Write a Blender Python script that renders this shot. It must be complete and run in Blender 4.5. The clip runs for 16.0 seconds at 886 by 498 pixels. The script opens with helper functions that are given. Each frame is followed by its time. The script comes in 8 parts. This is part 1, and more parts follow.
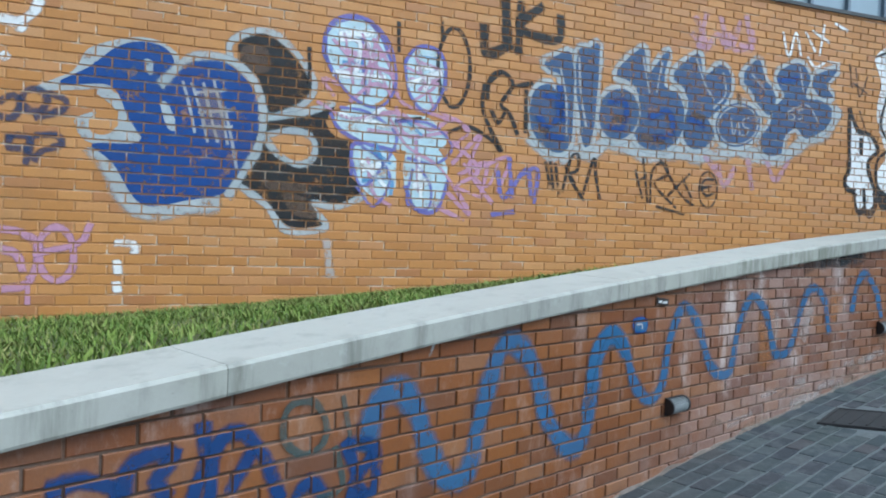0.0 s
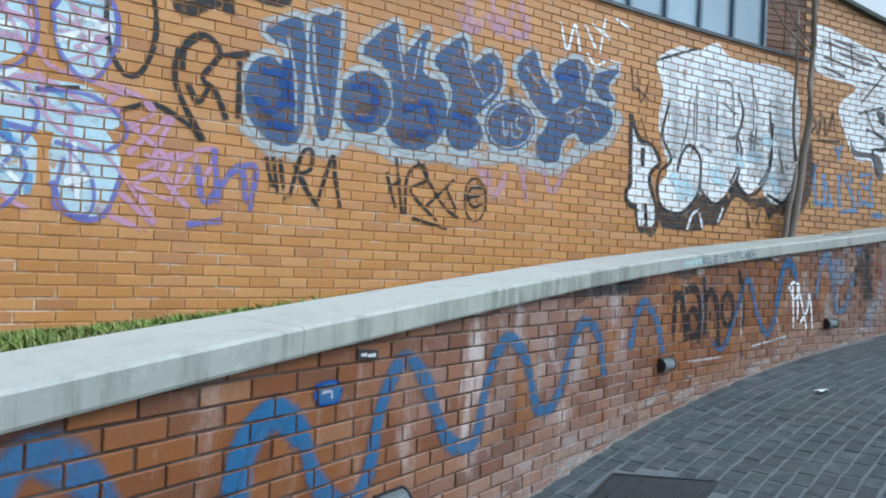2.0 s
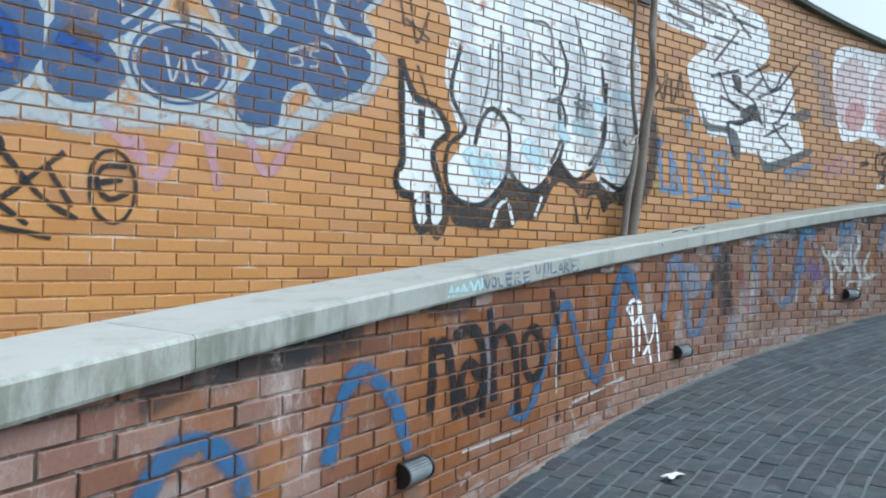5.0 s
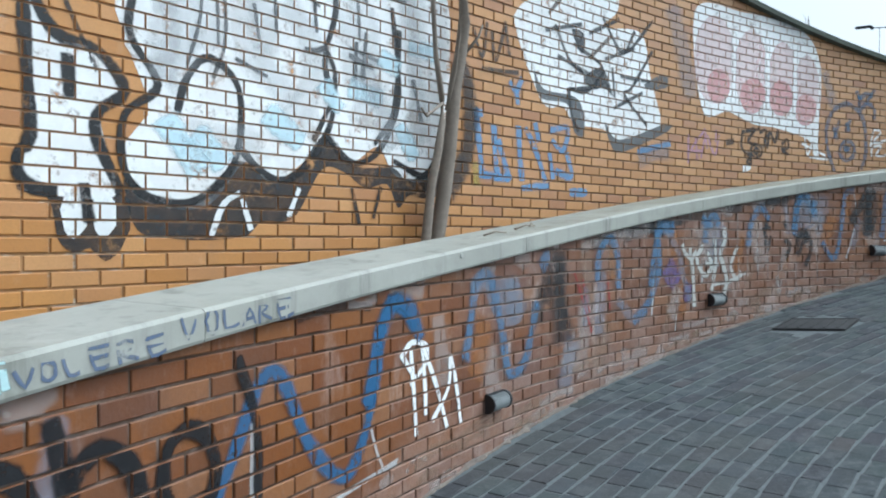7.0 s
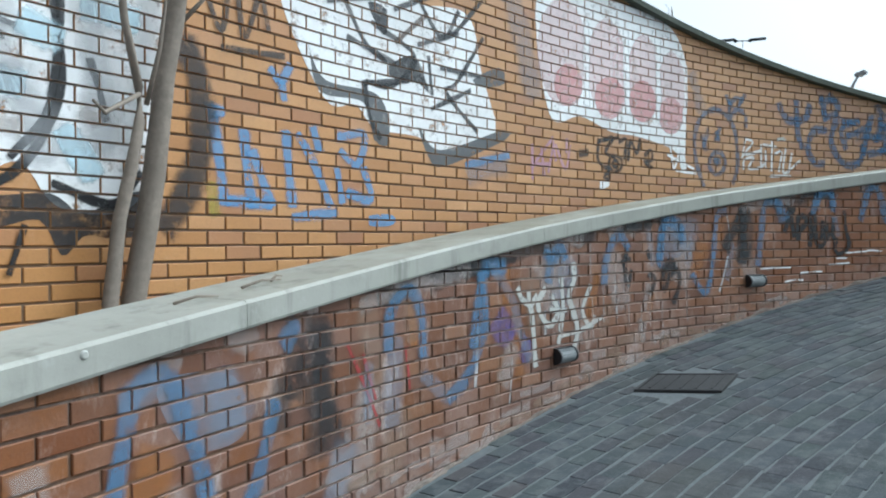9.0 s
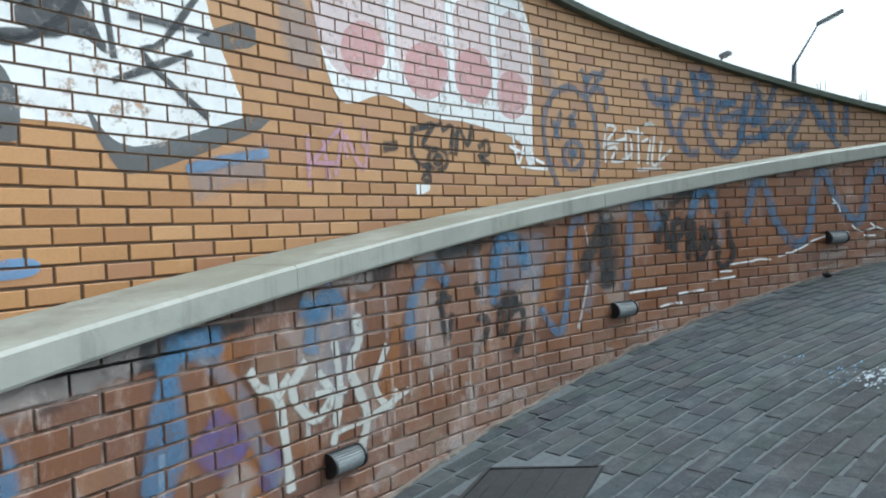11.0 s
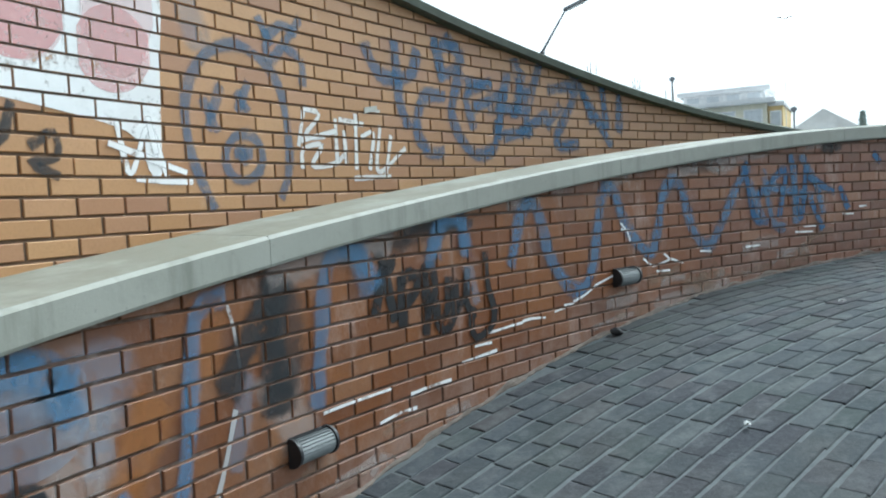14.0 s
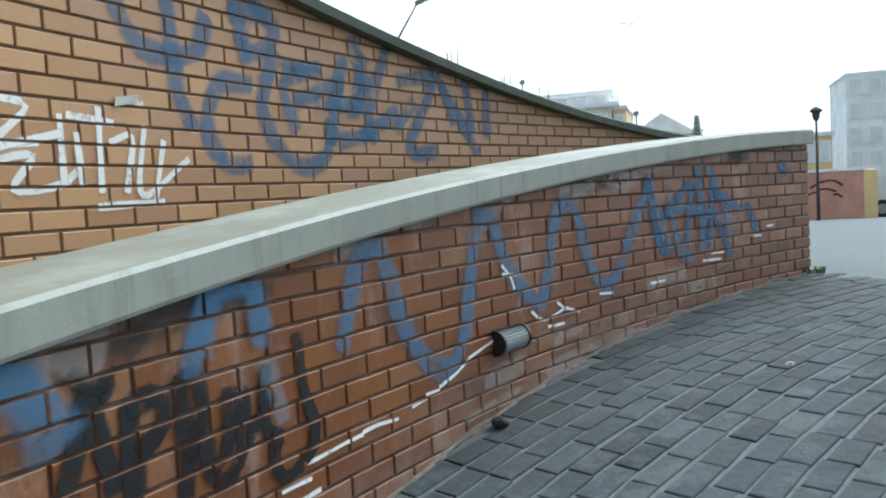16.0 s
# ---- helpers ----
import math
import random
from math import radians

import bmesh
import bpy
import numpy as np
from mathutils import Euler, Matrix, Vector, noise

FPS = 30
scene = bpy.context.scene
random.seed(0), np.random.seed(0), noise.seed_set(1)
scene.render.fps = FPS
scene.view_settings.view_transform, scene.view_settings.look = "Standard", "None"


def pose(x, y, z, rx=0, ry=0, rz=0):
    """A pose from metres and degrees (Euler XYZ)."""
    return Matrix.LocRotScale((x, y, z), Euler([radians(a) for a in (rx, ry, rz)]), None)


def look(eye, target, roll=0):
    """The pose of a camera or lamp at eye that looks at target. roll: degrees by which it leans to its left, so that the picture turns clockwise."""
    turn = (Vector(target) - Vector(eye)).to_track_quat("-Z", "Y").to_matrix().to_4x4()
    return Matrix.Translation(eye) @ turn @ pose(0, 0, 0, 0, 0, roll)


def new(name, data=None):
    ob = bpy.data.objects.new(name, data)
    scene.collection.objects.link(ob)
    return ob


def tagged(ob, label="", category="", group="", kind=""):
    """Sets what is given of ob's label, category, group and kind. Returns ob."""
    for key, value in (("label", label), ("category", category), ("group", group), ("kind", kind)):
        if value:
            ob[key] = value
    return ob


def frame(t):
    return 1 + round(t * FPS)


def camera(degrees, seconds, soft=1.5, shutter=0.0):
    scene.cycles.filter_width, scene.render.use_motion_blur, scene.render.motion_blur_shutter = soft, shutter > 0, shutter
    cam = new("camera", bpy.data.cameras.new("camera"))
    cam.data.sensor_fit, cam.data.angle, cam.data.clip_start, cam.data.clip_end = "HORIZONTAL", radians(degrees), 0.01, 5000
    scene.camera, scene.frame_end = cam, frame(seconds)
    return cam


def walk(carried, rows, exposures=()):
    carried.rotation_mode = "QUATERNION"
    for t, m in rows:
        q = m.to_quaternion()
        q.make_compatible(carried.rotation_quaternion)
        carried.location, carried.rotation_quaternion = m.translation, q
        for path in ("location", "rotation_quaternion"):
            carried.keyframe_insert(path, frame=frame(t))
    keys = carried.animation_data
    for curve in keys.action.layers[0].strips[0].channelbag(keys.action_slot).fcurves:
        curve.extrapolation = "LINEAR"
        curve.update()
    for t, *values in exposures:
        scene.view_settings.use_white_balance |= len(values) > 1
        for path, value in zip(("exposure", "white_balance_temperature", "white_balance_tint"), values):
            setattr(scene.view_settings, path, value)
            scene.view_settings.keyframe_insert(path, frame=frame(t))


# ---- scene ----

cam = camera(58.5, 16.0, soft=2.0)
PATH = [
    (0.0, (0.745, 0.088, 1.438), (0.633, 2.084, 1.393), 2.09),
    (0.5, (0.947, 0.544, 1.437), (0.967, 2.543, 1.406), 2.29),
    (1.0, (1.135, 0.959, 1.441), (1.280, 2.954, 1.425), 2.50),
    (1.5, (1.296, 1.289, 1.458), (1.558, 3.272, 1.455), 2.68),
    (2.0, (1.473, 1.594, 1.482), (1.826, 3.563, 1.494), 2.68),
    (2.5, (1.650, 1.888, 1.518), (2.074, 3.843, 1.542), 2.56),
    (3.0, (1.886, 2.131, 1.582), (2.338, 4.080, 1.603), 2.40),
    (3.5, (2.108, 2.472, 1.594), (2.602, 4.410, 1.625), 2.15),
    (6.0, (3.782, 4.553, 1.748), (4.588, 6.384, 1.725), 0.86),
    (6.5, (4.123, 4.847, 1.794), (4.996, 6.646, 1.766), 0.49),
    (7.0, (4.473, 5.100, 1.847), (5.408, 6.868, 1.812), 0.31),
    (7.5, (4.820, 5.354, 1.905), (5.822, 7.085, 1.866), 0.25),
    (8.0, (5.159, 5.611, 1.950), (6.227, 7.302, 1.919), 0.08),
    (8.5, (5.492, 5.864, 1.997), (6.618, 7.517, 1.977), -0.16),
    (11.0, (7.448, 7.091, 2.237), (8.847, 8.520, 2.199), -2.60),
    (11.5, (7.774, 7.339, 2.305), (9.267, 8.668, 2.239), -2.93),
    (12.0, (8.118, 7.545, 2.352), (9.687, 8.782, 2.264), -3.05),
    (12.5, (8.479, 7.743, 2.400), (10.116, 8.887, 2.295), -3.02),
    (13.0, (8.832, 7.882, 2.422), (10.520, 8.950, 2.316), -3.10),
    (13.5, (9.168, 8.000, 2.481), (10.894, 9.003, 2.363), -2.85),
    (14.0, (9.516, 8.117, 2.523), (11.273, 9.065, 2.409), -2.76),
    (14.5, (9.858, 8.237, 2.565), (11.642, 9.136, 2.455), -2.73),
    (15.0, (10.142, 8.349, 2.600), (11.960, 9.175, 2.494), -2.82),
    (15.5, (10.464, 8.474, 2.629), (12.321, 9.208, 2.515), -3.01),
    (16.0, (10.797, 8.577, 2.647), (12.695, 9.192, 2.517), -3.22),
]
EXPOSURES = [(0.0, -1.15, 5260, 0), (3.5, -1.03, 5270, 0), (6.0, -0.95, 5450, 0), (11.0, -0.82, 5640, -2), (14.0, -0.62, 5660, -3), (16.0, -0.58, 5630, -2)]
walk(cam, [(t, look(eye, target, roll)) for t, eye, target, roll in PATH], EXPOSURES)

# ---- light: a bright hazy sky with a veiled sun ----
SUN_EL, SUN_AZ = 52.0, 112.0
world = bpy.data.worlds.new("hazy_sky")
scene.world = world
world.use_nodes = True
wn = world.node_tree
sky = wn.nodes.new("ShaderNodeTexSky")
sky.sky_type = "NISHITA"
sky.sun_disc = False
sky.sun_elevation, sky.sun_rotation = radians(SUN_EL), radians(SUN_AZ)
sky.air_density, sky.dust_density, sky.ozone_density, sky.altitude = 0.7, 6.0, 1.0, 100.0
wn.nodes["Background"].inputs["Strength"].default_value = 0.15
veil = wn.nodes.new("ShaderNodeHueSaturation")
veil.inputs["Saturation"].default_value = 0.1
veil.inputs["Value"].default_value = 3.2
wn.links.new(sky.outputs["Color"], veil.inputs["Color"])
wn.links.new(veil.outputs["Color"], wn.nodes["Background"].inputs["Color"])
sun_data = bpy.data.lights.new("sun", "SUN")
sun_data.energy, sun_data.angle, sun_data.color = 0.6, radians(40), (1.0, 0.96, 0.9)
sun = new("sun", sun_data)
az = radians(SUN_AZ)
sun.matrix_world = look((math.sin(az) * 40 * math.cos(radians(SUN_EL)), math.cos(az) * 40 * math.cos(radians(SUN_EL)), 40 * math.sin(radians(SUN_EL))), (0, 0, 0))


# ---- materials ----
class Nodes:
    """Short hand for building one node material."""

    def __init__(self, name, rough=0.85, metal=0.0):
        self.mat = bpy.data.materials.new(name)
        self.mat.use_nodes = True
        self.t = self.mat.node_tree
        self.b = self.t.nodes["Principled BSDF"]
        self.b.inputs["Roughness"].default_value = rough
        self.b.inputs["Metallic"].default_value = metal

    def node(self, kind, **sets):
        n = self.t.nodes.new(kind)
        for k, v in sets.items():
            n.inputs[k.replace("_", " ")].default_value = v
        return n

    def link(self, a, b):
        self.t.links.new(a, b)

    def pos(self):
        return self.t.nodes.new("ShaderNodeNewGeometry").outputs["Position"]

    def noise(self, scale, detail=4.0, rough=0.55, vec=None, stretch=None):
        n = self.node("ShaderNodeTexNoise", Scale=scale, Detail=detail, Roughness=rough)
        v = vec or self.pos()
        if stretch:
            mp = self.t.nodes.new("ShaderNodeMapping")
            mp.inputs["Scale"].default_value = stretch
            self.link(v, mp.inputs["Vector"])
            v = mp.outputs["Vector"]
        self.link(v, n.inputs["Vector"])
        return n.outputs["Fac"]

    def ramp(self, fac, stops):
        r = self.t.nodes.new("ShaderNodeValToRGB")
        e = r.color_ramp.elements
        while len(e) < len(stops):
            e.new(0.5)
        for el, (p, c) in zip(e, stops):
            el.position, el.color = p, (*c, 1) if len(c) == 3 else c
        self.link(fac, r.inputs["Fac"])
        return r.outputs["Color"]

    def mask(self, fac, lo, hi):
        r = self.t.nodes.new("ShaderNodeMapRange")
        r.inputs["From Min"].default_value, r.inputs["From Max"].default_value = lo, hi
        r.interpolation_type = "SMOOTHSTEP"
        self.link(fac, r.inputs["Value"])
        return r.outputs["Result"]

    def mix(self, fac, a, b, how="MIX"):
        n = self.t.nodes.new("ShaderNodeMix")
        n.data_type, n.blend_type = "RGBA", how
        for sock, v in ((n.inputs[0], fac), (n.inputs[6], a), (n.inputs[7], b)):
            if hasattr(v, "is_output"):
                self.link(v, sock)
            elif isinstance(v, tuple):
                sock.default_value = (*v, 1)
            else:
                sock.default_value = v
        return n.outputs[2]

    def math(self, op, a, b=None):
        n = self.t.nodes.new("ShaderNodeMath")
        n.operation = op
        for sock, v in zip(n.inputs, (a, b)):
            if v is None:
                continue
            if hasattr(v, "is_output"):
                self.link(v, sock)
            else:
                sock.default_value = v
        return n.outputs[0]

    def piece_random(self):
        g = self.t.nodes.new("ShaderNodeNewGeometry").outputs["Random Per Island"]
        o = self.t.nodes.new("ShaderNodeObjectInfo").outputs["Random"]
        return self.math("FRACT", self.math("ADD", g, o))

    def bump(self, height, strength=0.3, dist=0.01):
        n = self.t.nodes.new("ShaderNodeBump")
        n.inputs["Strength"].default_value, n.inputs["Distance"].default_value = strength, dist
        self.link(height, n.inputs["Height"])
        self.link(n.outputs["Normal"], self.b.inputs["Normal"])

    def colour(self, c):
        if hasattr(c, "is_output"):
            self.link(c, self.b.inputs["Base Color"])
        else:
            self.b.inputs["Base Color"].default_value = (*c, 1)
        return self

    def axis(self, which):
        s = self.t.nodes.new("ShaderNodeSeparateXYZ")
        self.link(self.pos(), s.inputs[0])
        return s.outputs[which]


def plain(name, c, rough=0.7, metal=0.0, grain=20.0, amount=0.25, bump=0.15):
    n = Nodes(name, rough, metal)
    f = n.noise(grain, 5)
    g = n.noise(grain * 0.13, 3)
    dark = tuple(v * (1 - amount) for v in c)
    light = tuple(min(1, v * (1 + amount)) for v in c)
    col = n.mix(f, dark, light)
    col = n.mix(n.mask(g, 0.35, 0.75), col, tuple(v * 0.8 for v in c))
    n.colour(col)
    if bump:
        n.bump(f, bump, 0.004)
    return n.mat


def brick_upper():
    n = Nodes("orange_brick", 0.52)
    r = n.piece_random()
    col = n.ramp(r, [(0.0, (0.44, 0.19, 0.045)), (0.3, (0.50, 0.225, 0.055)), (0.6, (0.55, 0.26, 0.075)), (0.85, (0.52, 0.25, 0.09)), (1.0, (0.40, 0.17, 0.055))])
    # the farther stretch of the wall shifts to a paler, pinker buff
    fade = n.mask(n.axis(0), 3.0, 11.5)
    pale = n.ramp(r, [(0.0, (0.36, 0.19, 0.085)), (0.35, (0.44, 0.245, 0.11)), (0.7, (0.48, 0.275, 0.13)), (1.0, (0.34, 0.175, 0.10))])
    col = n.mix(n.math("MULTIPLY", fade, 0.85), col, pale)
    old = n.mask(n.axis(0), 11.5, 17.0)
    col = n.mix(n.math("MULTIPLY", old, 0.75), col, n.ramp(r, [(0.0, (0.24, 0.135, 0.085)), (0.5, (0.30, 0.175, 0.11)), (1.0, (0.26, 0.15, 0.10))]))
    odd = n.math("FRACT", n.math("MULTIPLY", r, 23.7))
    col = n.mix(n.math("MULTIPLY", n.mask(odd, 0.86, 0.94), 0.22), col, (0.30, 0.125, 0.05))
    col = n.mix(n.math("MULTIPLY", n.mask(odd, 0.14, 0.06), 0.22), col, (0.60, 0.36, 0.17))
    streak = n.mask(n.noise(2.2, 6, 0.6, stretch=(1.0, 1.0, 0.35)), 0.5, 0.72)
    col = n.mix(n.math("MULTIPLY", streak, 0.28), col, (0.30, 0.17, 0.09))
    chalk = n.mask(n.noise(5.5, 7, 0.7, stretch=(1, 1, 0.6)), 0.6, 0.78)
    col = n.mix(n.math("MULTIPLY", chalk, 0.35), col, (0.62, 0.45, 0.30))
    grain = n.noise(85.0, 4, 0.7)
    col = n.mix(n.math("MULTIPLY", n.mask(grain, 0.42, 0.7), 0.22), col, (0.26, 0.12, 0.05))
    n.colour(col)
    n.bump(grain, 0.35, 0.003)
    return n.mat


def brick_lower():
    n = Nodes("weathered_red_brick", 0.5)
    n.b.inputs["Specular IOR Level"].default_value = 0.5
    r = n.piece_random()
    warm = n.ramp(r, [(0.0, (0.165, 0.050, 0.010)), (0.3, (0.205, 0.067, 0.012)), (0.7, (0.235, 0.082, 0.015)), (1.0, (0.17, 0.055, 0.012))])
    washed = n.ramp(r, [(0.0, (0.17, 0.09, 0.072)), (0.4, (0.24, 0.145, 0.118)), (0.7, (0.32, 0.22, 0.19)), (1.0, (0.20, 0.088, 0.055))])
    where = n.noise(0.55, 4, 0.6)
    x = n.axis(0)
    # scrubbed, pinkish stretches between the deep orange ones
    zone1 = n.math("MULTIPLY", n.mask(x, 1.5, 2.6), n.mask(x, 4.2, 3.4))
    zone2 = n.math("MULTIPLY", n.mask(x, 5.6, 6.8), n.mask(x, 11.4, 9.8))
    wash = n.math("ADD", n.math("MAXIMUM", zone1, n.math("MULTIPLY", zone2, 0.6)), n.math("MULTIPLY", n.mask(where, 0.5, 0.68), 0.45))
    wash = n.math("MULTIPLY", wash, n.mask(n.noise(3.0, 6, 0.65), 0.28, 0.55))
    other = n.math("FRACT", n.math("MULTIPLY", r, 7.31))
    wash = n.math("MULTIPLY", wash, n.math("ADD", 0.35, n.math("MULTIPLY", n.mask(other, 0.1, 0.75), 0.65)))
    col = n.mix(n.math("MINIMUM", wash, 0.85), warm, washed)
    col = n.mix(n.math("MULTIPLY", n.math("MULTIPLY", n.mask(x, 5.5, 8.0), n.mask(x, 12.5, 10.5)), 0.35), col, (0.125, 0.06, 0.034))
    far = n.mask(x, 12.8, 16.2)
    col = n.mix(n.math("MULTIPLY", far, 0.75), col, n.ramp(r, [(0.0, (0.17, 0.07, 0.045)), (0.5, (0.23, 0.10, 0.065)), (1.0, (0.19, 0.09, 0.07))]))
    odd = n.math("FRACT", n.math("MULTIPLY", r, 23.7))
    col = n.mix(n.math("MULTIPLY", n.mask(odd, 0.82, 0.9), 0.5), col, (0.10, 0.042, 0.024))
    col = n.mix(n.math("MULTIPLY", n.mask(odd, 0.16, 0.08), 0.4), col, (0.33, 0.17, 0.085))
    lime = n.mask(n.noise(4.5, 8, 0.72, stretch=(1, 1, 0.4)), 0.53, 0.68)
    lime = n.math("MULTIPLY", lime, n.math("ADD", 0.3, n.math("MINIMUM", wash, 0.7)))
    col = n.mix(n.math("MULTIPLY", lime, 0.85), col, (0.58, 0.49, 0.45))
    rise = n.math("SUBTRACT", n.axis(2), n.math("ADD", -0.06, n.math("MULTIPLY", x, n.math("ADD", 0.1, n.math("MULTIPLY", x, 0.0022)))))
    rise = n.math("ADD", rise, n.math("MULTIPLY", n.math("SUBTRACT", n.noise(2.1, 6, 0.7), 0.5), 0.9))
    damp = n.math("MULTIPLY", n.mask(rise, 0.42, 0.02), n.math("MULTIPLY", n.mask(x, 1.0, 2.4), n.mask(x, 16.5, 13.5)))
    damp = n.math("MULTIPLY", damp, n.math("ADD", 0.35, n.math("MULTIPLY", n.mask(n.noise(9.0, 7, 0.75), 0.36, 0.6), 0.65)))
    col = n.mix(n.math("MULTIPLY", damp, 0.72), col, n.ramp(r, [(0.0, (0.25, 0.165, 0.135)), (0.5, (0.34, 0.245, 0.21)), (1.0, (0.29, 0.175, 0.13))]))
    fine = n.mask(n.noise(13.0, 8, 0.78, stretch=(1, 1, 0.55)), 0.55, 0.7)
    col = n.mix(n.math("MULTIPLY", fine, n.math("ADD", 0.2, n.math("MULTIPLY", n.math("MINIMUM", wash, 0.8), 0.5))), col, (0.47, 0.39, 0.35))
    soot = n.mask(n.noise(1.7, 6, 0.65), 0.5, 0.72)
    col = n.mix(n.math("MULTIPLY", soot, 0.5), col, (0.11, 0.06, 0.045))
    grain = n.noise(70.0, 5, 0.7)
    col = n.mix(n.math("MULTIPLY", n.mask(grain, 0.4, 0.7), 0.3), col, (0.13, 0.06, 0.035))
    n.colour(col)
    n.bump(grain, 0.5, 0.004)
    return n.mat


def mortar(name, a, b, xa=None, xb=None):
    n = Nodes(name, 0.95)
    f = n.noise(30, 5)
    if xa is None:
        col = n.mix(f, a, b)
    else:
        k = n.math("MULTIPLY", n.mask(n.axis(0), xa, xb), 1.0)
        k = n.math("MINIMUM", n.math("ADD", k, n.math("MULTIPLY", n.mask(n.noise(1.3, 5), 0.45, 0.65), 0.35)), 1.0)
        col = n.mix(k, a, b)
        col = n.mix(n.math("MULTIPLY", n.mask(f, 0.4, 0.7), 0.3), col, (0.12, 0.10, 0.08))
    n.colour(col)
    n.bump(f, 0.4, 0.004)
    return n.mat


def coping_mat():
    n = Nodes("pale_stone_coping", 0.6)
    a = n.noise(1.4, 6, 0.6)
    col = n.ramp(a, [(0.25, (0.29, 0.285, 0.25)), (0.5, (0.39, 0.385, 0.34)), (0.8, (0.32, 0.315, 0.265))])
    col = n.mix(n.math("MULTIPLY", n.piece_random(), 0.2), col, (0.24, 0.25, 0.245))
    run = n.mask(n.noise(7.0, 6, 0.65, stretch=(1, 1, 0.12)), 0.5, 0.72)
    col = n.mix(n.math("MULTIPLY", run, 0.75), col, (0.12, 0.122, 0.10))
    blot = n.mask(n.noise(3.1, 7, 0.72), 0.5, 0.68)
    col = n.mix(n.math("MULTIPLY", blot, 0.4), col, (0.20, 0.20, 0.175))
    chalky = n.mask(n.noise(11.0, 6, 0.7), 0.56, 0.7)
    col = n.mix(n.math("MULTIPLY", chalky, 0.35), col, (0.46, 0.46, 0.44))
    far = n.mask(n.axis(0), 5.0, 12.0)
    col = n.mix(n.math("MULTIPLY", far, 0.4), col, (0.225, 0.24, 0.20))
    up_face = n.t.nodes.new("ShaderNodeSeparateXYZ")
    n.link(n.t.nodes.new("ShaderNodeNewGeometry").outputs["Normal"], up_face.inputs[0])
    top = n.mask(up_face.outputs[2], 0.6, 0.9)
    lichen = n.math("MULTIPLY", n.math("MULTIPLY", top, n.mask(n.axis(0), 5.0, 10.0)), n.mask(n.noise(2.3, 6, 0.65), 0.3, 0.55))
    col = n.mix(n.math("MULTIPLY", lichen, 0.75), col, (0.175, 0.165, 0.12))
    # sky light painted in: upper faces whitened over the first metres
    lit_top = n.math("MULTIPLY", top, n.mask(n.axis(0), 5.0, 2.5))
    col = n.mix(n.math("MULTIPLY", lit_top, 0.45), col, (0.60, 0.60, 0.565))
    moss = n.math("MULTIPLY", n.math("MULTIPLY", n.mask(n.axis(0), 1.6, 2.4), n.mask(n.axis(0), 4.4, 3.2)), n.mask(n.noise(5.0, 7, 0.7, stretch=(1, 1, 0.3)), 0.42, 0.6))
    col = n.mix(n.math("MULTIPLY", n.math("MULTIPLY", moss, n.math("SUBTRACT", 1.0, top)), 0.7), col, (0.13, 0.135, 0.095))
    spots = n.mask(n.noise(38.0, 4, 0.7), 0.62, 0.75)
    col = n.mix(n.math("MULTIPLY", spots, 0.5), col, (0.16, 0.16, 0.15))
    n.colour(col)
    n.bump(n.noise(60, 5, 0.7), 0.3, 0.003)
    return n.mat


def paving_mat():
    n = Nodes("grey_stone_setts", 0.92)
    n.b.inputs["Specular IOR Level"].default_value = 0.25
    r = n.piece_random()
    col = n.ramp(r, [(0.0, (0.042, 0.047, 0.056)), (0.2, (0.060, 0.060, 0.070)), (0.4, (0.052, 0.064, 0.070)), (0.6, (0.066, 0.075, 0.086)), (0.78, (0.058, 0.072, 0.072)), (0.92, (0.080, 0.091, 0.098)), (1.0, (0.074, 0.068, 0.072))])
    dirt = n.mask(n.noise(1.1, 6, 0.6), 0.45, 0.7)
    col = n.mix(n.math("MULTIPLY", dirt, 0.45), col, (0.042, 0.045, 0.045))
    worn = n.mask(n.noise(6.5, 6, 0.7), 0.46, 0.66)
    col = n.mix(n.math("MULTIPLY", worn, 0.5), col, (0.13, 0.142, 0.145))
    col = n.mix(n.math("MULTIPLY", n.mask(n.noise(0.8, 5, 0.6), 0.48, 0.66), 0.5), col, (0.066, 0.064, 0.062))
    grain = n.noise(60, 5, 0.7)
    col = n.mix(n.math("MULTIPLY", n.mask(grain, 0.45, 0.75), 0.3), col, (0.12, 0.122, 0.125))
    n.colour(col)
    n.bump(n.math("ADD", n.math("MULTIPLY", grain, 0.4), n.noise(14, 4, 0.6)), 0.6, 0.012)
    return n.mat


def mortar_tall():
    """Pointing that nearly matches the brick at the start, with pale flecks, and is dark further up the ramp."""
    n = Nodes("wall_mortar", 0.95)
    f = n.noise(30, 5)
    k = n.mask(n.axis(0), 2.6, 7.2)
    near = n.mix(n.mask(n.noise(2.6, 6, 0.7, stretch=(1, 1, 3.0)), 0.52, 0.62), (0.58, 0.32, 0.14), (0.76, 0.66, 0.54))
    dark = n.mix(n.mask(n.noise(1.3, 5), 0.4, 0.65), (0.12, 0.075, 0.045), (0.17, 0.11, 0.07))
    col = n.mix(k, near, dark)
    n.colour(n.mix(n.math("MULTIPLY", n.mask(f, 0.4, 0.7), 0.3), col, (0.11, 0.085, 0.06)))
    n.bump(f, 0.4, 0.004)
    return n.mat


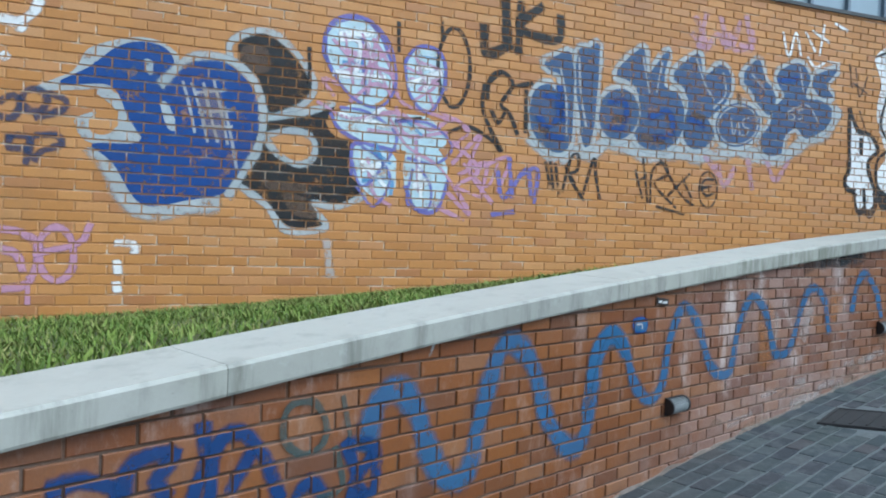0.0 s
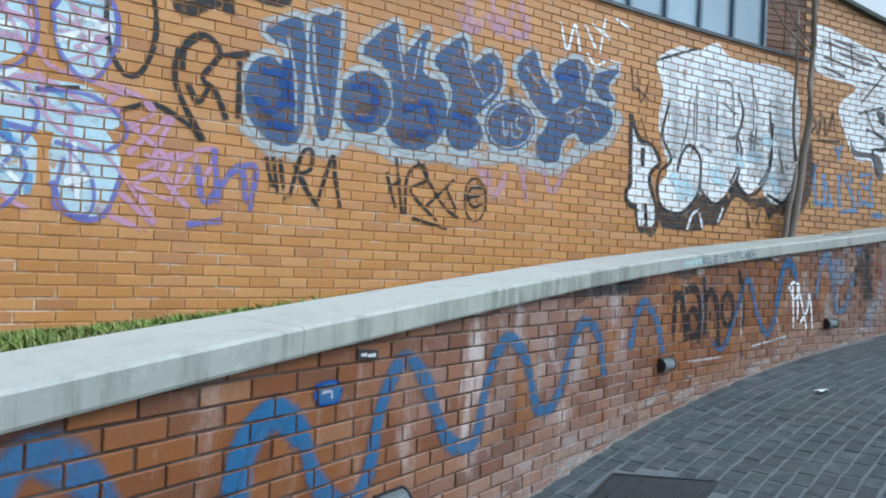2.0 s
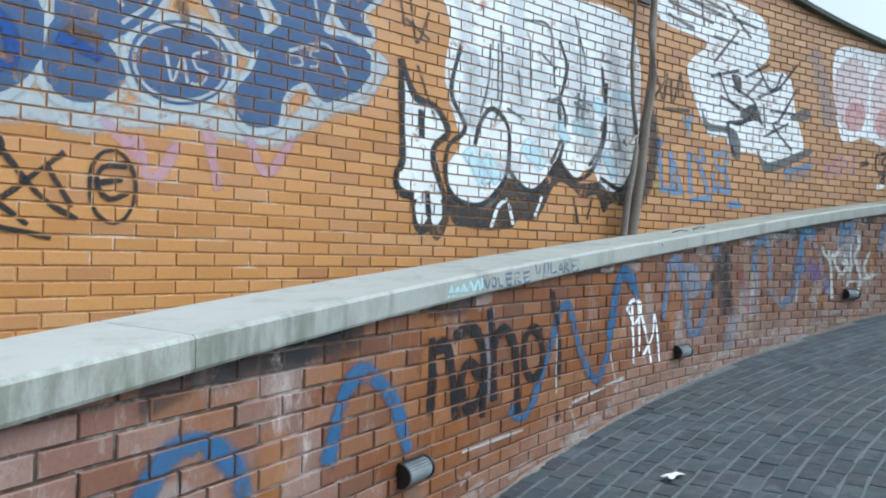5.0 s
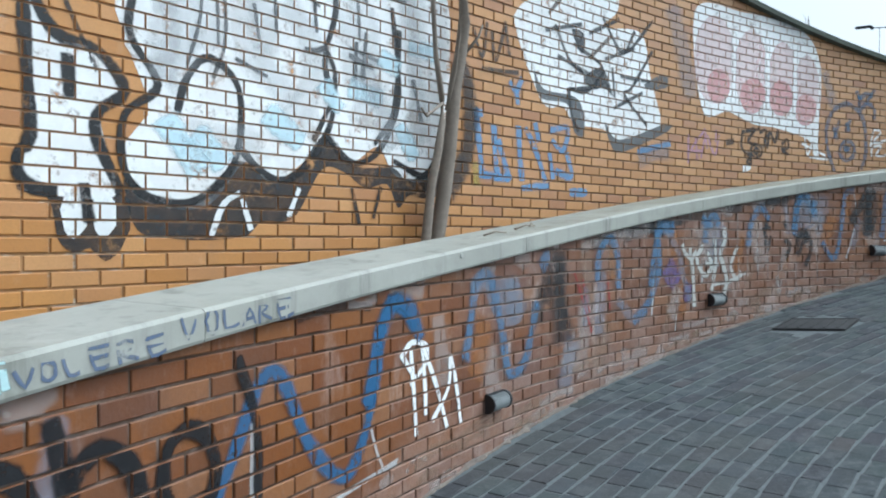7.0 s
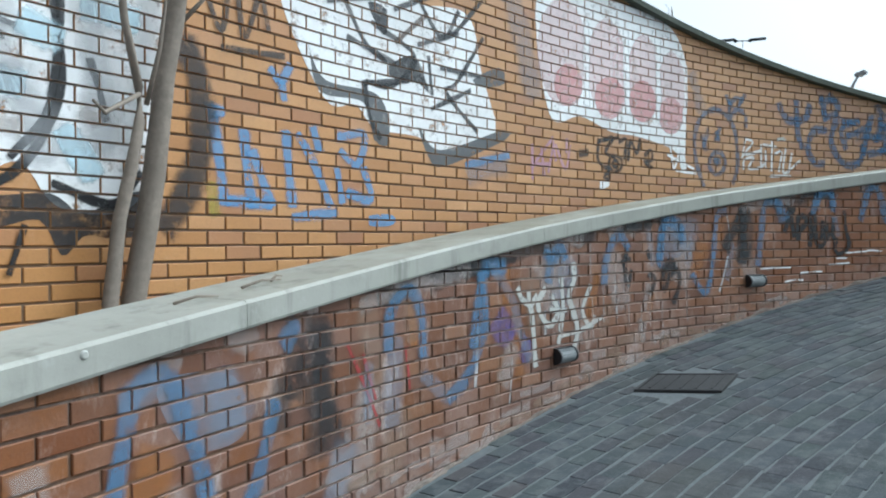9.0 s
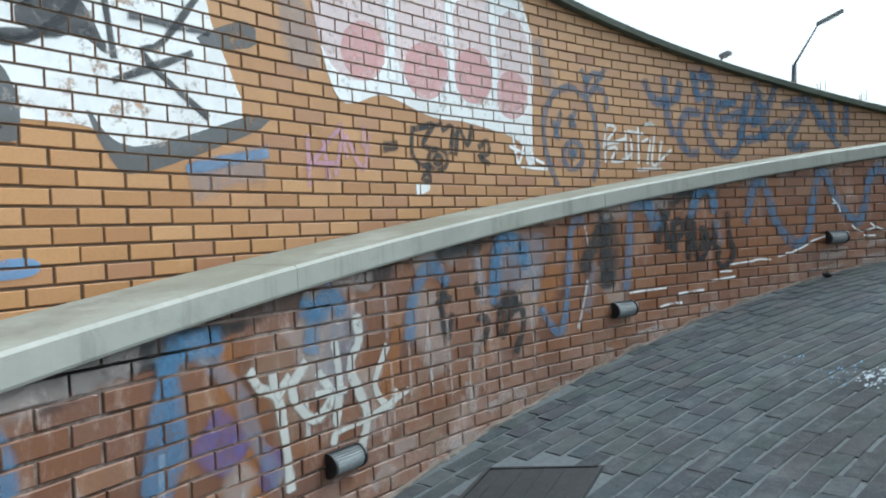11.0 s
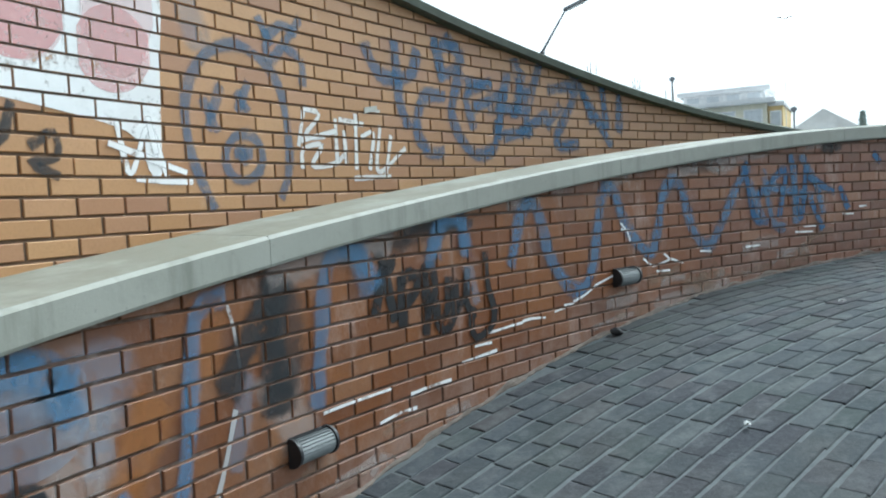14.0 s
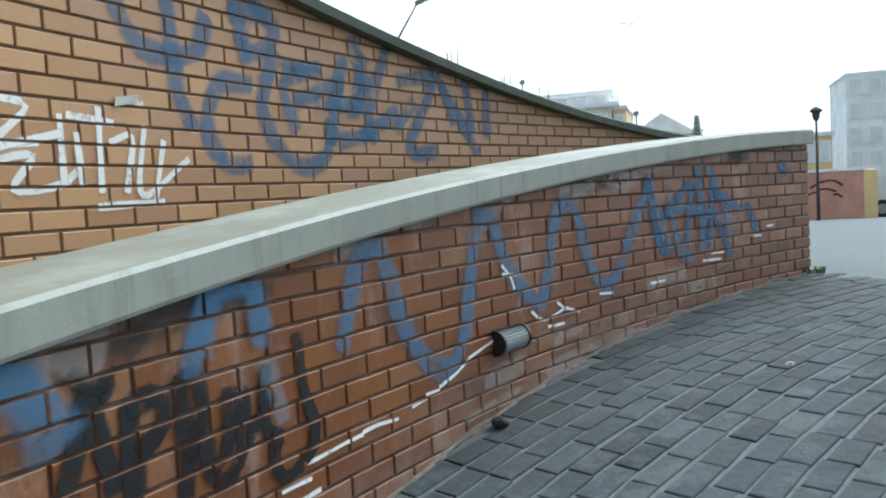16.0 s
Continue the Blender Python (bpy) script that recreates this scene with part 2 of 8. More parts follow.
def mortar_parapet():
    """Dark brown pointing, crusted with lime in ragged patches."""
    n = Nodes("weathered_mortar", 0.95)
    f = n.noise(30, 5)
    x = n.axis(0)
    zone = n.math("MAXIMUM", n.math("MULTIPLY", n.mask(x, 1.6, 2.6), n.mask(x, 4.6, 3.6)), n.math("MULTIPLY", n.math("MULTIPLY", n.mask(x, 6.0, 7.5), n.mask(x, 12.0, 10.0)), 0.7))
    crust = n.mask(n.noise(3.4, 7, 0.72), 0.46, 0.62)
    crust = n.math("MULTIPLY", crust, n.math("ADD", 0.25, n.math("MULTIPLY", zone, 0.7)))
    col = n.mix(n.mask(n.noise(1.3, 5), 0.42, 0.62), (0.085, 0.052, 0.036), (0.15, 0.088, 0.055))
    col = n.mix(crust, col, (0.42, 0.35, 0.31))
    n.colour(n.mix(n.math("MULTIPLY", n.mask(f, 0.4, 0.7), 0.3), col, (0.05, 0.04, 0.035)))
    n.bump(f, 0.4, 0.004)
    return n.mat


M_UP, M_LOW = brick_upper(), brick_lower()
M_MORT_UP, M_MORT_LOW = mortar_tall(), mortar_parapet()
M_COPE = coping_mat()
M_PAVE = paving_mat()
M_GROUND = mortar("sandy_joints", (0.16, 0.175, 0.18), (0.075, 0.083, 0.09))
M_FOOT = plain("lime_render", (0.20, 0.165, 0.14), 0.95, grain=23, amount=0.8, bump=1.0)
M_ROOF = plain("mossy_dark_flashing", (0.10, 0.112, 0.092), 0.9, grain=14, amount=0.5)
M_SOIL = plain("soil", (0.085, 0.095, 0.035), 0.95, grain=30, amount=0.5, bump=0.6)
M_BLACK = plain("black_plastic", (0.018, 0.019, 0.022), 0.45, grain=60, amount=0.3)
M_GRILL = plain("grey_louvre", (0.17, 0.185, 0.19), 0.6, grain=60, amount=0.3)
M_IRON = plain("cast_iron", (0.026, 0.026, 0.028), 0.8, 0.0, grain=50, amount=0.5, bump=0.4)
M_BARK = plain("grey_bark", (0.23, 0.19, 0.155), 0.9, grain=35, amount=0.5, bump=0.8)
# the sky's reflection in the panes is put into their base colour
M_GLASSY = plain("sky_tinted_glass", (0.34, 0.43, 0.50), 0.3, grain=3, amount=0.3, bump=0)
M_FRAME = plain("dark_metal_frame", (0.05, 0.055, 0.06), 0.5, grain=30, amount=0.3)
M_MULLION = plain("blue_grey_frame", (0.17, 0.22, 0.27), 0.5, grain=30, amount=0.3)
M_POLE = plain("galvanised_steel", (0.33, 0.34, 0.36), 0.5, 0.4, grain=40, amount=0.2)
M_DARKPOLE = plain("dark_painted_steel", (0.05, 0.05, 0.06), 0.5, grain=40, amount=0.3)

# ---- geometry helpers ----
LOW = (5.10649e-05, -0.002111992, -0.032345945, 1.196932894, 2.653413474)
UP = (-0.001288737, 0.000501394, 0.531293777, 6.351072777)


class Track:
    """A curved wall line seen from above, measured by arc length from its first x."""

    def __init__(self, coef, x0, x1):
        self.x = np.linspace(x0, x1, 1500)
        self.y = np.polyval(coef, self.x)
        self.s = np.concatenate(([0], np.cumsum(np.hypot(np.diff(self.x), np.diff(self.y)))))
        self.slope = np.polyval(np.polyder(np.array(coef)), self.x)
        self.end = float(self.s[-1])

    def at(self, s, z, d=0.0):
        """The point at arc length s and height z, d metres in front of the wall's line."""
        x, y, k = np.interp(s, self.s, self.x), np.interp(s, self.s, self.y), np.interp(s, self.s, self.slope)
        q = math.sqrt(1 + k * k)
        return Vector((x + d * k / q, y - d / q, z))

    def of_x(self, x):
        return float(np.interp(x, self.x, self.s))

    def angle(self, s):
        return math.atan(np.interp(s, self.s, self.slope))


low = Track(LOW, -3.0, 16.52)
up = Track(UP, -5.5, 18.5)
CAP_X = ((-3.0, 0.50), (-0.49, 0.83), (0.85, 1.035), (2.5, 1.245), (3.45, 1.365), (5.3, 1.565), (7.0, 1.755), (9.0, 2.03), (11.1, 2.305), (12.5, 2.475), (13.5, 2.60), (15.2, 2.78), (16.45, 2.87))
BASE_X = ((-3.0, -0.45), (0.0, -0.12), (1.5, 0.05), (2.4, 0.17), (3.8, 0.385), (5.4, 0.565), (6.3, 0.665), (7.8, 0.84), (9.0, 0.995), (10.35, 1.22), (11.8, 1.475), (12.8, 1.655), (13.8, 1.82), (15.0, 1.945), (15.8, 1.985), (16.6, 2.025))
ROOF_X = ((-5.5, 6.6), (7.85, 4.56), (9.4, 4.27), (11.3, 3.98), (12.9, 3.74), (14.3, 3.545), (15.4, 3.38), (16.5, 3.17), (17.8, 3.0), (18.5, 2.9))


def smooth_line(track, knots):
    """Height along a wall as a smooth function of arc length."""
    xs, zs = np.array(knots).T
    fine = np.interp(track.x, xs, zs)
    k = np.ones(121) / 121
    pad = np.concatenate((np.full(60, fine[0]), fine, np.full(60, fine[-1])))
    fine = np.convolve(pad, k, "valid")
    return lambda s: float(np.interp(s, track.s, fine))


cap_z, base_z, roof_z = smooth_line(low, CAP_X), smooth_line(low, BASE_X), smooth_line(up, ROOF_X)


def mesh_of(name, verts, faces, mat, uvs=None, smooth=False):
    me = bpy.data.meshes.new(name)
    me.from_pydata([tuple(v) for v in verts], [], faces)
    if mat:
        for mm in mat if isinstance(mat, (list, tuple)) else (mat,):
            me.materials.append(mm)
    if smooth:
        me.polygons.foreach_set("use_smooth", [True] * len(me.polygons))
    me.update()
    return me


def part(name, bm, material, parent, label=""):
    """Links a bmesh, or a mesh, as one object under a thing or a part."""
    if isinstance(bm, bmesh.types.BMesh):
        me = bpy.data.meshes.new(name)
        bm.to_mesh(me)
        bm.free()
        me.materials.append(material)
    else:
        me = bm
    ob = new(name, me)
    ob.parent = parent
    if label:
        tagged(ob, label)
    return ob


def thing(name, m=None, label="", category="", group="", kind=""):
    ob = new(name)
    ob.empty_display_size = 0.1
    if m is not None:
        ob.matrix_basis = m
    return tagged(ob, label, category, group, kind)


def box(bm, size, at=(0, 0, 0), rot=None, bevel=0.0):
    mm = Matrix.Translation(at) @ (rot.to_4x4() if rot else Matrix.Identity(4)) @ Matrix.Diagonal((*size, 1))
    vs = bmesh.ops.create_cube(bm, size=1.0, matrix=mm)["verts"]
    if bevel:
        es = list({e for v in vs for e in v.link_edges})
        bmesh.ops.bevel(bm, geom=es, offset=bevel, segments=2, affect="EDGES")
    return bm


def tube(bm, pts, radii, sides=10):
    """A tapered tube through the points."""
    rings = []
    for i, (p, r) in enumerate(zip(pts, radii)):
        p = Vector(p)
        d = (Vector(pts[min(i + 1, len(pts) - 1)]) - Vector(pts[max(i - 1, 0)])).normalized()
        q = d.to_track_quat("Z", "Y").to_matrix()
        rings.append([bm.verts.new(p + q @ Vector((r * math.cos(a), r * math.sin(a), 0))) for a in (k * math.tau / sides for k in range(sides))])
    for a, b in zip(rings, rings[1:]):
        for k in range(sides):
            f = bm.faces.new((a[k], a[(k + 1) % sides], b[(k + 1) % sides], b[k]))
            f.smooth = True
    bm.faces.new(list(reversed(rings[0])))
    bm.faces.new(rings[-1])
    return bm


def band(track, s0, s1, profile, step=0.15):
    """A strip along a wall: profile(s) gives a closed list of (d, z), joined from end to end and capped."""
    n = max(2, int((s1 - s0) / step) + 1)
    verts, faces = [], []
    for i in range(n):
        s = s0 + (s1 - s0) * i / (n - 1)
        pr = profile(s)
        verts += [track.at(s, z, d) for d, z in pr]
    k = len(pr)
    for i in range(n - 1):
        for j in range(k):
            a, b = i * k + j, i * k + (j + 1) % k
            faces.append((a, b, b + k, a + k))
    faces += [tuple(reversed(range(k))), tuple(range((n - 1) * k, n * k))]
    return verts, faces

# ---- ground ----
def ground_z(x, y):
    """The ramp's height: it climbs along the low wall and levels out into the square."""
    d2 = (low.x - x) ** 2 + (low.y - y) ** 2
    i = int(np.argmin(d2))
    d = math.sqrt(d2[i])
    z = base_z(float(low.s[i]))
    if i >= len(low.x) - 2:
        return 2.02 - 0.036 * min(max(0.0, x - 17.0), 45.0)
    k = min(1.0, max(0.0, (d - 6.0) / 8.0))
    k = k * k * (3 - 2 * k)
    return z * (1 - k) + 0.9 * k


def axis_steps(lo, hi, fine, far):
    inner = list(np.arange(lo, hi + 1e-6, fine))
    out, st = [], fine
    v = hi
    while v < far:
        st *= 1.5
        v += st
        out.append(v)
    left, st, v = [], fine, lo
    while v > -far:
        st *= 1.5
        v -= st
        left.append(v)
    return left[::-1] + inner + out


gx, gy = axis_steps(-2, 26, 0.5, 3000), axis_steps(-2, 14, 0.5, 3000)
gv = [(x, y, (ground_z(x, y) if abs(x) < 60 and abs(y) < 60 else (0.4 if x > 0 else 0.9)) - 0.003) for y in gy for x in gx]
gf = [(j * len(gx) + i, j * len(gx) + i + 1, (j + 1) * len(gx) + i + 1, (j + 1) * len(gx) + i) for j in range(len(gy) - 1) for i in range(len(gx) - 1)]
ground = tagged(new("ground", mesh_of("ground", gv, gf, M_GROUND, smooth=True)), "grey paved ramp rising beside the curved wall", "ground", kind="structure")

# ---- low curved parapet wall ----
wall_low = new("wall_low")
tagged(wall_low, "low curved brick ramp wall, weathered and sprayed over", "wall", kind="structure")


def low_core(s):
    return [(0.0, base_z(s) - 0.3), (0.0, cap_z(s)), (-0.34, cap_z(s)), (-0.34, base_z(s) - 0.3)]


v, f = band(low, 0, low.end, low_core)
part("core", mesh_of("low_core", v, f, M_MORT_LOW), None, wall_low)


def foot(s):
    h = 0.012 + 0.02 * noise.noise(Vector((s * 3.7, 0, 0))) + 0.03 * noise.noise(Vector((s * 5.3, 2, 0)))
    h = max(0.006, h)
    w = max(0.012, 0.016 + 0.02 * noise.noise(Vector((s * 6.3, 5, 0))) + 0.03 * noise.noise(Vector((s * 19, 9, 0))))
    z = base_z(s)
    return [(0.0, z - 0.05), (w, z - 0.05), (w, z + 0.002), (w * 0.55, z + 0.006 + h * 0.15), (0.016, z + h * 0.55), (0.011, z + h), (0.0, z + h + 0.002)]


v, f = band(low, 0.05, low.end - 0.02, foot, 0.035)
part("footing", mesh_of("footing", v, f, M_FOOT), None, wall_low, "pale crumbling mortar fillet along the foot")

BL, BH = 0.212, 0.0705
JOINT = 0.010


def brick_block(track, s0, s1, za0, za1, zb, proud, verts, faces, jig=0.0):
    """One brick with chamfered face edges; za0 and za1 are its top heights at either end."""
    c = 0.003
    o = len(verts)
    p = proud + random.uniform(-jig, jig)
    s0, s1 = s0 + random.uniform(-0.002, 0.0025), s1 + random.uniform(-0.0025, 0.002)
    zb, dz = zb + random.uniform(-0.001, 0.0015), random.uniform(-0.0015, 0.001)
    za0, za1 = za0 + dz, za1 + dz
    back = [(s0, zb), (s1, zb), (s1, za1), (s0, za0)]
    mid = back
    fr = [(s0 + c, zb + c), (s1 - c, zb + c), (s1 - c, za1 - c), (s0 + c, za0 - c)]
    verts += [track.at(s, z, -0.004) for s, z in back] + [track.at(s, z, p - c) for s, z in mid] + [track.at(s, z, p) for s, z in fr]
    for k in range(4):
        n = (k + 1) % 4
        faces.append((o + k, o + n, o + 4 + n, o + 4 + k))
        faces.append((o + 4 + k, o + 4 + n, o + 8 + n, o + 8 + k))
    faces.append((o + 8, o + 9, o + 10, o + 11))


def unit_brick():
    """The shared mesh of a whole brick, its face towards -y."""
    vs, fs = [], []
    w, h, c, p = (BL - JOINT) / 2, (BH - JOINT) / 2, 0.003, 0.008
    vs += [(-w, 0.004, -h), (w, 0.004, -h), (w, 0.004, h), (-w, 0.004, h)]
    vs += [(-w, -p + c, -h), (w, -p + c, -h), (w, -p + c, h), (-w, -p + c, h)]
    vs += [(-w + c, -p, -h + c), (w - c, -p, -h + c), (w - c, -p, h - c), (-w + c, -p, h - c)]
    for k in range(4):
        n = (k + 1) % 4
        fs += [(k, n, 4 + n, 4 + k), (4 + k, 4 + n, 8 + n, 8 + k)]
    fs.append((8, 9, 10, 11))
    return vs, fs


def lay_bricks(track, s0, s1, bottom, top, pick, mat, wall, name, jig, skip=None):
    """Courses in running bond between two sloping lines. Whole bricks inside pick become parts."""
    vs, fs = [], []
    me = mesh_of(name, *unit_brick(), mat)
    zlo = min(bottom(s0), bottom(s1), bottom((s0 + s1) / 2))
    zhi = max(top(s0), top(s1))
    singles = []
    for row in range(int(zlo / BH) - 1, int(zhi / BH) + 2):
        z0, z1 = row * BH + JOINT / 2, (row + 1) * BH - JOINT / 2
        shift = BL / 2 if row % 2 == 0 else 0.0
        for k in range(int((s0 + shift) / BL) - 1, int((s1 + shift) / BL) + 2):
            a, b = max(s0, k * BL - shift + JOINT / 2), min(s1, (k + 1) * BL - shift - JOINT / 2)
            if b - a < 0.03 or (skip and skip((a + b) / 2, (z0 + z1) / 2)):
                continue
            ta, tb = min(z1, top(a) - 0.004), min(z1, top(b) - 0.004)
            lo = min(bottom(a), bottom(b))
            if max(ta, tb) - z0 < 0.012 or z1 < lo:
                continue
            ta, tb = max(ta, z0 + 0.004), max(tb, z0 + 0.004)
            sm, zm = (a + b) / 2, (z0 + z1) / 2
            if ta == z1 and tb == z1 and b - a > BL - JOINT - 0.001 and len(singles) < 300 and pick(sm, zm):
                singles.append((sm, zm))
            else:
                brick_block(track, a, b, ta, tb, z0, 0.008, vs, fs, jig)
    rest = part(name + "_courses", mesh_of(name + "_rest", vs, fs, mat), None, wall)
    rest["kind"] = "stuff"
    return me, singles


def place_bricks(me, singles, track, wall):
    for s, z in singles:
        ob = new("brick", me)
        ob.matrix_basis = Matrix.Translation(track.at(s, z, random.uniform(-0.0015, 0.0015))) @ Matrix.Rotation(track.angle(s), 4, "Z")
        ob.parent = wall


# coping stones
cope_s = 0.0
cope = []
while cope_s < low.end - 0.3:
    ln = 2.36
    e = min(low.end + 0.03, cope_s + ln)
    if low.end - e < 0.5:
        e = low.end + 0.03

    def cope_profile(s):
        z = cap_z(s) + 0.002
        r = 0.012
        return [(0.045, z), (0.045 + 0.004, z + 0.01), (0.049, z + 0.088), (0.049 - r, z + 0.1), (-0.33, z + 0.112), (-0.345, z + 0.1), (-0.345, z)]

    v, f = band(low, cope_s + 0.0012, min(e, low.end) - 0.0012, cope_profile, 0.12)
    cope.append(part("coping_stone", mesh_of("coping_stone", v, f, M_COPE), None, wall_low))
    cope_s = e

# ---- tall curved wall of the building ----
wall_up = new("wall_tall")
tagged(wall_up, "tall curved orange brick wall covered with graffiti", "wall", kind="structure")
WIN0, WIN1, WINZ = up.of_x(2.2), up.of_x(6.93), 3.87
WIN_TOP = 5.3


def up_core(s):
    return [(0.0, -0.6), (0.0, roof_z(s)), (-0.5, roof_z(s)), (-0.5, -0.6)]


def up_core_low(s):
    return [(0.0, -0.6), (0.0, WINZ), (-0.5, WINZ), (-0.5, -0.6)]


def up_core_high(s):
    return [(0.0, WIN_TOP), (0.0, max(WIN_TOP + 0.05, roof_z(s))), (-0.5, max(WIN_TOP + 0.05, roof_z(s))), (-0.5, WIN_TOP)]


for nm, a, b, pr in (("core", 0, WIN0, up_core), ("core", WIN0, WIN1, up_core_low), ("core", WIN0, WIN1, up_core_high), ("core", WIN1, up.end, up_core)):
    v, f = band(up, a, b, pr, 0.25)
    part(nm, mesh_of("tall_core", v, f, M_MORT_UP), None, wall_up)


def roof_profile(s):
    z = roof_z(s)
    return [(0.07, z + 0.0), (0.075, z + 0.045), (0.05, z + 0.062), (-0.55, z + 0.075), (-0.56, z - 0.01)]


v, f = band(up, 0, up.end, roof_profile, 0.2)
part("roof_edge", mesh_of("roof_edge", v, f, M_ROOF), None, wall_up, "dark mossy coping along the sloping top")

# window set back in the tall wall
window = new("window_1")
tagged(window, "long recessed blue-grey window band above the wall", "window", kind="structure")
v, f = band(up, WIN0 - 0.02, WIN1 + 0.06, lambda s: [(0.03, WINZ - 0.035), (0.03, WINZ), (-0.5, WINZ + 0.02), (-0.5, WINZ - 0.035)], 0.25)
part("window_sill", mesh_of("sill", v, f, M_FRAME), None, window)
WG = WIN1 - 0.52
pn = 9
for i in range(pn):
    a, b = WIN0 + (WG - WIN0) * i / pn, WIN0 + (WG - WIN0) * (i + 1) / pn
    v, f = band(up, a + 0.01, b - 0.01, lambda s: [(-0.16, WINZ + 0.03), (-0.16, WIN_TOP), (-0.18, WIN_TOP), (-0.18, WINZ + 0.03)], 0.25)
    part("pane", mesh_of("pane", v, f, M_GLASSY), None, window)
    v, f = band(up, b - 0.02, b + 0.02, lambda s: [(-0.12, WINZ + 0.02), (-0.12, WIN_TOP), (-0.2, WIN_TOP), (-0.2, WINZ + 0.02)], 0.25)
    part("mullion", mesh_of("mullion", v, f, M_MULLION), None, window)

# reveal beside the window, brick
rv, rf = [], []
for row in range(int(WINZ / BH) + 1, int(WIN_TOP / BH)):
    z0, z1 = row * BH + 0.005, (row + 1) * BH - 0.005
    for a, b in ((WG + 0.02, WG + 0.25), (WG + 0.26, WIN1 - 0.005)):
        sh = 0.1 if row % 2 else 0.0
        aa, bb = a, b
        o = len(rv)
        d0, d1 = -0.14 + (aa - WG) / (WIN1 - WG) * 0.14, -0.14 + (bb - WG) / (WIN1 - WG) * 0.14
        rv += [up.at(aa, z0, d0 - 0.05), up.at(bb, z0, d1 - 0.05), up.at(bb, z1, d1 - 0.05), up.at(aa, z1, d0 - 0.05), up.at(aa, z0, d0), up.at(bb, z0, d1), up.at(bb, z1, d1), up.at(aa, z1, d0)]
        rf += [(o, o + 1, o + 5, o + 4), (o + 1, o + 2, o + 6, o + 5), (o + 2, o + 3, o + 7, o + 6), (o + 3, o, o + 4, o + 7), (o + 4, o + 5, o + 6, o + 7)]
part("reveal_courses", mesh_of("reveal", rv, rf, M_LOW), None, wall_up)["kind"] = "stuff"
v, f = band(up, WG, WIN1, lambda s: [(-0.16 + (s - WG) / (WIN1 - WG) * 0.14, WINZ), (-0.16 + (s - WG) / (WIN1 - WG) * 0.14, WIN_TOP), (-0.5, WIN_TOP), (-0.5, WINZ)], 0.1)
part("reveal_core", mesh_of("reveal_core", v, f, M_MORT_UP), None, wall_up)

# earth between the two walls
def soil_front(s, x):
    return cap_z(s) + 0.09 - 0.16 * min(1.0, max(0.0, (x - 2.2) / 1.2))


def soil_back(x):
    """The soil falls away from the coping towards the tall wall."""
    return float(np.interp(x, (-5.5, -2.4, -1.5, 0.1, 1.4, 2.2, 4.0, 18.5), (0.50, 0.74, 0.80, 0.93, 1.02, 1.08, 1.22, 2.6)))


sv, sf = [], []
ns = 70
for i in range(ns):
    s = low.end * i / (ns - 1)
    p = low.at(s, cap_z(s) + 0.03, -0.3)
    x = p.x
    j = int(np.argmin((up.x - p.x) ** 2 + (up.y - p.y) ** 2))
    q = Vector((up.x[j], up.y[j], 0))
    zz = soil_front(s, p.x)
    sv += [(p.x, p.y, zz), (q.x, q.y + 0.05, min(zz - 0.04, soil_back(q.x)))]
    if i:
        sf.append((2 * i - 2, 2 * i, 2 * i + 1, 2 * i - 1))
tagged(new("planting_strip", mesh_of("soil", sv, sf, M_SOIL)), "strip of dark soil between the two walls", "soil", kind="structure")

# closing plain block behind the tall wall
v, f = band(up, 0, up.end, lambda s: [(-0.5, -0.6), (-0.5, roof_z(s) - 0.05), (-6.0, roof_z(s) - 0.05), (-6.0, -0.6)], 0.5)
tagged(new("building_body", mesh_of("building_body", v, f, M_MORT_UP)), "plain body of the building behind the curved wall", "building", kind="structure")

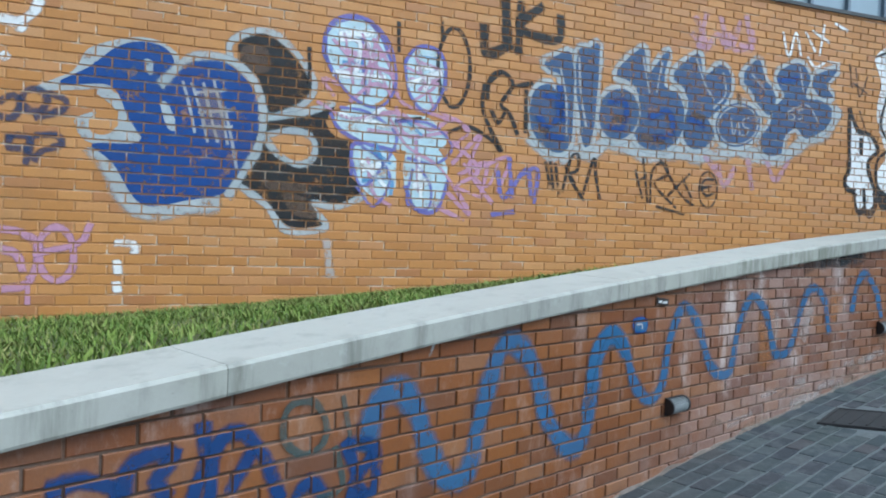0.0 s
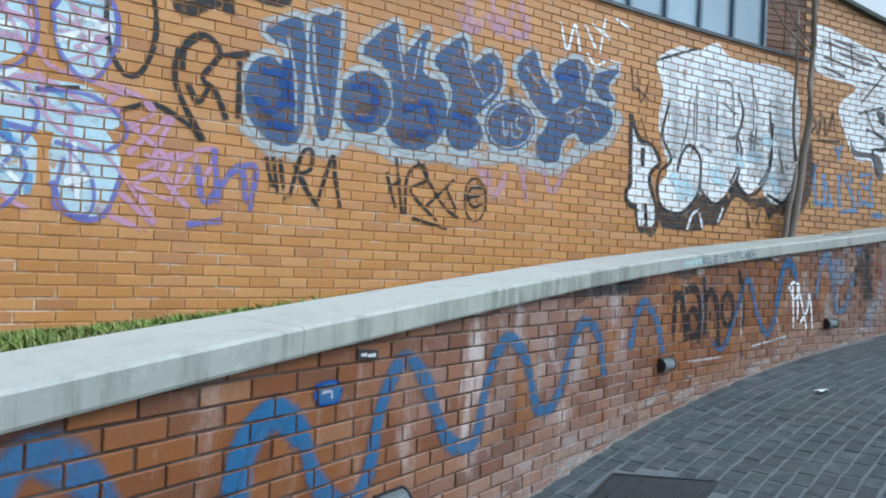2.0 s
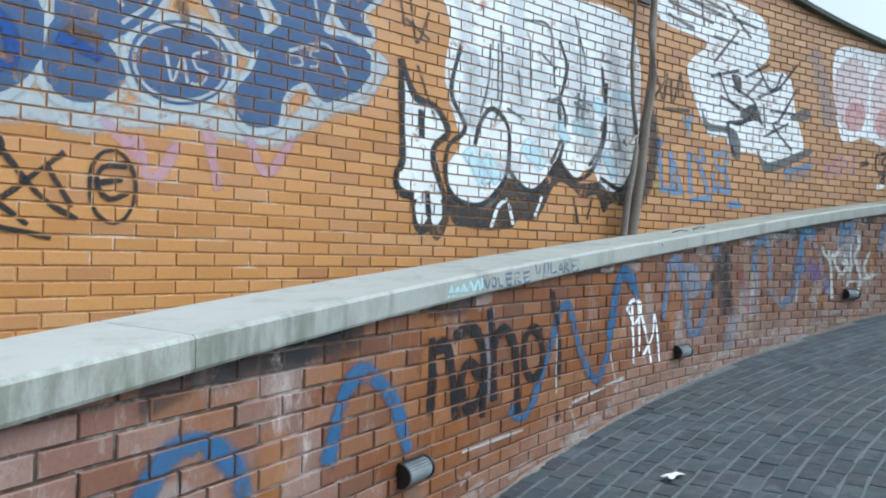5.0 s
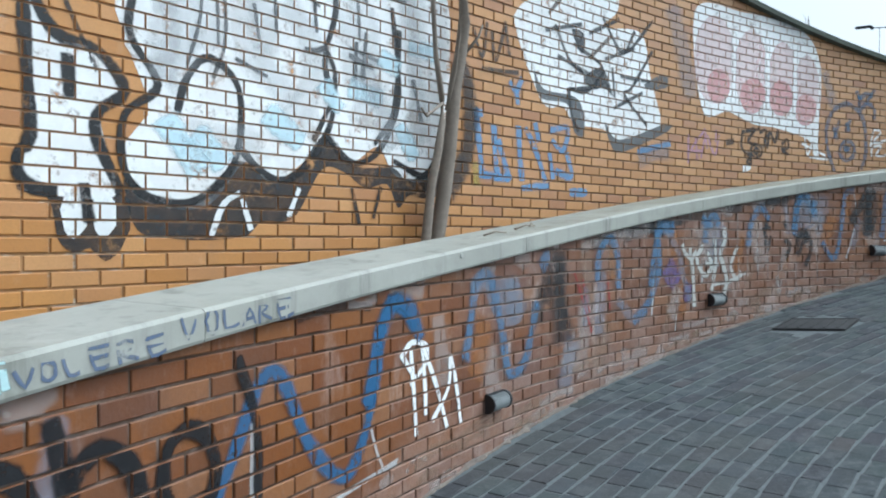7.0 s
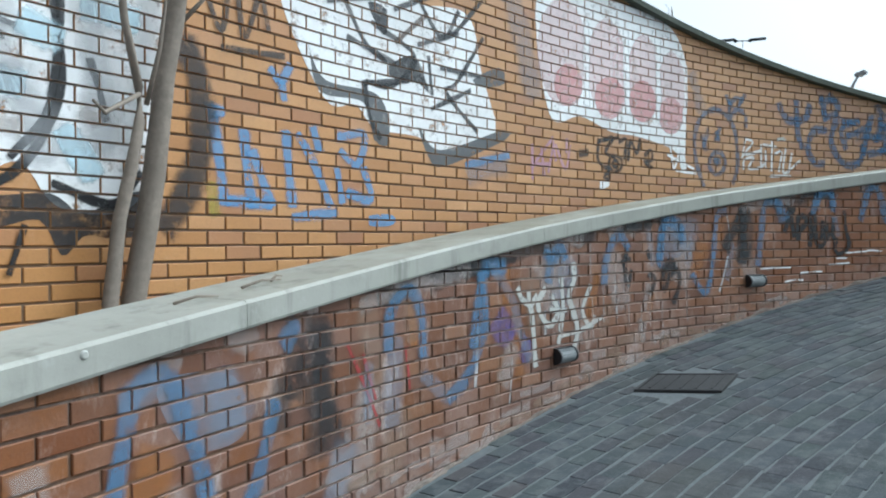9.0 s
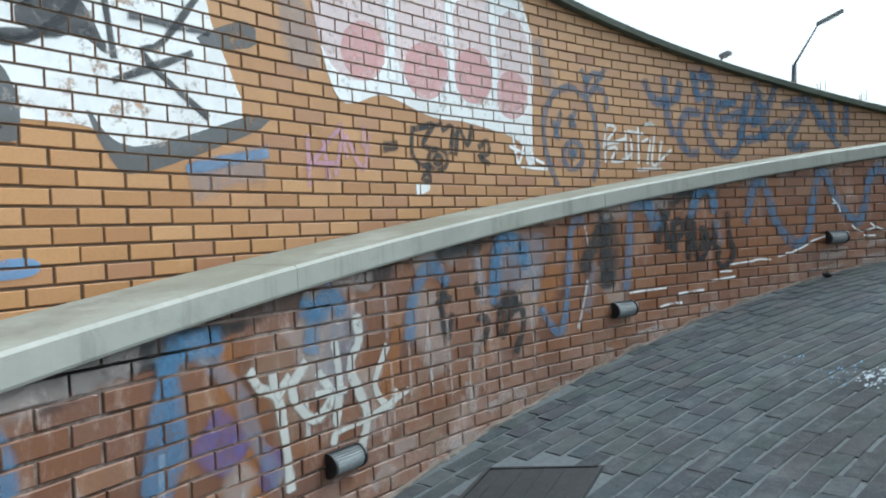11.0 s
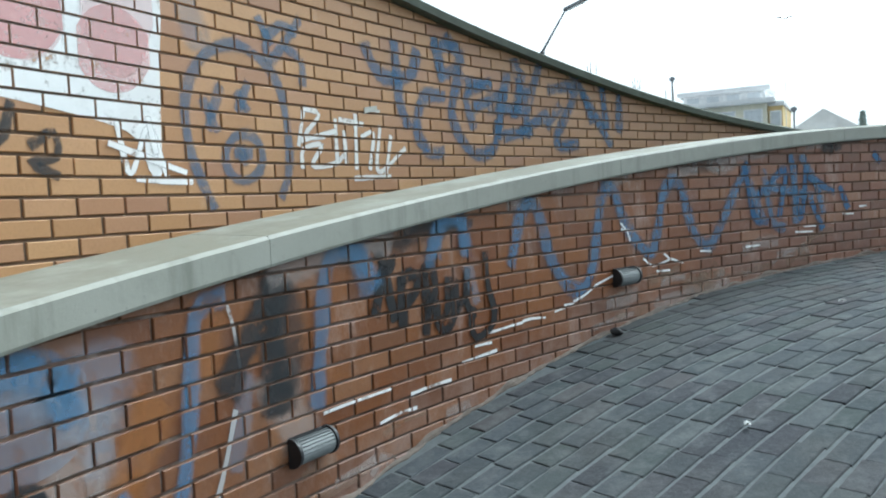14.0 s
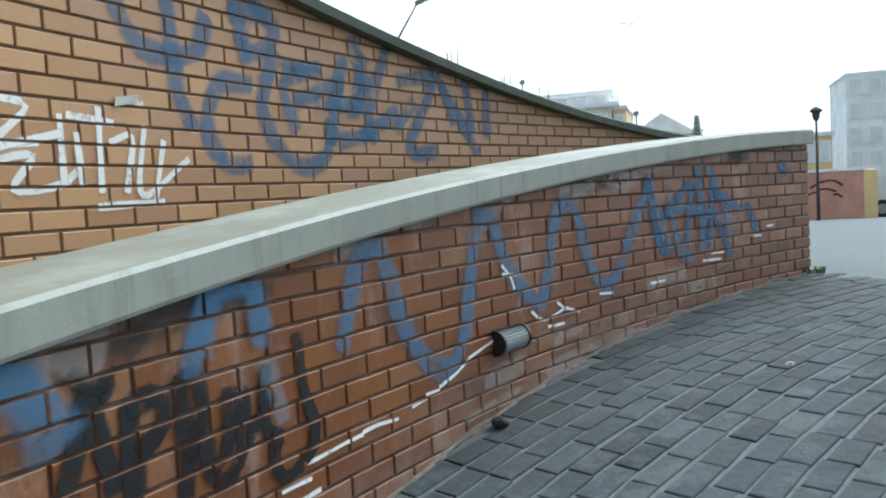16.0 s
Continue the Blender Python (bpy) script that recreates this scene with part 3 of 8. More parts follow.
# ---- sprayed paint on the two walls ----
PAINTS = {
    "deepblue": ((0.004, 0.055, 0.26), 0.98), "slate": ((0.045, 0.10, 0.225), 0.88), "navy": ((0.03, 0.05, 0.12), 0.8),
    "silver": ((0.50, 0.54, 0.56), 0.85), "white": ((0.90, 0.90, 0.90), 0.97), "palewhite": ((0.66, 0.66, 0.66), 0.6),
    "icewhite": ((0.60, 0.79, 0.88), 0.84), "black": ((0.010, 0.010, 0.012), 1.0), "soot": ((0.024, 0.026, 0.03), 0.84),
    "smear": ((0.03, 0.035, 0.04), 0.5), "greypaint": ((0.12, 0.125, 0.13), 0.85), "fadedviolet": ((0.16, 0.14, 0.40), 0.42), "violet": ((0.17, 0.17, 0.52), 0.8),
    "pink": ((0.62, 0.34, 0.50), 0.8), "palepink": ((0.66, 0.40, 0.55), 0.5), "skyblue": ((0.13, 0.36, 0.68), 0.62),
    "hazeblue": ((0.30, 0.38, 0.50), 0.3), "rosepaint": ((0.74, 0.34, 0.33), 0.46), "dullblue": ((0.045, 0.135, 0.27), 0.66),
    "waveblue": ((0.035, 0.135, 0.29), 0.8), "fadedblue": ((0.10, 0.22, 0.38), 0.6), "grimegreen": ((0.05, 0.09, 0.09), 0.7),
    "brownpaint": ((0.12, 0.075, 0.05), 0.8), "rustpaint": ((0.40, 0.28, 0.20), 0.3), "redmark": ((0.35, 0.05, 0.05), 0.8),
    "yellowmark": ((0.45, 0.40, 0.05), 0.5), "chalkgrey": ((0.48, 0.49, 0.51), 0.26), "inkblue": ((0.10, 0.14, 0.24), 0.8), "oldblue": ((0.08, 0.16, 0.27), 0.6), "inkpaint": ((0.006, 0.045, 0.17), 0.9), "cream": ((0.66, 0.66, 0.62), 0.76), "faintrose": ((0.80, 0.50, 0.50), 0.36), "limewash": ((0.52, 0.45, 0.42), 0.42), "oldorange": ((0.42, 0.17, 0.05), 0.5), "chalkwhite": ((0.86, 0.86, 0.85), 0.84), "cyan": ((0.55, 0.78, 0.80), 0.85),
}


def brick_wear(n):
    return n.mask(n.noise(3.2, 5, 0.65), 0.4, 0.6)


def paint_mat(name, colour, cover):
    """A film of spray paint: it thins out at its edges, wears off in flecks and leaves the joints mostly bare."""
    n = Nodes("paint_" + name, 0.55)
    n.b.inputs["Specular IOR Level"].default_value = 0.4
    f = n.noise(22.0, 5, 0.65)
    g = n.noise(1.6, 4, 0.6)
    col = n.mix(n.math("MULTIPLY", n.mask(g, 0.4, 0.7), 0.35), colour, tuple(c * 0.62 + 0.02 for c in colour))
    col = n.mix(n.math("MULTIPLY", n.mask(f, 0.5, 0.75), 0.3), col, tuple(min(1, c * 1.5 + 0.03) for c in colour))
    n.colour(col)
    at = n.t.nodes.new("ShaderNodeAttribute")
    at.attribute_name = "soft"
    soft = n.mask(n.math("ADD", at.outputs["Fac"], n.math("MULTIPLY", n.math("SUBTRACT", n.noise(34.0, 4, 0.6), 0.5), 0.7)), 0.1, 0.88)
    wear = n.math("MULTIPLY", n.mask(n.noise(9.0, 7, 0.75), 0.30, 0.47), n.math("ADD", 0.86, n.math("MULTIPLY", brick_wear(n), 0.14)))
    uv = n.t.nodes.new("ShaderNodeUVMap")
    uv.uv_map = "wall"
    br = n.t.nodes.new("ShaderNodeTexBrick")
    br.offset, br.offset_frequency, br.squash = 0.5, 2, 1.0
    n.link(uv.outputs["UV"], br.inputs["Vector"])
    for key, val in (("Scale", 1.0), ("Mortar Size", 0.0056), ("Mortar Smooth", 0.1), ("Brick Width", BL), ("Row Height", BH)):
        br.inputs[key].default_value = val
    bare = n.math("SUBTRACT", 1.0, n.math("MULTIPLY", br.outputs["Fac"], 0.97))
    alpha = n.math("MULTIPLY", n.math("MULTIPLY", soft, bare), n.math("MULTIPLY", wear, cover))
    n.link(alpha, n.b.inputs["Alpha"])
    return n.mat


PAINT = {k: paint_mat(k, *v) for k, v in PAINTS.items()}
coats = {"n": 0}


def graffiti(label, group=""):
    coats["n"] = 0
    return thing("graffiti", None, label, "graffiti", group or "graffiti on the walls")


def film(g, name, paint, verts, faces, soft, uvs):
    me = mesh_of(name, verts, faces, PAINT[paint])
    at = me.attributes.new("soft", "FLOAT", "POINT")
    at.data.foreach_set("value", soft)
    layer = me.uv_layers.new(name="wall")
    for lp in me.loops:
        layer.data[lp.index].uv = uvs[lp.vertex_index]
    ob = part(name, me, None, g)
    coats["n"] += 1
    return ob


def depth_of(track, d):
    if d:
        return d
    return (0.0106 if track is up else 0.0124) + min(coats["n"], 24) * 0.00022


def glide(pts, closed, step=0.04):
    """A smooth line through the control points."""
    p = [Vector(q) for q in pts]
    n = len(p)
    out = []
    for i in range(n if closed else n - 1):
        a = p[(i - 1) % n] if closed or i > 0 else p[0] * 2 - p[1]
        b, c = p[i], p[(i + 1) % n]
        e = p[(i + 2) % n] if closed or i + 2 < n else c * 2 - b
        k = max(2, min(12, int((c - b).length / step) + 1))
        for j in range(k):
            t = j / k
            out.append(0.5 * (2 * b + (c - a) * t + (2 * a - 5 * b + 4 * c - e) * t * t + (3 * b - a - 3 * c + e) * t ** 3))
    if not closed:
        out.append(p[-1])
    return out


def spray(g, track, name, paint, pts, width, closed=False, d=None):
    """A sprayed line of that width through points given as arc length and height."""
    line = glide(pts, closed)
    dd = depth_of(track, d)
    n = len(line)
    verts, faces, soft, uvs = [], [], [], []
    rows = [(-0.78, 0.0), (-0.24, 1.0), (0.24, 1.0), (0.78, 0.0)]
    if not closed:
        t0, t1 = (line[1] - line[0]).normalized(), (line[-1] - line[-2]).normalized()
        line = [line[0] - t0 * width * 0.35] + line + [line[-1] + t1 * width * 0.35]
        n += 2
    if width < 0.036 or paint == "black":
        rows = [(-0.7, 0.0), (-0.34, 1.0), (0.34, 1.0), (0.7, 0.0)]
    wob = random.uniform(0, 9)
    for i, q in enumerate(line):
        a, b = line[(i - 1) % n] if closed else line[max(0, i - 1)], line[(i + 1) % n] if closed else line[min(n - 1, i + 1)]
        t = b - a
        t = t.normalized() if t.length > 1e-6 else Vector((1, 0))
        nn = Vector((-t.y, t.x))
        w = width * (1 + 0.13 * math.sin(i * 0.7 + wob))
        tip = 0.0 if (not closed and i in (0, n - 1)) else 1.0
        for o, sft in rows:
            r = q + nn * o * w
            verts.append(track.at(r.x, r.y, dd))
            soft.append(sft * tip)
            uvs.append((r.x, r.y))
    for i in range(n if closed else n - 1):
        j = (i + 1) % n
        for k in range(3):
            faces.append((4 * i + k, 4 * i + k + 1, 4 * j + k + 1, 4 * j + k))
    return film(g, name, paint, verts, faces, soft, uvs)


def filled(g, track, name, paint, *loops):
    """A filled shape between closed outlines (even-odd), laid onto the curved wall in narrow strips."""
    dd = depth_of(track, None)
    lines = [glide(lp, True, 0.05) for lp in loops]
    s0, s1 = min(q.x for ln in lines for q in ln), max(q.x for ln in lines for q in ln)
    n = max(6, int((s1 - s0) / 0.022))

    def cuts(s):
        zs = []
        for ln in lines:
            for a, b in zip(ln, ln[1:] + ln[:1]):
                if (a.x <= s) != (b.x <= s):
                    zs.append(a.y + (s - a.x) / (b.x - a.x) * (b.y - a.y))
        return sorted(zs)

    verts, faces, soft, uvs, known = [], [], [], [], {}

    def corner(s, z):
        key = (round(s, 4), round(z, 4))
        if key not in known:
            known[key] = len(verts)
            verts.append(track.at(s, z, dd))
            soft.append(1.0)
            uvs.append((s, z))
        return known[key]

    for i in range(n):
        a, b = s0 + (s1 - s0) * i / n, s0 + (s1 - s0) * (i + 1) / n
        ca, cb, cm = cuts(a + 1e-5), cuts(b + 1e-5), cuts((a + b) / 2)
        if len(ca) != len(cm):
            ca = cm
        if len(cb) != len(cm):
            cb = cm
        for k in range(0, len(cm) - 1, 2):
            ring = [corner(s, z) for s, z in ((a, ca[k]), (b, cb[k]), (b, cb[k + 1]), (a, ca[k + 1]))]
            if len(set(ring)) == 4:
                faces.append(tuple(ring))
    # each separate patch of colour becomes a part of its own
    owner = list(range(len(verts)))

    def root(i):
        while owner[i] != i:
            owner[i] = owner[owner[i]]
            i = owner[i]
        return i

    for ring in faces:
        for i in ring[1:]:
            owner[root(i)] = root(ring[0])
    patches = {}
    for ring in faces:
        patches.setdefault(root(ring[0]), []).append(ring)
    n0 = coats["n"]
    for some in patches.values():
        used = sorted({i for ring in some for i in ring})
        place = {i: k for k, i in enumerate(used)}
        coats["n"] = n0
        film(g, name, paint, [verts[i] for i in used], [tuple(place[i] for i in ring) for ring in some], [soft[i] for i in used], [uvs[i] for i in used])


g = graffiti("large deep blue sprayed letter with pale silver outline on orange brick")
filled(g, up, "halo", "silver", [(3.56, 2.275), (3.79, 2.424), (3.87, 2.574), (4.03, 2.655), (4.19, 2.699), (4.35, 2.682), (4.46, 2.592), (4.41, 2.468), (4.33, 2.381), (4.04, 2.329)])
spray(g, up, "halo", "silver", [(3.95, 1.918), (4.05, 1.76), (4.18, 1.545), (4.25, 1.509), (4.54, 1.554), (4.75, 1.596)], 0.13)
filled(g, up, "halo", "silver", [(4, 2.329), (4.1, 2.247), (4.23, 1.987), (3.92, 1.947), (3.83, 2.007), (3.8, 2.089), (3.86, 2.139), (3.93, 2.158), (3.89, 2.096), (3.9, 2.025), (4, 2.011), (4.06, 2.07), (4.06, 2.185), (3.94, 2.288)])
filled(g, up, "fill", "deepblue", [(3.69, 2.319), (3.89, 2.462), (4.05, 2.611), (4.21, 2.671), (4.37, 2.645), (4.43, 2.549), (4.36, 2.439), (4.3, 2.385), (4.4, 2.463), (4.51, 2.559), (4.66, 2.606), (4.82, 2.573), (4.97, 2.438), (5.03, 2.237), (5, 2.028), (4.93, 1.836), (4.81, 1.665), (4.54, 1.59), (4.24, 1.548), (4.05, 1.817), (3.92, 1.943), (4.21, 1.978), (4.13, 2.153), (4.02, 2.347)])
spray(g, up, "outline", "silver", [(4.34, 2.39), (4.51, 2.579), (4.66, 2.63), (4.84, 2.603), (5, 2.461), (5.06, 2.24), (5.03, 2.009), (4.93, 1.816), (4.82, 1.632)], 0.06)
filled(g, up, "highlight", "silver", [(4.34, 2.271), (4.4, 2.257), (4.44, 2.142), (4.44, 2.075), (4.39, 2.099)])
filled(g, up, "highlight", "silver", [(4.23, 2.549), (4.28, 2.548), (4.29, 2.463), (4.26, 2.451)])
spray(g, up, "scribble", "palewhite", [(4.49, 2.426), (4.54, 2.251), (4.58, 2.075)], 0.022)
spray(g, up, "scribble", "palewhite", [(4.55, 2.421), (4.62, 2.219), (4.67, 2.014)], 0.022)
spray(g, up, "scribble", "palewhite", [(4.63, 2.429), (4.68, 2.225), (4.74, 2.019)], 0.022)
spray(g, up, "scribble", "palewhite", [(4.7, 2.461), (4.76, 2.232), (4.81, 2.009)], 0.022)
spray(g, up, "scribble", "palewhite", [(4.78, 2.275), (4.83, 2.075), (4.88, 1.833)], 0.022)
spray(g, up, "scribble", "palewhite", [(4.57, 2.355), (4.79, 2.398)], 0.022)
spray(g, up, "scribble", "palewhite", [(4.6, 2.217), (4.85, 2.261)], 0.022)
spray(g, up, "scribble", "palewhite", [(4.61, 2.117), (4.84, 2.137)], 0.022)
filled(g, up, "fill", "rustpaint", [(4.59, 2.357), (4.73, 2.399), (4.79, 2.215), (4.77, 2.05), (4.66, 2.081)])

g = graffiti("black sprayed letter with white outline on orange brick")
filled(g, up, "fill", "black", [(4.84, 2.668), (4.9, 2.778), (5.04, 2.838), (5.19, 2.775), (5.32, 2.644), (5.43, 2.509), (5.35, 2.373), (5.25, 2.257), (5.08, 2.242), (5.06, 2.386), (5.01, 2.524), (4.9, 2.582)])
filled(g, up, "fill", "black", [(5.04, 2.196), (5.33, 2.265), (5.59, 2.363), (5.53, 2.241), (5.6, 2.14), (5.76, 2.088), (5.72, 1.888), (5.84, 1.72), (5.66, 1.624), (5.42, 1.621), (5.55, 1.467), (5.27, 1.435), (5.1, 1.618), (4.89, 1.731), (5, 2.007)], [(5.08, 2.097), (5.26, 2.136), (5.4, 2.115), (5.45, 2.033), (5.41, 1.936), (5.3, 1.912), (5.17, 1.978)])
spray(g, up, "outline", "silver", [(4.82, 2.597), (4.81, 2.741), (4.98, 2.85), (5.14, 2.84), (5.33, 2.687), (5.44, 2.489), (5.33, 2.329), (5.08, 2.213)], 0.05)
spray(g, up, "outline", "silver", [(4.89, 1.723), (5.1, 1.584), (5.26, 1.401), (5.56, 1.437), (5.44, 1.605), (5.66, 1.598), (5.87, 1.696)], 0.05)
spray(g, up, "outline", "silver", [(5.08, 2.097), (5.26, 2.145), (5.41, 2.124), (5.46, 2.034), (5.42, 1.928), (5.3, 1.903), (5.16, 1.977), (5.07, 2.096)], 0.05)
spray(g, up, "outline", "silver", [(5.08, 2.229), (5.33, 2.278), (5.6, 2.381)], 0.05)
filled(g, up, "fill", "brownpaint", [(4.86, 2.671), (4.94, 2.742), (5.06, 2.738), (5.11, 2.598), (4.99, 2.542)], [(5.22, 1.666), (5.39, 1.654), (5.49, 1.508), (5.31, 1.522)], [(5.09, 1.764), (5.39, 1.76), (5.41, 1.697), (5.14, 1.691)])

g = graffiti("pale blue, violet and pink cartoon letters sprayed on brick")
filled(g, up, "fill", "icewhite", [(5.51, 2.902), (5.61, 3.024), (5.79, 3.05), (5.94, 2.939), (6.04, 2.753), (6.05, 2.532), (5.91, 2.408), (5.75, 2.457), (5.58, 2.612), (5.5, 2.751)])
filled(g, up, "fill", "icewhite", [(6.16, 2.768), (6.25, 2.878), (6.4, 2.897), (6.5, 2.81), (6.51, 2.582), (6.39, 2.411), (6.27, 2.421), (6.19, 2.593)])
filled(g, up, "fill", "icewhite", [(5.59, 2.29), (5.82, 2.42), (6.1, 2.36), (6.39, 2.343), (6.55, 2.173), (6.4, 2.07), (6.11, 2.071), (5.83, 2.115), (5.64, 2.208)])
filled(g, up, "fill", "icewhite", [(5.76, 2.066), (6.06, 2.067), (6.12, 1.87), (6.08, 1.711), (5.94, 1.681), (5.77, 1.848)])
filled(g, up, "fill", "icewhite", [(6.21, 2.078), (6.48, 2.099), (6.57, 1.852), (6.47, 1.617), (6.3, 1.618), (6.19, 1.784)])
spray(g, up, "outline", "violet", [(5.5, 2.751), (5.52, 2.925), (5.61, 3.032), (5.79, 3.063), (5.95, 2.953), (6.05, 2.754)], 0.03)
spray(g, up, "outline", "violet", [(5.58, 2.612), (5.5, 2.751)], 0.03)
spray(g, up, "outline", "violet", [(6.16, 2.759), (6.25, 2.887), (6.4, 2.906), (6.51, 2.811), (6.52, 2.583)], 0.03)
spray(g, up, "outline", "violet", [(5.75, 1.847), (5.75, 2.073), (5.83, 2.093)], 0.03)
spray(g, up, "outline", "violet", [(6.2, 1.785), (6.3, 1.609), (6.48, 1.608), (6.58, 1.852)], 0.03)
spray(g, up, "outline", "violet", [(5.8, 2.941), (5.84, 2.466)], 0.03)
spray(g, up, "outline", "violet", [(5.57, 2.309), (5.64, 2.195), (5.83, 2.106), (6.11, 2.057)], 0.03)
spray(g, up, "stroke", "pink", [(5.63, 2.617), (5.81, 2.681), (6.04, 2.665), (6.09, 2.515)], 0.03)
spray(g, up, "stroke", "pink", [(5.72, 2.411), (5.9, 2.561), (6.05, 2.532)], 0.03)
spray(g, up, "stroke", "pink", [(5.89, 2.91), (6.04, 2.709), (6.14, 2.454), (6.39, 2.388), (6.6, 2.338)], 0.03)
spray(g, up, "stroke", "pink", [(6.21, 2.64), (6.46, 2.622)], 0.03)
spray(g, up, "stroke", "pink", [(5.82, 2.289), (6.1, 2.36), (6.4, 2.252), (6.6, 2.361), (6.75, 2.26)], 0.03)
spray(g, up, "stroke", "pink", [(5.88, 1.987), (5.93, 1.725), (6.08, 1.621)], 0.03)
spray(g, up, "stroke", "pink", [(5.67, 2.794), (5.85, 2.774), (5.99, 2.813)], 0.03)
spray(g, up, "stroke", "pink", [(6.28, 2.151), (6.32, 1.746)], 0.03)
spray(g, up, "stroke", "pink", [(5.62, 2.917), (5.8, 2.855), (5.9, 2.692)], 0.03)
spray(g, up, "stroke", "pink", [(5.59, 2.44), (5.5, 2.559), (5.63, 2.531)], 0.03)
spray(g, up, "stroke", "pink", [(6.1, 2.404), (6.2, 2.19), (6.55, 2.242)], 0.03)
spray(g, up, "stroke", "pink", [(6.28, 2.783), (6.48, 2.716), (6.29, 2.558)], 0.03)
spray(g, up, "stroke", "skyblue", [(5.84, 1.808), (6.07, 1.831), (6.08, 1.711)], 0.03)
spray(g, up, "stroke", "skyblue", [(5.94, 2.102), (6.02, 1.908)], 0.03)
spray(g, up, "stroke", "skyblue", [(5.9, 2.055), (6.07, 1.956)], 0.03)
spray(g, up, "highlight", "white", [(5.62, 2.874), (5.78, 2.873), (5.76, 2.633)], 0.035)
spray(g, up, "highlight", "white", [(5.85, 2.883), (5.9, 2.736)], 0.035)
spray(g, up, "highlight", "white", [(6.26, 2.735), (6.4, 2.73), (6.34, 2.563)], 0.035)
spray(g, up, "highlight", "white", [(5.87, 2.272), (6.06, 2.245)], 0.035)
spray(g, up, "highlight", "white", [(5.83, 1.962), (6.03, 1.775)], 0.035)
spray(g, up, "highlight", "white", [(6.31, 2.018), (6.34, 1.702)], 0.035)
spray(g, up, "highlight", "white", [(5.64, 2.316), (5.82, 2.268), (6, 2.395)], 0.035)
spray(g, up, "stroke", "skyblue", [(6.25, 2.824), (6.43, 2.823)], 0.025)
spray(g, up, "stroke", "skyblue", [(5.65, 2.705), (5.81, 2.716)], 0.025)
spray(g, up, "stroke", "skyblue", [(6.2, 2.302), (6.33, 2.2)], 0.025)
spray(g, up, "outline", "violet", [(5.51, 2.902), (5.61, 3.002), (5.84, 3.056), (6.03, 2.885), (6.09, 2.582), (5.96, 2.39), (5.72, 2.454), (5.54, 2.692), (5.51, 2.902)], 0.022)
spray(g, up, "outline", "violet", [(6.16, 2.768), (6.27, 2.895), (6.47, 2.875), (6.51, 2.628), (6.39, 2.388), (6.22, 2.506), (6.16, 2.768)], 0.022)
spray(g, up, "outline", "violet", [(5.64, 2.359), (5.87, 2.338), (6.11, 2.182), (6.02, 1.953), (5.84, 1.764), (5.74, 1.977)], 0.022)
spray(g, up, "outline", "violet", [(5.83, 2.071), (5.97, 1.994), (6.07, 1.822), (5.94, 1.615), (5.79, 1.762)], 0.022)
spray(g, up, "outline", "violet", [(6.1, 2.293), (6.4, 2.297), (6.6, 2.131), (6.46, 1.983), (6.21, 2.011)], 0.022)
spray(g, up, "outline", "violet", [(6.29, 1.971), (6.42, 1.797), (6.4, 1.613), (6.22, 1.651), (6.26, 1.924)], 0.022)
spray(g, up, "outline", "pink", [(5.57, 2.868), (5.81, 2.681), (6.03, 2.841)], 0.022)
spray(g, up, "outline", "pink", [(5.63, 2.66), (5.89, 2.823), (5.86, 2.469)], 0.022)
spray(g, up, "outline", "pink", [(5.8, 2.941), (6.05, 2.488)], 0.022)
spray(g, up, "outline", "pink", [(6.18, 2.726), (6.43, 2.619), (6.24, 2.464)], 0.022)
spray(g, up, "outline", "pink", [(5.46, 2.384), (5.73, 2.281), (6.1, 2.36)], 0.022)
spray(g, up, "outline", "pink", [(6.05, 2.311), (6.21, 2.1), (6.51, 1.941), (6.78, 1.584)], 0.022)
spray(g, up, "outline", "pink", [(5.87, 2.206), (6.2, 2.19)], 0.022)
spray(g, up, "outline", "pink", [(6.49, 2.398), (6.75, 2.283), (6.6, 2.131)], 0.022)
spray(g, up, "outline", "pink", [(6.71, 2), (6.93, 1.826), (7.03, 2.022)], 0.022)
spray(g, up, "outline", "pink", [(6.62, 1.809), (6.88, 1.729)], 0.022)
spray(g, up, "outline", "pink", [(5.66, 2.923), (5.74, 2.543)], 0.022)
spray(g, up, "outline", "pink", [(5.94, 2.96), (5.81, 2.551)], 0.022)
spray(g, up, "outline", "pink", [(6.25, 2.824), (6.42, 2.436)], 0.022)
spray(g, up, "highlight", "white", [(5.62, 2.917), (5.89, 2.954)], 0.05)
spray(g, up, "highlight", "white", [(5.58, 2.612), (6, 2.616)], 0.05)
spray(g, up, "highlight", "white", [(5.83, 1.896), (6.02, 1.953)], 0.05)
spray(g, up, "highlight", "white", [(6.27, 1.789), (6.41, 1.843)], 0.05)
spray(g, up, "highlight", "white", [(6.19, 2.593), (6.48, 2.716)], 0.05)

g = graffiti("loose pink and violet tag sprayed on brick")
spray(g, up, "stroke", "pink", [(6.61, 1.993), (6.86, 2.245), (6.77, 1.957), (6.99, 1.687)], 0.035)
spray(g, up, "stroke", "pink", [(6.67, 1.904), (6.92, 2.015), (6.88, 1.729)], 0.035)
spray(g, up, "stroke", "pink", [(6.52, 1.803), (6.78, 1.584), (6.67, 1.765)], 0.035)
spray(g, up, "stroke", "pink", [(6.82, 1.961), (7.14, 2.077), (7.04, 1.785)], 0.035)
spray(g, up, "stroke", "pink", [(6.42, 1.66), (6.73, 1.535)], 0.035)
spray(g, up, "stroke", "pink", [(6.6, 2.177), (6.85, 1.962), (6.64, 1.81)], 0.035)
spray(g, up, "stroke", "violet", [(7.03, 1.975), (7.1, 1.74), (7.31, 1.993), (7.37, 1.754)], 0.04)
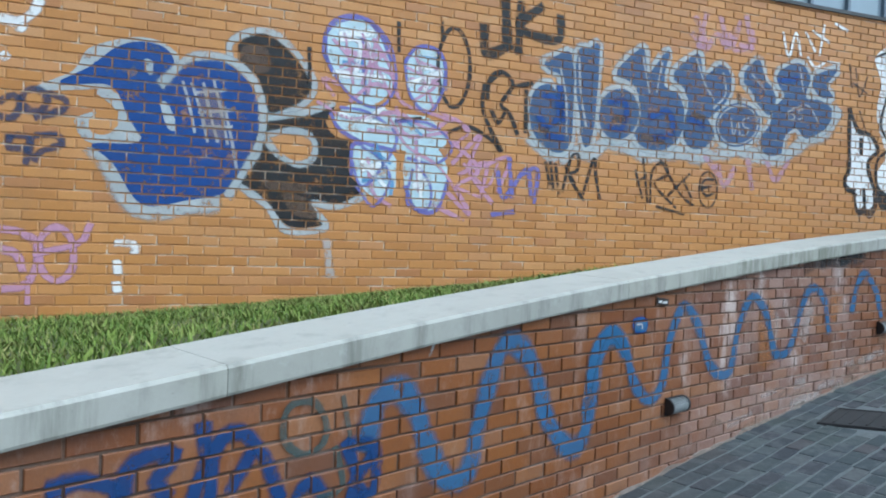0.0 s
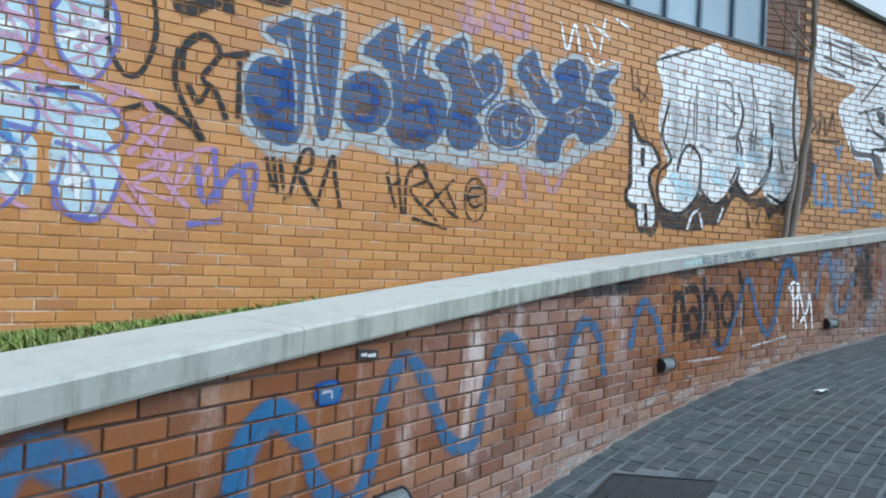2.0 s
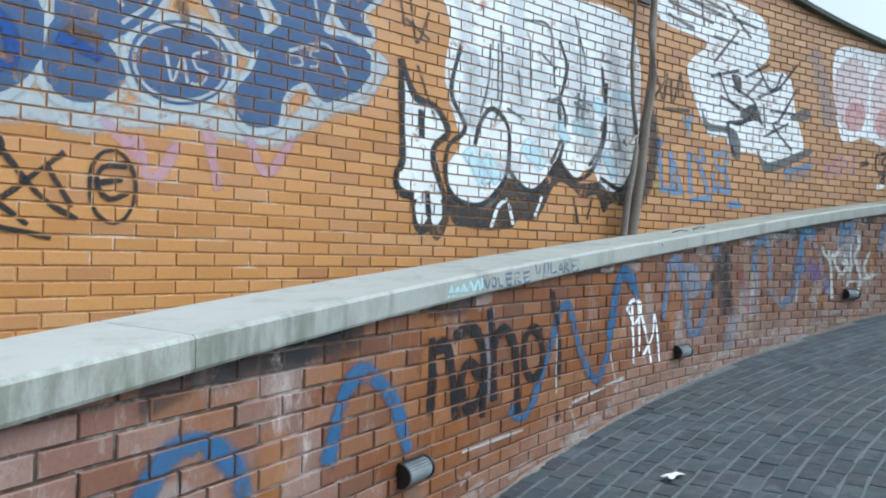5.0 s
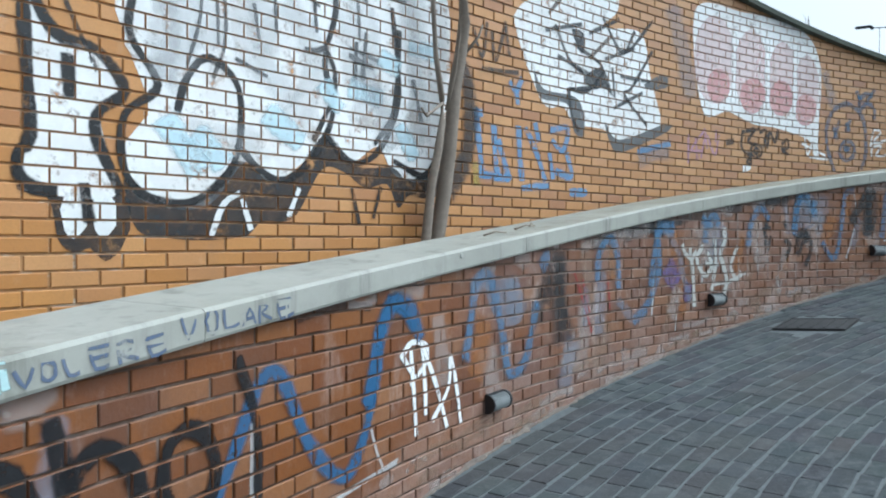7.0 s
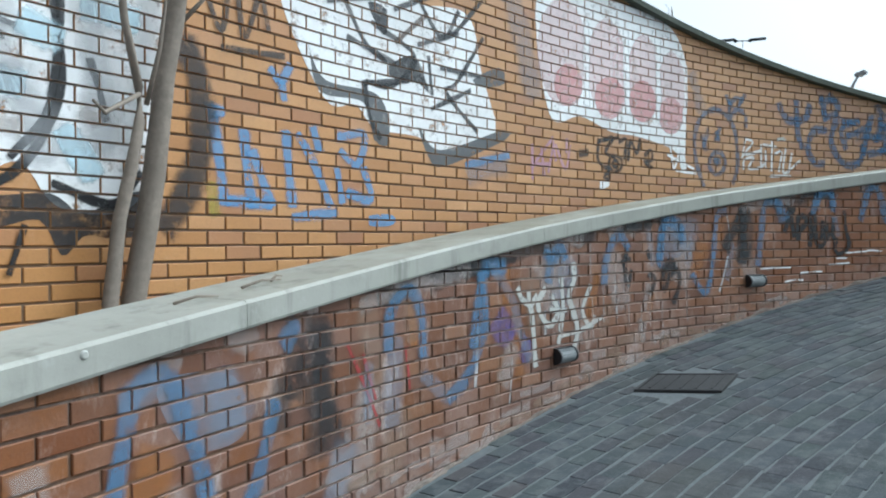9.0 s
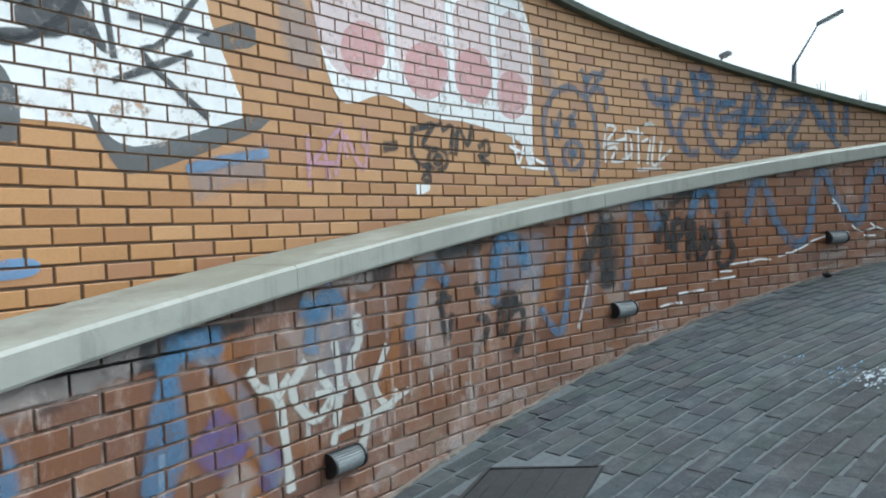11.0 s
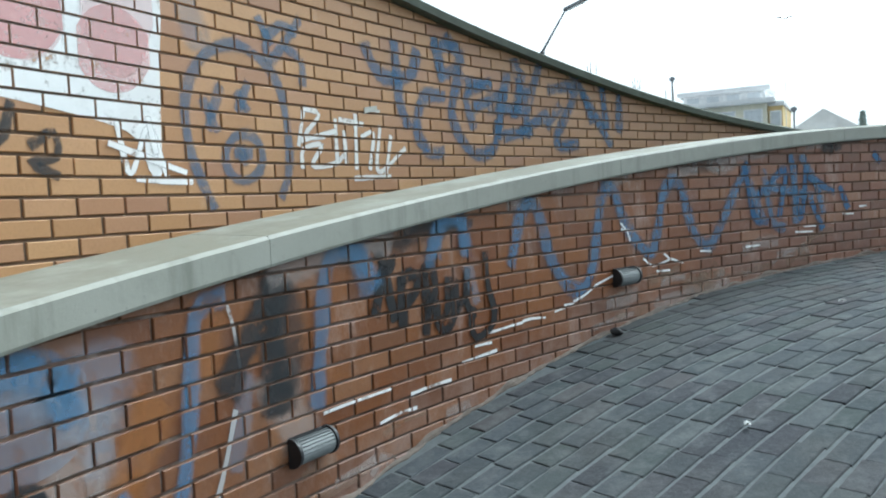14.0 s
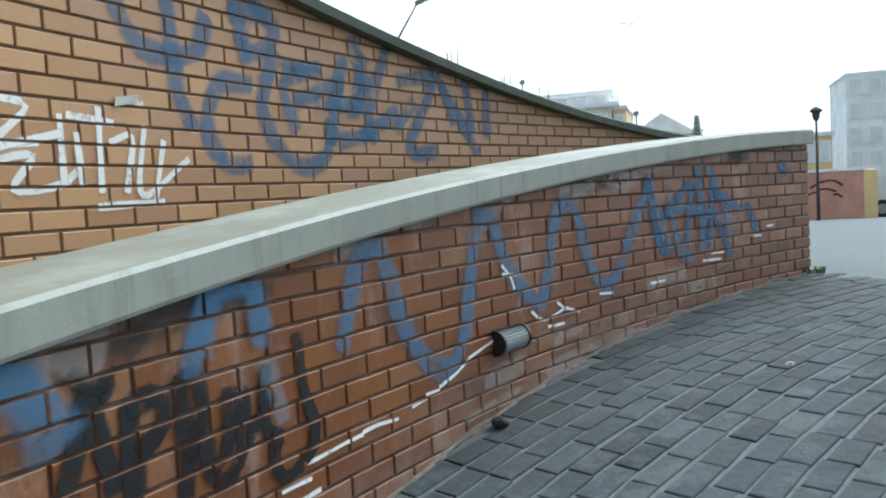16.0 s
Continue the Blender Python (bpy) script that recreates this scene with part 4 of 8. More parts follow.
spray(g, up, "stroke", "violet", [(7.14, 2.077), (7.18, 1.744)], 0.04)
spray(g, up, "stroke", "violet", [(6.99, 1.593), (7.21, 1.626)], 0.04)
spray(g, up, "stroke", "violet", [(7.25, 1.941), (7.42, 2), (7.4, 1.707)], 0.04)

g = graffiti("black handwritten tags sprayed above on brick")
spray(g, up, "stroke", "black", [(7.05, 3.396), (7.08, 3.023)], 0.085)
spray(g, up, "stroke", "black", [(6.86, 3.158), (6.89, 2.928), (7.12, 3.028)], 0.085)
spray(g, up, "stroke", "black", [(7.2, 3.395), (7.19, 2.965)], 0.075)
spray(g, up, "stroke", "black", [(7.41, 3.394), (7.19, 3.189), (7.57, 3.125), (7.6, 3.334)], 0.075)
spray(g, up, "stroke", "black", [(6.74, 2.792), (6.73, 2.651), (6.69, 2.534), (6.64, 2.466), (6.57, 2.459), (6.52, 2.515), (6.47, 2.622), (6.45, 2.758), (6.46, 2.898), (6.5, 3.013), (6.55, 3.082), (6.61, 3.091), (6.67, 3.037), (6.72, 2.93)], 0.032, closed=True)
spray(g, up, "stroke", "black", [(6.47, 3.161), (6.48, 3.026)], 0.03)
spray(g, up, "stroke", "black", [(6.1, 3.071), (6.11, 2.842)], 0.03)
spray(g, up, "stroke", "black", [(5.39, 2.78), (5.4, 2.505)], 0.03)
spray(g, up, "stroke", "black", [(6.55, 2.242), (6.75, 2.306), (6.97, 2.207), (7.05, 2.119)], 0.03)
spray(g, up, "stroke", "black", [(6.1, 2.293), (6.32, 2.336)], 0.03)
spray(g, up, "stroke", "black", [(6.91, 2.555), (6.93, 2.721), (7.04, 2.791), (7.15, 2.699), (7.04, 2.52), (7.12, 2.458), (7.21, 2.284)], 0.035)
spray(g, up, "stroke", "black", [(6.88, 2.67), (6.87, 2.48), (6.95, 2.3), (7.07, 2.13)], 0.035)
spray(g, up, "stroke", "black", [(7.14, 2.674), (7.34, 2.729)], 0.035)
spray(g, up, "stroke", "black", [(6.95, 2.464), (7.02, 2.362), (7.09, 2.474)], 0.035)
spray(g, up, "stroke", "black", [(7.02, 2.779), (6.9, 2.671)], 0.035)
spray(g, up, "stroke", "black", [(7.28, 2.664), (7.29, 2.305)], 0.035)

g = graffiti("row of slate blue bubble letters with pale outline on brick")
spray(g, up, "halo", "silver", [(7.36, 2.277), (7.49, 2.165), (7.64, 2.127), (7.8, 2.18), (8, 2.193), (8.14, 2.301), (8.39, 2.252), (8.64, 2.207), (8.91, 2.261), (9.11, 2.234), (9.41, 2.28), (9.67, 2.33), (10.02, 2.28), (10.26, 2.305), (10.5, 2.46), (10.82, 2.612), (10.98, 2.841)], 0.13)
spray(g, up, "outline", "silver", [(7.44, 2.918), (7.57, 2.995), (7.7, 3.046), (7.75, 2.861), (7.76, 2.386), (7.72, 2.205), (7.61, 2.156), (7.46, 2.211), (7.34, 2.355), (7.32, 2.543), (7.38, 2.69), (7.51, 2.743), (7.62, 2.66), (7.62, 2.826), (7.51, 2.858)], 0.085, closed=True)
spray(g, up, "outline", "silver", [(7.78, 3.053), (7.9, 3.102), (8.01, 3.144), (8, 2.775), (7.99, 2.421), (7.94, 2.239), (7.87, 2.257), (7.84, 2.466), (7.78, 2.731)], 0.085, closed=True)
spray(g, up, "outline", "silver", [(8.19, 2.914), (8.49, 3.186), (8.55, 2.951), (8.78, 3.194), (8.74, 2.875), (8.92, 2.799), (8.99, 2.611), (8.95, 2.408), (8.78, 2.276), (8.55, 2.272), (8.43, 2.383), (8.48, 2.57), (8.44, 2.788), (8.32, 2.868)], 0.085, closed=True)
spray(g, up, "outline", "silver", [(8.83, 2.97), (9.13, 3.209), (9.21, 3.006), (9.41, 3.136), (9.54, 3.035), (9.52, 2.827), (9.37, 2.669), (9.29, 2.595), (9.37, 2.463), (9.25, 2.324), (9.08, 2.312), (8.99, 2.413), (9, 2.573), (9.03, 2.738), (8.95, 2.883)], 0.085, closed=True)
spray(g, up, "outline", "silver", [(9.68, 3.052), (9.88, 3.24), (9.98, 3.048), (10.09, 2.959), (10.12, 2.785), (10.04, 2.706), (9.9, 2.795), (9.81, 2.912)], 0.085, closed=True)
spray(g, up, "outline", "silver", [(10.16, 3.161), (10.42, 3.266), (10.56, 3.134), (10.52, 2.93), (10.7, 2.92), (10.87, 2.851), (10.83, 2.661), (10.55, 2.512), (10.41, 2.606), (10.26, 2.505), (10.23, 2.347), (10.03, 2.312), (9.94, 2.457), (10.06, 2.619), (10.11, 2.783), (10.23, 2.916), (10.14, 3.036)], 0.085, closed=True)
spray(g, up, "outline", "silver", [(10.59, 3.138), (10.93, 3.258), (10.8, 3.081), (10.88, 2.968), (10.7, 2.958)], 0.085, closed=True)
spray(g, up, "outline", "silver", [(8.47, 2.587), (8.43, 2.441), (8.32, 2.34), (8.18, 2.321), (8.07, 2.389), (8.03, 2.515), (8.06, 2.654), (8.16, 2.756), (8.3, 2.782), (8.42, 2.718)], 0.085, closed=True)
spray(g, up, "outline", "silver", [(9.93, 2.615), (9.88, 2.479), (9.74, 2.383), (9.57, 2.363), (9.43, 2.422), (9.37, 2.537), (9.41, 2.666), (9.54, 2.763), (9.72, 2.791), (9.87, 2.735)], 0.085, closed=True)
filled(g, up, "fill", "slate", [(7.44, 2.918), (7.57, 2.995), (7.7, 3.046), (7.75, 2.861), (7.76, 2.386), (7.72, 2.205), (7.61, 2.156), (7.46, 2.211), (7.34, 2.355), (7.32, 2.543), (7.38, 2.69), (7.51, 2.743), (7.62, 2.66), (7.62, 2.826), (7.51, 2.858)])
filled(g, up, "fill", "slate", [(7.78, 3.053), (7.9, 3.102), (8.01, 3.144), (8, 2.775), (7.99, 2.421), (7.94, 2.239), (7.87, 2.257), (7.84, 2.466), (7.78, 2.731)])
filled(g, up, "fill", "slate", [(8.19, 2.914), (8.49, 3.186), (8.55, 2.951), (8.78, 3.194), (8.74, 2.875), (8.92, 2.799), (8.99, 2.611), (8.95, 2.408), (8.78, 2.276), (8.55, 2.272), (8.43, 2.383), (8.48, 2.57), (8.44, 2.788), (8.32, 2.868)])
filled(g, up, "fill", "slate", [(8.83, 2.97), (9.13, 3.209), (9.21, 3.006), (9.41, 3.136), (9.54, 3.035), (9.52, 2.827), (9.37, 2.669), (9.29, 2.595), (9.37, 2.463), (9.25, 2.324), (9.08, 2.312), (8.99, 2.413), (9, 2.573), (9.03, 2.738), (8.95, 2.883)])
filled(g, up, "fill", "slate", [(9.68, 3.052), (9.88, 3.24), (9.98, 3.048), (10.09, 2.959), (10.12, 2.785), (10.04, 2.706), (9.9, 2.795), (9.81, 2.912)])
filled(g, up, "fill", "slate", [(10.16, 3.161), (10.42, 3.266), (10.56, 3.134), (10.52, 2.93), (10.7, 2.92), (10.87, 2.851), (10.83, 2.661), (10.55, 2.512), (10.41, 2.606), (10.26, 2.505), (10.23, 2.347), (10.03, 2.312), (9.94, 2.457), (10.06, 2.619), (10.11, 2.783), (10.23, 2.916), (10.14, 3.036)])
filled(g, up, "fill", "slate", [(10.59, 3.138), (10.93, 3.258), (10.8, 3.081), (10.88, 2.968), (10.7, 2.958)])
filled(g, up, "fill", "slate", [(8.47, 2.587), (8.43, 2.441), (8.32, 2.34), (8.18, 2.321), (8.07, 2.389), (8.03, 2.515), (8.06, 2.654), (8.16, 2.756), (8.3, 2.782), (8.42, 2.718)])
filled(g, up, "fill", "slate", [(9.93, 2.615), (9.88, 2.479), (9.74, 2.383), (9.57, 2.363), (9.43, 2.422), (9.37, 2.537), (9.41, 2.666), (9.54, 2.763), (9.72, 2.791), (9.87, 2.735)])
spray(g, up, "highlight", "palewhite", [(7.77, 2.729), (7.81, 2.394), (7.85, 2.228)], 0.022)
spray(g, up, "highlight", "palewhite", [(7.8, 3.01), (7.83, 2.707), (7.9, 2.408)], 0.022)
spray(g, up, "highlight", "palewhite", [(7.61, 2.897), (7.68, 2.644), (7.7, 2.31)], 0.02)
spray(g, up, "highlight", "palewhite", [(8.49, 3.097), (8.58, 2.775)], 0.02)
spray(g, up, "highlight", "palewhite", [(8.36, 2.864), (8.45, 2.677)], 0.02)
spray(g, up, "highlight", "palewhite", [(8.71, 3.069), (8.66, 2.79)], 0.02)
spray(g, up, "highlight", "palewhite", [(9.11, 3.154), (9.22, 2.933), (9.34, 2.789)], 0.02)
spray(g, up, "highlight", "palewhite", [(9.44, 3.059), (9.48, 2.855), (9.34, 2.707)], 0.02)
spray(g, up, "highlight", "palewhite", [(9.8, 3.084), (9.98, 2.941)], 0.02)
spray(g, up, "highlight", "palewhite", [(10.42, 3.225), (10.48, 2.979)], 0.018)
spray(g, up, "highlight", "palewhite", [(10.29, 2.765), (10.54, 2.849), (10.71, 2.684)], 0.018)
spray(g, up, "highlight", "palewhite", [(9.9, 2.61), (9.86, 2.491), (9.73, 2.406), (9.57, 2.388), (9.45, 2.44), (9.4, 2.541), (9.44, 2.655), (9.56, 2.74), (9.71, 2.765), (9.84, 2.716)], 0.018, closed=True)
spray(g, up, "highlight", "palewhite", [(8.48, 2.588), (8.44, 2.437), (8.32, 2.333), (8.18, 2.314), (8.07, 2.384), (8.02, 2.513), (8.05, 2.657), (8.16, 2.762), (8.3, 2.79), (8.43, 2.724)], 0.018, closed=True)
spray(g, up, "highlight", "palewhite", [(9.56, 2.635), (9.6, 2.471), (9.65, 2.605), (9.68, 2.481)], 0.016)
spray(g, up, "highlight", "palewhite", [(9.79, 2.657), (9.71, 2.628), (9.73, 2.561), (9.79, 2.552), (9.76, 2.488), (9.7, 2.479)], 0.016)
spray(g, up, "highlight", "palewhite", [(10.29, 2.774), (10.29, 2.683), (10.38, 2.704), (10.35, 2.747), (10.29, 2.738)], 0.016)
spray(g, up, "highlight", "palewhite", [(10.49, 2.804), (10.43, 2.785), (10.44, 2.75), (10.49, 2.748), (10.48, 2.71), (10.43, 2.702)], 0.016)
spray(g, up, "stroke", "deepblue", [(7.45, 2.633), (7.57, 2.623), (7.62, 2.483), (7.5, 2.379), (7.41, 2.463)], 0.055)
spray(g, up, "stroke", "deepblue", [(7.5, 2.298), (7.67, 2.288)], 0.055)
spray(g, up, "stroke", "deepblue", [(7.61, 2.732), (7.66, 2.439)], 0.055)
spray(g, up, "stroke", "deepblue", [(8.13, 2.656), (8.32, 2.655), (8.29, 2.431), (8.14, 2.425)], 0.055)
spray(g, up, "stroke", "deepblue", [(8.58, 2.549), (8.8, 2.621), (8.86, 2.434), (8.64, 2.366)], 0.055)
spray(g, up, "stroke", "deepblue", [(9.06, 2.583), (9.24, 2.527)], 0.055)
spray(g, up, "stroke", "deepblue", [(10.15, 3.06), (10.4, 3.104)], 0.055)
spray(g, up, "stroke", "brownpaint", [(8.19, 2.506), (8.33, 2.509)], 0.05)
spray(g, up, "stroke", "brownpaint", [(8.51, 2.368), (8.77, 2.345)], 0.05)
spray(g, up, "stroke", "brownpaint", [(9.09, 2.626), (9.24, 2.608)], 0.05)
spray(g, up, "stroke", "brownpaint", [(7.43, 2.337), (7.51, 2.333)], 0.05)
spray(g, up, "stroke", "brownpaint", [(9.64, 2.883), (9.68, 2.718)], 0.05)

g = graffiti("thin black marker tags on brick below the blue letters")
spray(g, up, "stroke", "black", [(7.5, 2.068), (7.55, 1.875)], 0.03)
spray(g, up, "stroke", "black", [(7.55, 2.074), (7.59, 1.829)], 0.03)
spray(g, up, "stroke", "black", [(7.6, 2.063), (7.65, 1.8)], 0.03)
spray(g, up, "stroke", "black", [(7.68, 1.819), (7.75, 2.095), (7.8, 2.159), (7.84, 2.141), (7.83, 2.019), (7.75, 1.96), (7.91, 1.756)], 0.03)
spray(g, up, "stroke", "black", [(7.71, 2.04), (7.81, 1.897)], 0.03)
spray(g, up, "stroke", "black", [(7.9, 1.811), (8, 2.134), (8.03, 1.968), (8.08, 1.778)], 0.03)
spray(g, up, "stroke", "black", [(8.46, 2.063), (8.55, 1.809)], 0.024)
spray(g, up, "stroke", "black", [(8.54, 2.183), (8.61, 1.774)], 0.024)
spray(g, up, "stroke", "black", [(8.52, 1.975), (8.59, 2.019)], 0.024)
spray(g, up, "stroke", "black", [(8.64, 1.757), (8.65, 2.063), (8.78, 2.152), (8.83, 2.041), (8.68, 1.95), (8.94, 1.735)], 0.024)
spray(g, up, "stroke", "black", [(8.73, 2.186), (8.98, 1.876), (9.15, 1.766)], 0.024)
spray(g, up, "stroke", "black", [(8.84, 1.847), (9.09, 2.064)], 0.024)
spray(g, up, "stroke", "black", [(8.71, 1.742), (9.04, 1.68)], 0.024)
spray(g, up, "stroke", "black", [(9.02, 1.998), (9.13, 1.825)], 0.024)
spray(g, up, "stroke", "black", [(9.38, 2.028), (9.27, 2.018), (9.24, 1.935), (9.3, 1.869), (9.39, 1.9)], 0.024)
spray(g, up, "stroke", "black", [(9.24, 1.939), (9.36, 1.964)], 0.024)
spray(g, up, "stroke", "black", [(9.43, 1.936), (9.41, 1.832), (9.36, 1.766), (9.29, 1.762), (9.23, 1.821), (9.21, 1.92), (9.22, 2.022), (9.27, 2.088), (9.34, 2.095), (9.4, 2.037)], 0.018, closed=True)

g = graffiti("faint pink and white chalky tags high on the brick")
spray(g, up, "stroke", "palepink", [(9.42, 2.178), (9.51, 1.976), (9.64, 2.156)], 0.06)
spray(g, up, "stroke", "palepink", [(9.8, 2.258), (9.87, 1.959)], 0.06)
spray(g, up, "stroke", "palepink", [(10.03, 2.282), (10.16, 2.07), (10.33, 2.267)], 0.06)
spray(g, up, "stroke", "palepink", [(9.26, 2.244), (9.43, 2.095)], 0.06)
spray(g, up, "stroke", "palepink", [(9.05, 3.386), (9.21, 3.26), (9.35, 3.418), (9.47, 3.296)], 0.06)
spray(g, up, "stroke", "palepink", [(9.51, 3.455), (9.57, 3.299), (9.79, 3.368), (9.78, 3.519)], 0.06)
spray(g, up, "stroke", "palepink", [(9.63, 3.353), (9.79, 3.325)], 0.06)
spray(g, up, "stroke", "white", [(10.18, 3.544), (10.27, 3.312), (10.35, 3.559), (10.43, 3.343)], 0.03)
spray(g, up, "stroke", "white", [(10.48, 3.587), (10.62, 3.405)], 0.03)
spray(g, up, "stroke", "white", [(10.57, 3.609), (10.81, 3.517)], 0.03)
spray(g, up, "stroke", "white", [(10.73, 3.692), (10.68, 3.372)], 0.03)
spray(g, up, "stroke", "white", [(10.52, 3.339), (10.63, 3.242), (10.76, 3.314)], 0.03)
spray(g, up, "stroke", "white", [(10.79, 3.32), (10.96, 3.314)], 0.03)
spray(g, up, "stroke", "white", [(10.87, 3.723), (11.05, 3.664)], 0.03)
spray(g, up, "stroke", "palepink", [(9.08, 3.547), (9.23, 3.3)], 0.06)
spray(g, up, "stroke", "palepink", [(9.21, 3.592), (9.13, 3.261)], 0.06)
spray(g, up, "stroke", "palepink", [(9.38, 3.59), (9.51, 3.308), (9.63, 3.57)], 0.06)
spray(g, up, "stroke", "palepink", [(9.7, 3.634), (9.79, 3.316)], 0.06)

g = graffiti("old white, blue and pink tags at the start of the wall")
spray(g, up, "stroke", "white", [(3.35, 2.712), (3.45, 2.704), (3.54, 2.768), (3.58, 2.863)], 0.06)
spray(g, up, "stroke", "white", [(3.47, 2.67), (3.49, 2.659)], 0.07)
spray(g, up, "stroke", "white", [(3.37, 2.486), (3.4, 2.456)], 0.05)
spray(g, up, "stroke", "navy", [(3.64, 2.209), (3.62, 2.163), (3.59, 2.133), (3.54, 2.129), (3.51, 2.152), (3.49, 2.194), (3.5, 2.239), (3.54, 2.27), (3.58, 2.274), (3.62, 2.251)], 0.045, closed=True)
spray(g, up, "stroke", "navy", [(3.36, 2.174), (3.44, 2.226), (3.48, 2.168), (3.44, 2.078), (3.36, 2.083)], 0.045)
spray(g, up, "stroke", "navy", [(3.65, 2.258), (3.75, 2.22), (3.73, 2.154), (3.57, 2.09)], 0.045)
spray(g, up, "stroke", "navy", [(3.41, 1.959), (3.54, 1.95), (3.52, 1.781)], 0.045)
spray(g, up, "stroke", "navy", [(3.43, 1.96), (3.42, 1.878), (3.53, 1.886)], 0.045)
spray(g, up, "stroke", "navy", [(3.57, 1.971), (3.7, 1.982), (3.73, 1.927), (3.6, 1.862), (3.57, 1.804)], 0.045)
spray(g, up, "stroke", "pink", [(3.38, 1.349), (3.51, 1.327), (3.61, 1.225), (3.55, 0.999), (3.39, 0.953)], 0.05)
spray(g, up, "stroke", "pink", [(3.38, 1.22), (3.48, 1.185), (3.52, 1.074)], 0.05)
spray(g, up, "stroke", "pink", [(3.82, 1.192), (3.81, 1.084), (3.75, 1.017), (3.69, 1.017), (3.63, 1.082), (3.61, 1.188), (3.62, 1.294), (3.68, 1.361), (3.74, 1.364), (3.8, 1.299)], 0.045, closed=True)
spray(g, up, "stroke", "pink", [(3.92, 1.406), (3.85, 1.269), (3.58, 1.187)], 0.04)
spray(g, up, "stroke", "pink", [(3.55, 1.036), (3.55, 0.849)], 0.03)
spray(g, up, "stroke", "white", [(4.08, 1.276), (4.19, 1.271), (4.2, 1.208)], 0.05)
spray(g, up, "stroke", "white", [(4.09, 1.151), (4.1, 1.062)], 0.05)
spray(g, up, "stroke", "white", [(4.09, 1.003), (4.1, 0.944)], 0.05)
spray(g, up, "stroke", "palewhite", [(5.57, 1.338), (5.61, 1.056)], 0.06)

g = graffiti("huge white throw-up letters with heavy black outline")
filled(g, up, "fill", "white", [(11.46, 3.446), (11.79, 3.64), (12.03, 3.634), (12.35, 3.777), (12.61, 3.66), (13.61, 3.627), (13.76, 2.774), (13.69, 2.347), (13.56, 2.188), (13.28, 2.199), (13.13, 2.362), (12.92, 2.259), (12.73, 2.386), (12.65, 2.295), (12.37, 2.108), (12.2, 2.205), (11.97, 1.975), (11.62, 2.006), (11.57, 2.233), (11.67, 2.423), (11.53, 2.794), (11.55, 3.206)])
filled(g, up, "shadow", "soot", [(11.56, 2.106), (11.72, 1.992), (11.93, 2.003), (12.15, 2.207), (12.3, 2.143), (12.49, 2.149), (12.72, 2.393), (12.86, 2.257), (13.03, 2.232), (13.26, 2.249), (13.39, 2.178), (13.65, 2.277), (13.68, 2.113), (13.52, 2.076), (13.39, 2.09), (13.3, 2.005), (13.21, 2.147), (13.03, 2.117), (12.86, 2.2), (12.7, 2.2), (12.51, 1.936), (12.3, 1.911), (12.21, 1.839), (11.98, 1.817), (11.77, 1.828), (11.61, 1.871)])
filled(g, up, "shadow", "soot", [(11.09, 2.17), (11.15, 2.199), (11.15, 2.019), (11.25, 1.996), (11.56, 2.014), (11.56, 1.808), (11.47, 1.727), (11.4, 1.792), (11.35, 1.758), (11.27, 1.819), (11.23, 1.995), (11.11, 2.016)])
filled(g, up, "fill", "white", [(11.15, 2.773), (11.26, 2.637), (11.42, 2.62), (11.52, 2.499), (11.54, 2.456), (11.45, 2.369), (11.47, 2.235), (11.52, 2.011), (11.27, 1.997), (11.26, 2.017), (11.13, 2.018), (11.12, 2.131), (11.17, 2.235)])
filled(g, up, "fill", "white", [(11.39, 1.923), (11.38, 1.874), (11.36, 1.837), (11.33, 1.823), (11.31, 1.836), (11.29, 1.871), (11.28, 1.919), (11.28, 1.967), (11.3, 2.004), (11.33, 2.018), (11.36, 2.007), (11.38, 1.972)])
filled(g, up, "fill", "white", [(11.52, 1.929), (11.51, 1.878), (11.49, 1.841), (11.46, 1.827), (11.44, 1.839), (11.42, 1.875), (11.41, 1.924), (11.41, 1.974), (11.43, 2.011), (11.46, 2.026), (11.49, 2.015), (11.51, 1.979)])
spray(g, up, "outline", "black", [(11.13, 2.869), (11.14, 2.631), (11.16, 2.234), (11.12, 2.173), (11.11, 2.087), (11.17, 2.028), (11.26, 2.017)], 0.05)
spray(g, up, "outline", "black", [(11.13, 2.869), (11.26, 2.658), (11.44, 2.615), (11.56, 2.465), (11.45, 2.369), (11.43, 2.262), (11.54, 2.028)], 0.05)
spray(g, up, "outline", "black", [(11.31, 2.572), (11.32, 2.412)], 0.05)
spray(g, up, "outline", "black", [(11.38, 2.048), (11.4, 1.9)], 0.05)
spray(g, up, "outline", "black", [(11.66, 3.064), (11.58, 2.74), (11.72, 2.513), (11.56, 2.361), (11.56, 2.121), (11.7, 2), (11.93, 2.012), (12.14, 2.216), (12.16, 2.555), (11.99, 2.682), (11.87, 2.572), (11.82, 2.414)], 0.036)
spray(g, up, "outline", "black", [(12.15, 2.285), (12.28, 2.176), (12.45, 2.132), (12.65, 2.277), (12.78, 2.528), (12.72, 2.796), (12.8, 3.104), (12.71, 3.306)], 0.036)
spray(g, up, "outline", "black", [(12.73, 2.393), (12.93, 2.254), (13.15, 2.358), (13.3, 2.687), (13.24, 3.191)], 0.036)
spray(g, up, "outline", "black", [(13.26, 2.288), (13.51, 2.218), (13.65, 2.352)], 0.036)
spray(g, up, "outline", "soot", [(11.95, 3.132), (11.94, 2.869), (11.87, 2.63)], 0.018)
spray(g, up, "outline", "soot", [(12.03, 3.152), (12.04, 2.756)], 0.018)
spray(g, up, "outline", "soot", [(12.14, 2.706), (12.33, 2.649)], 0.018)
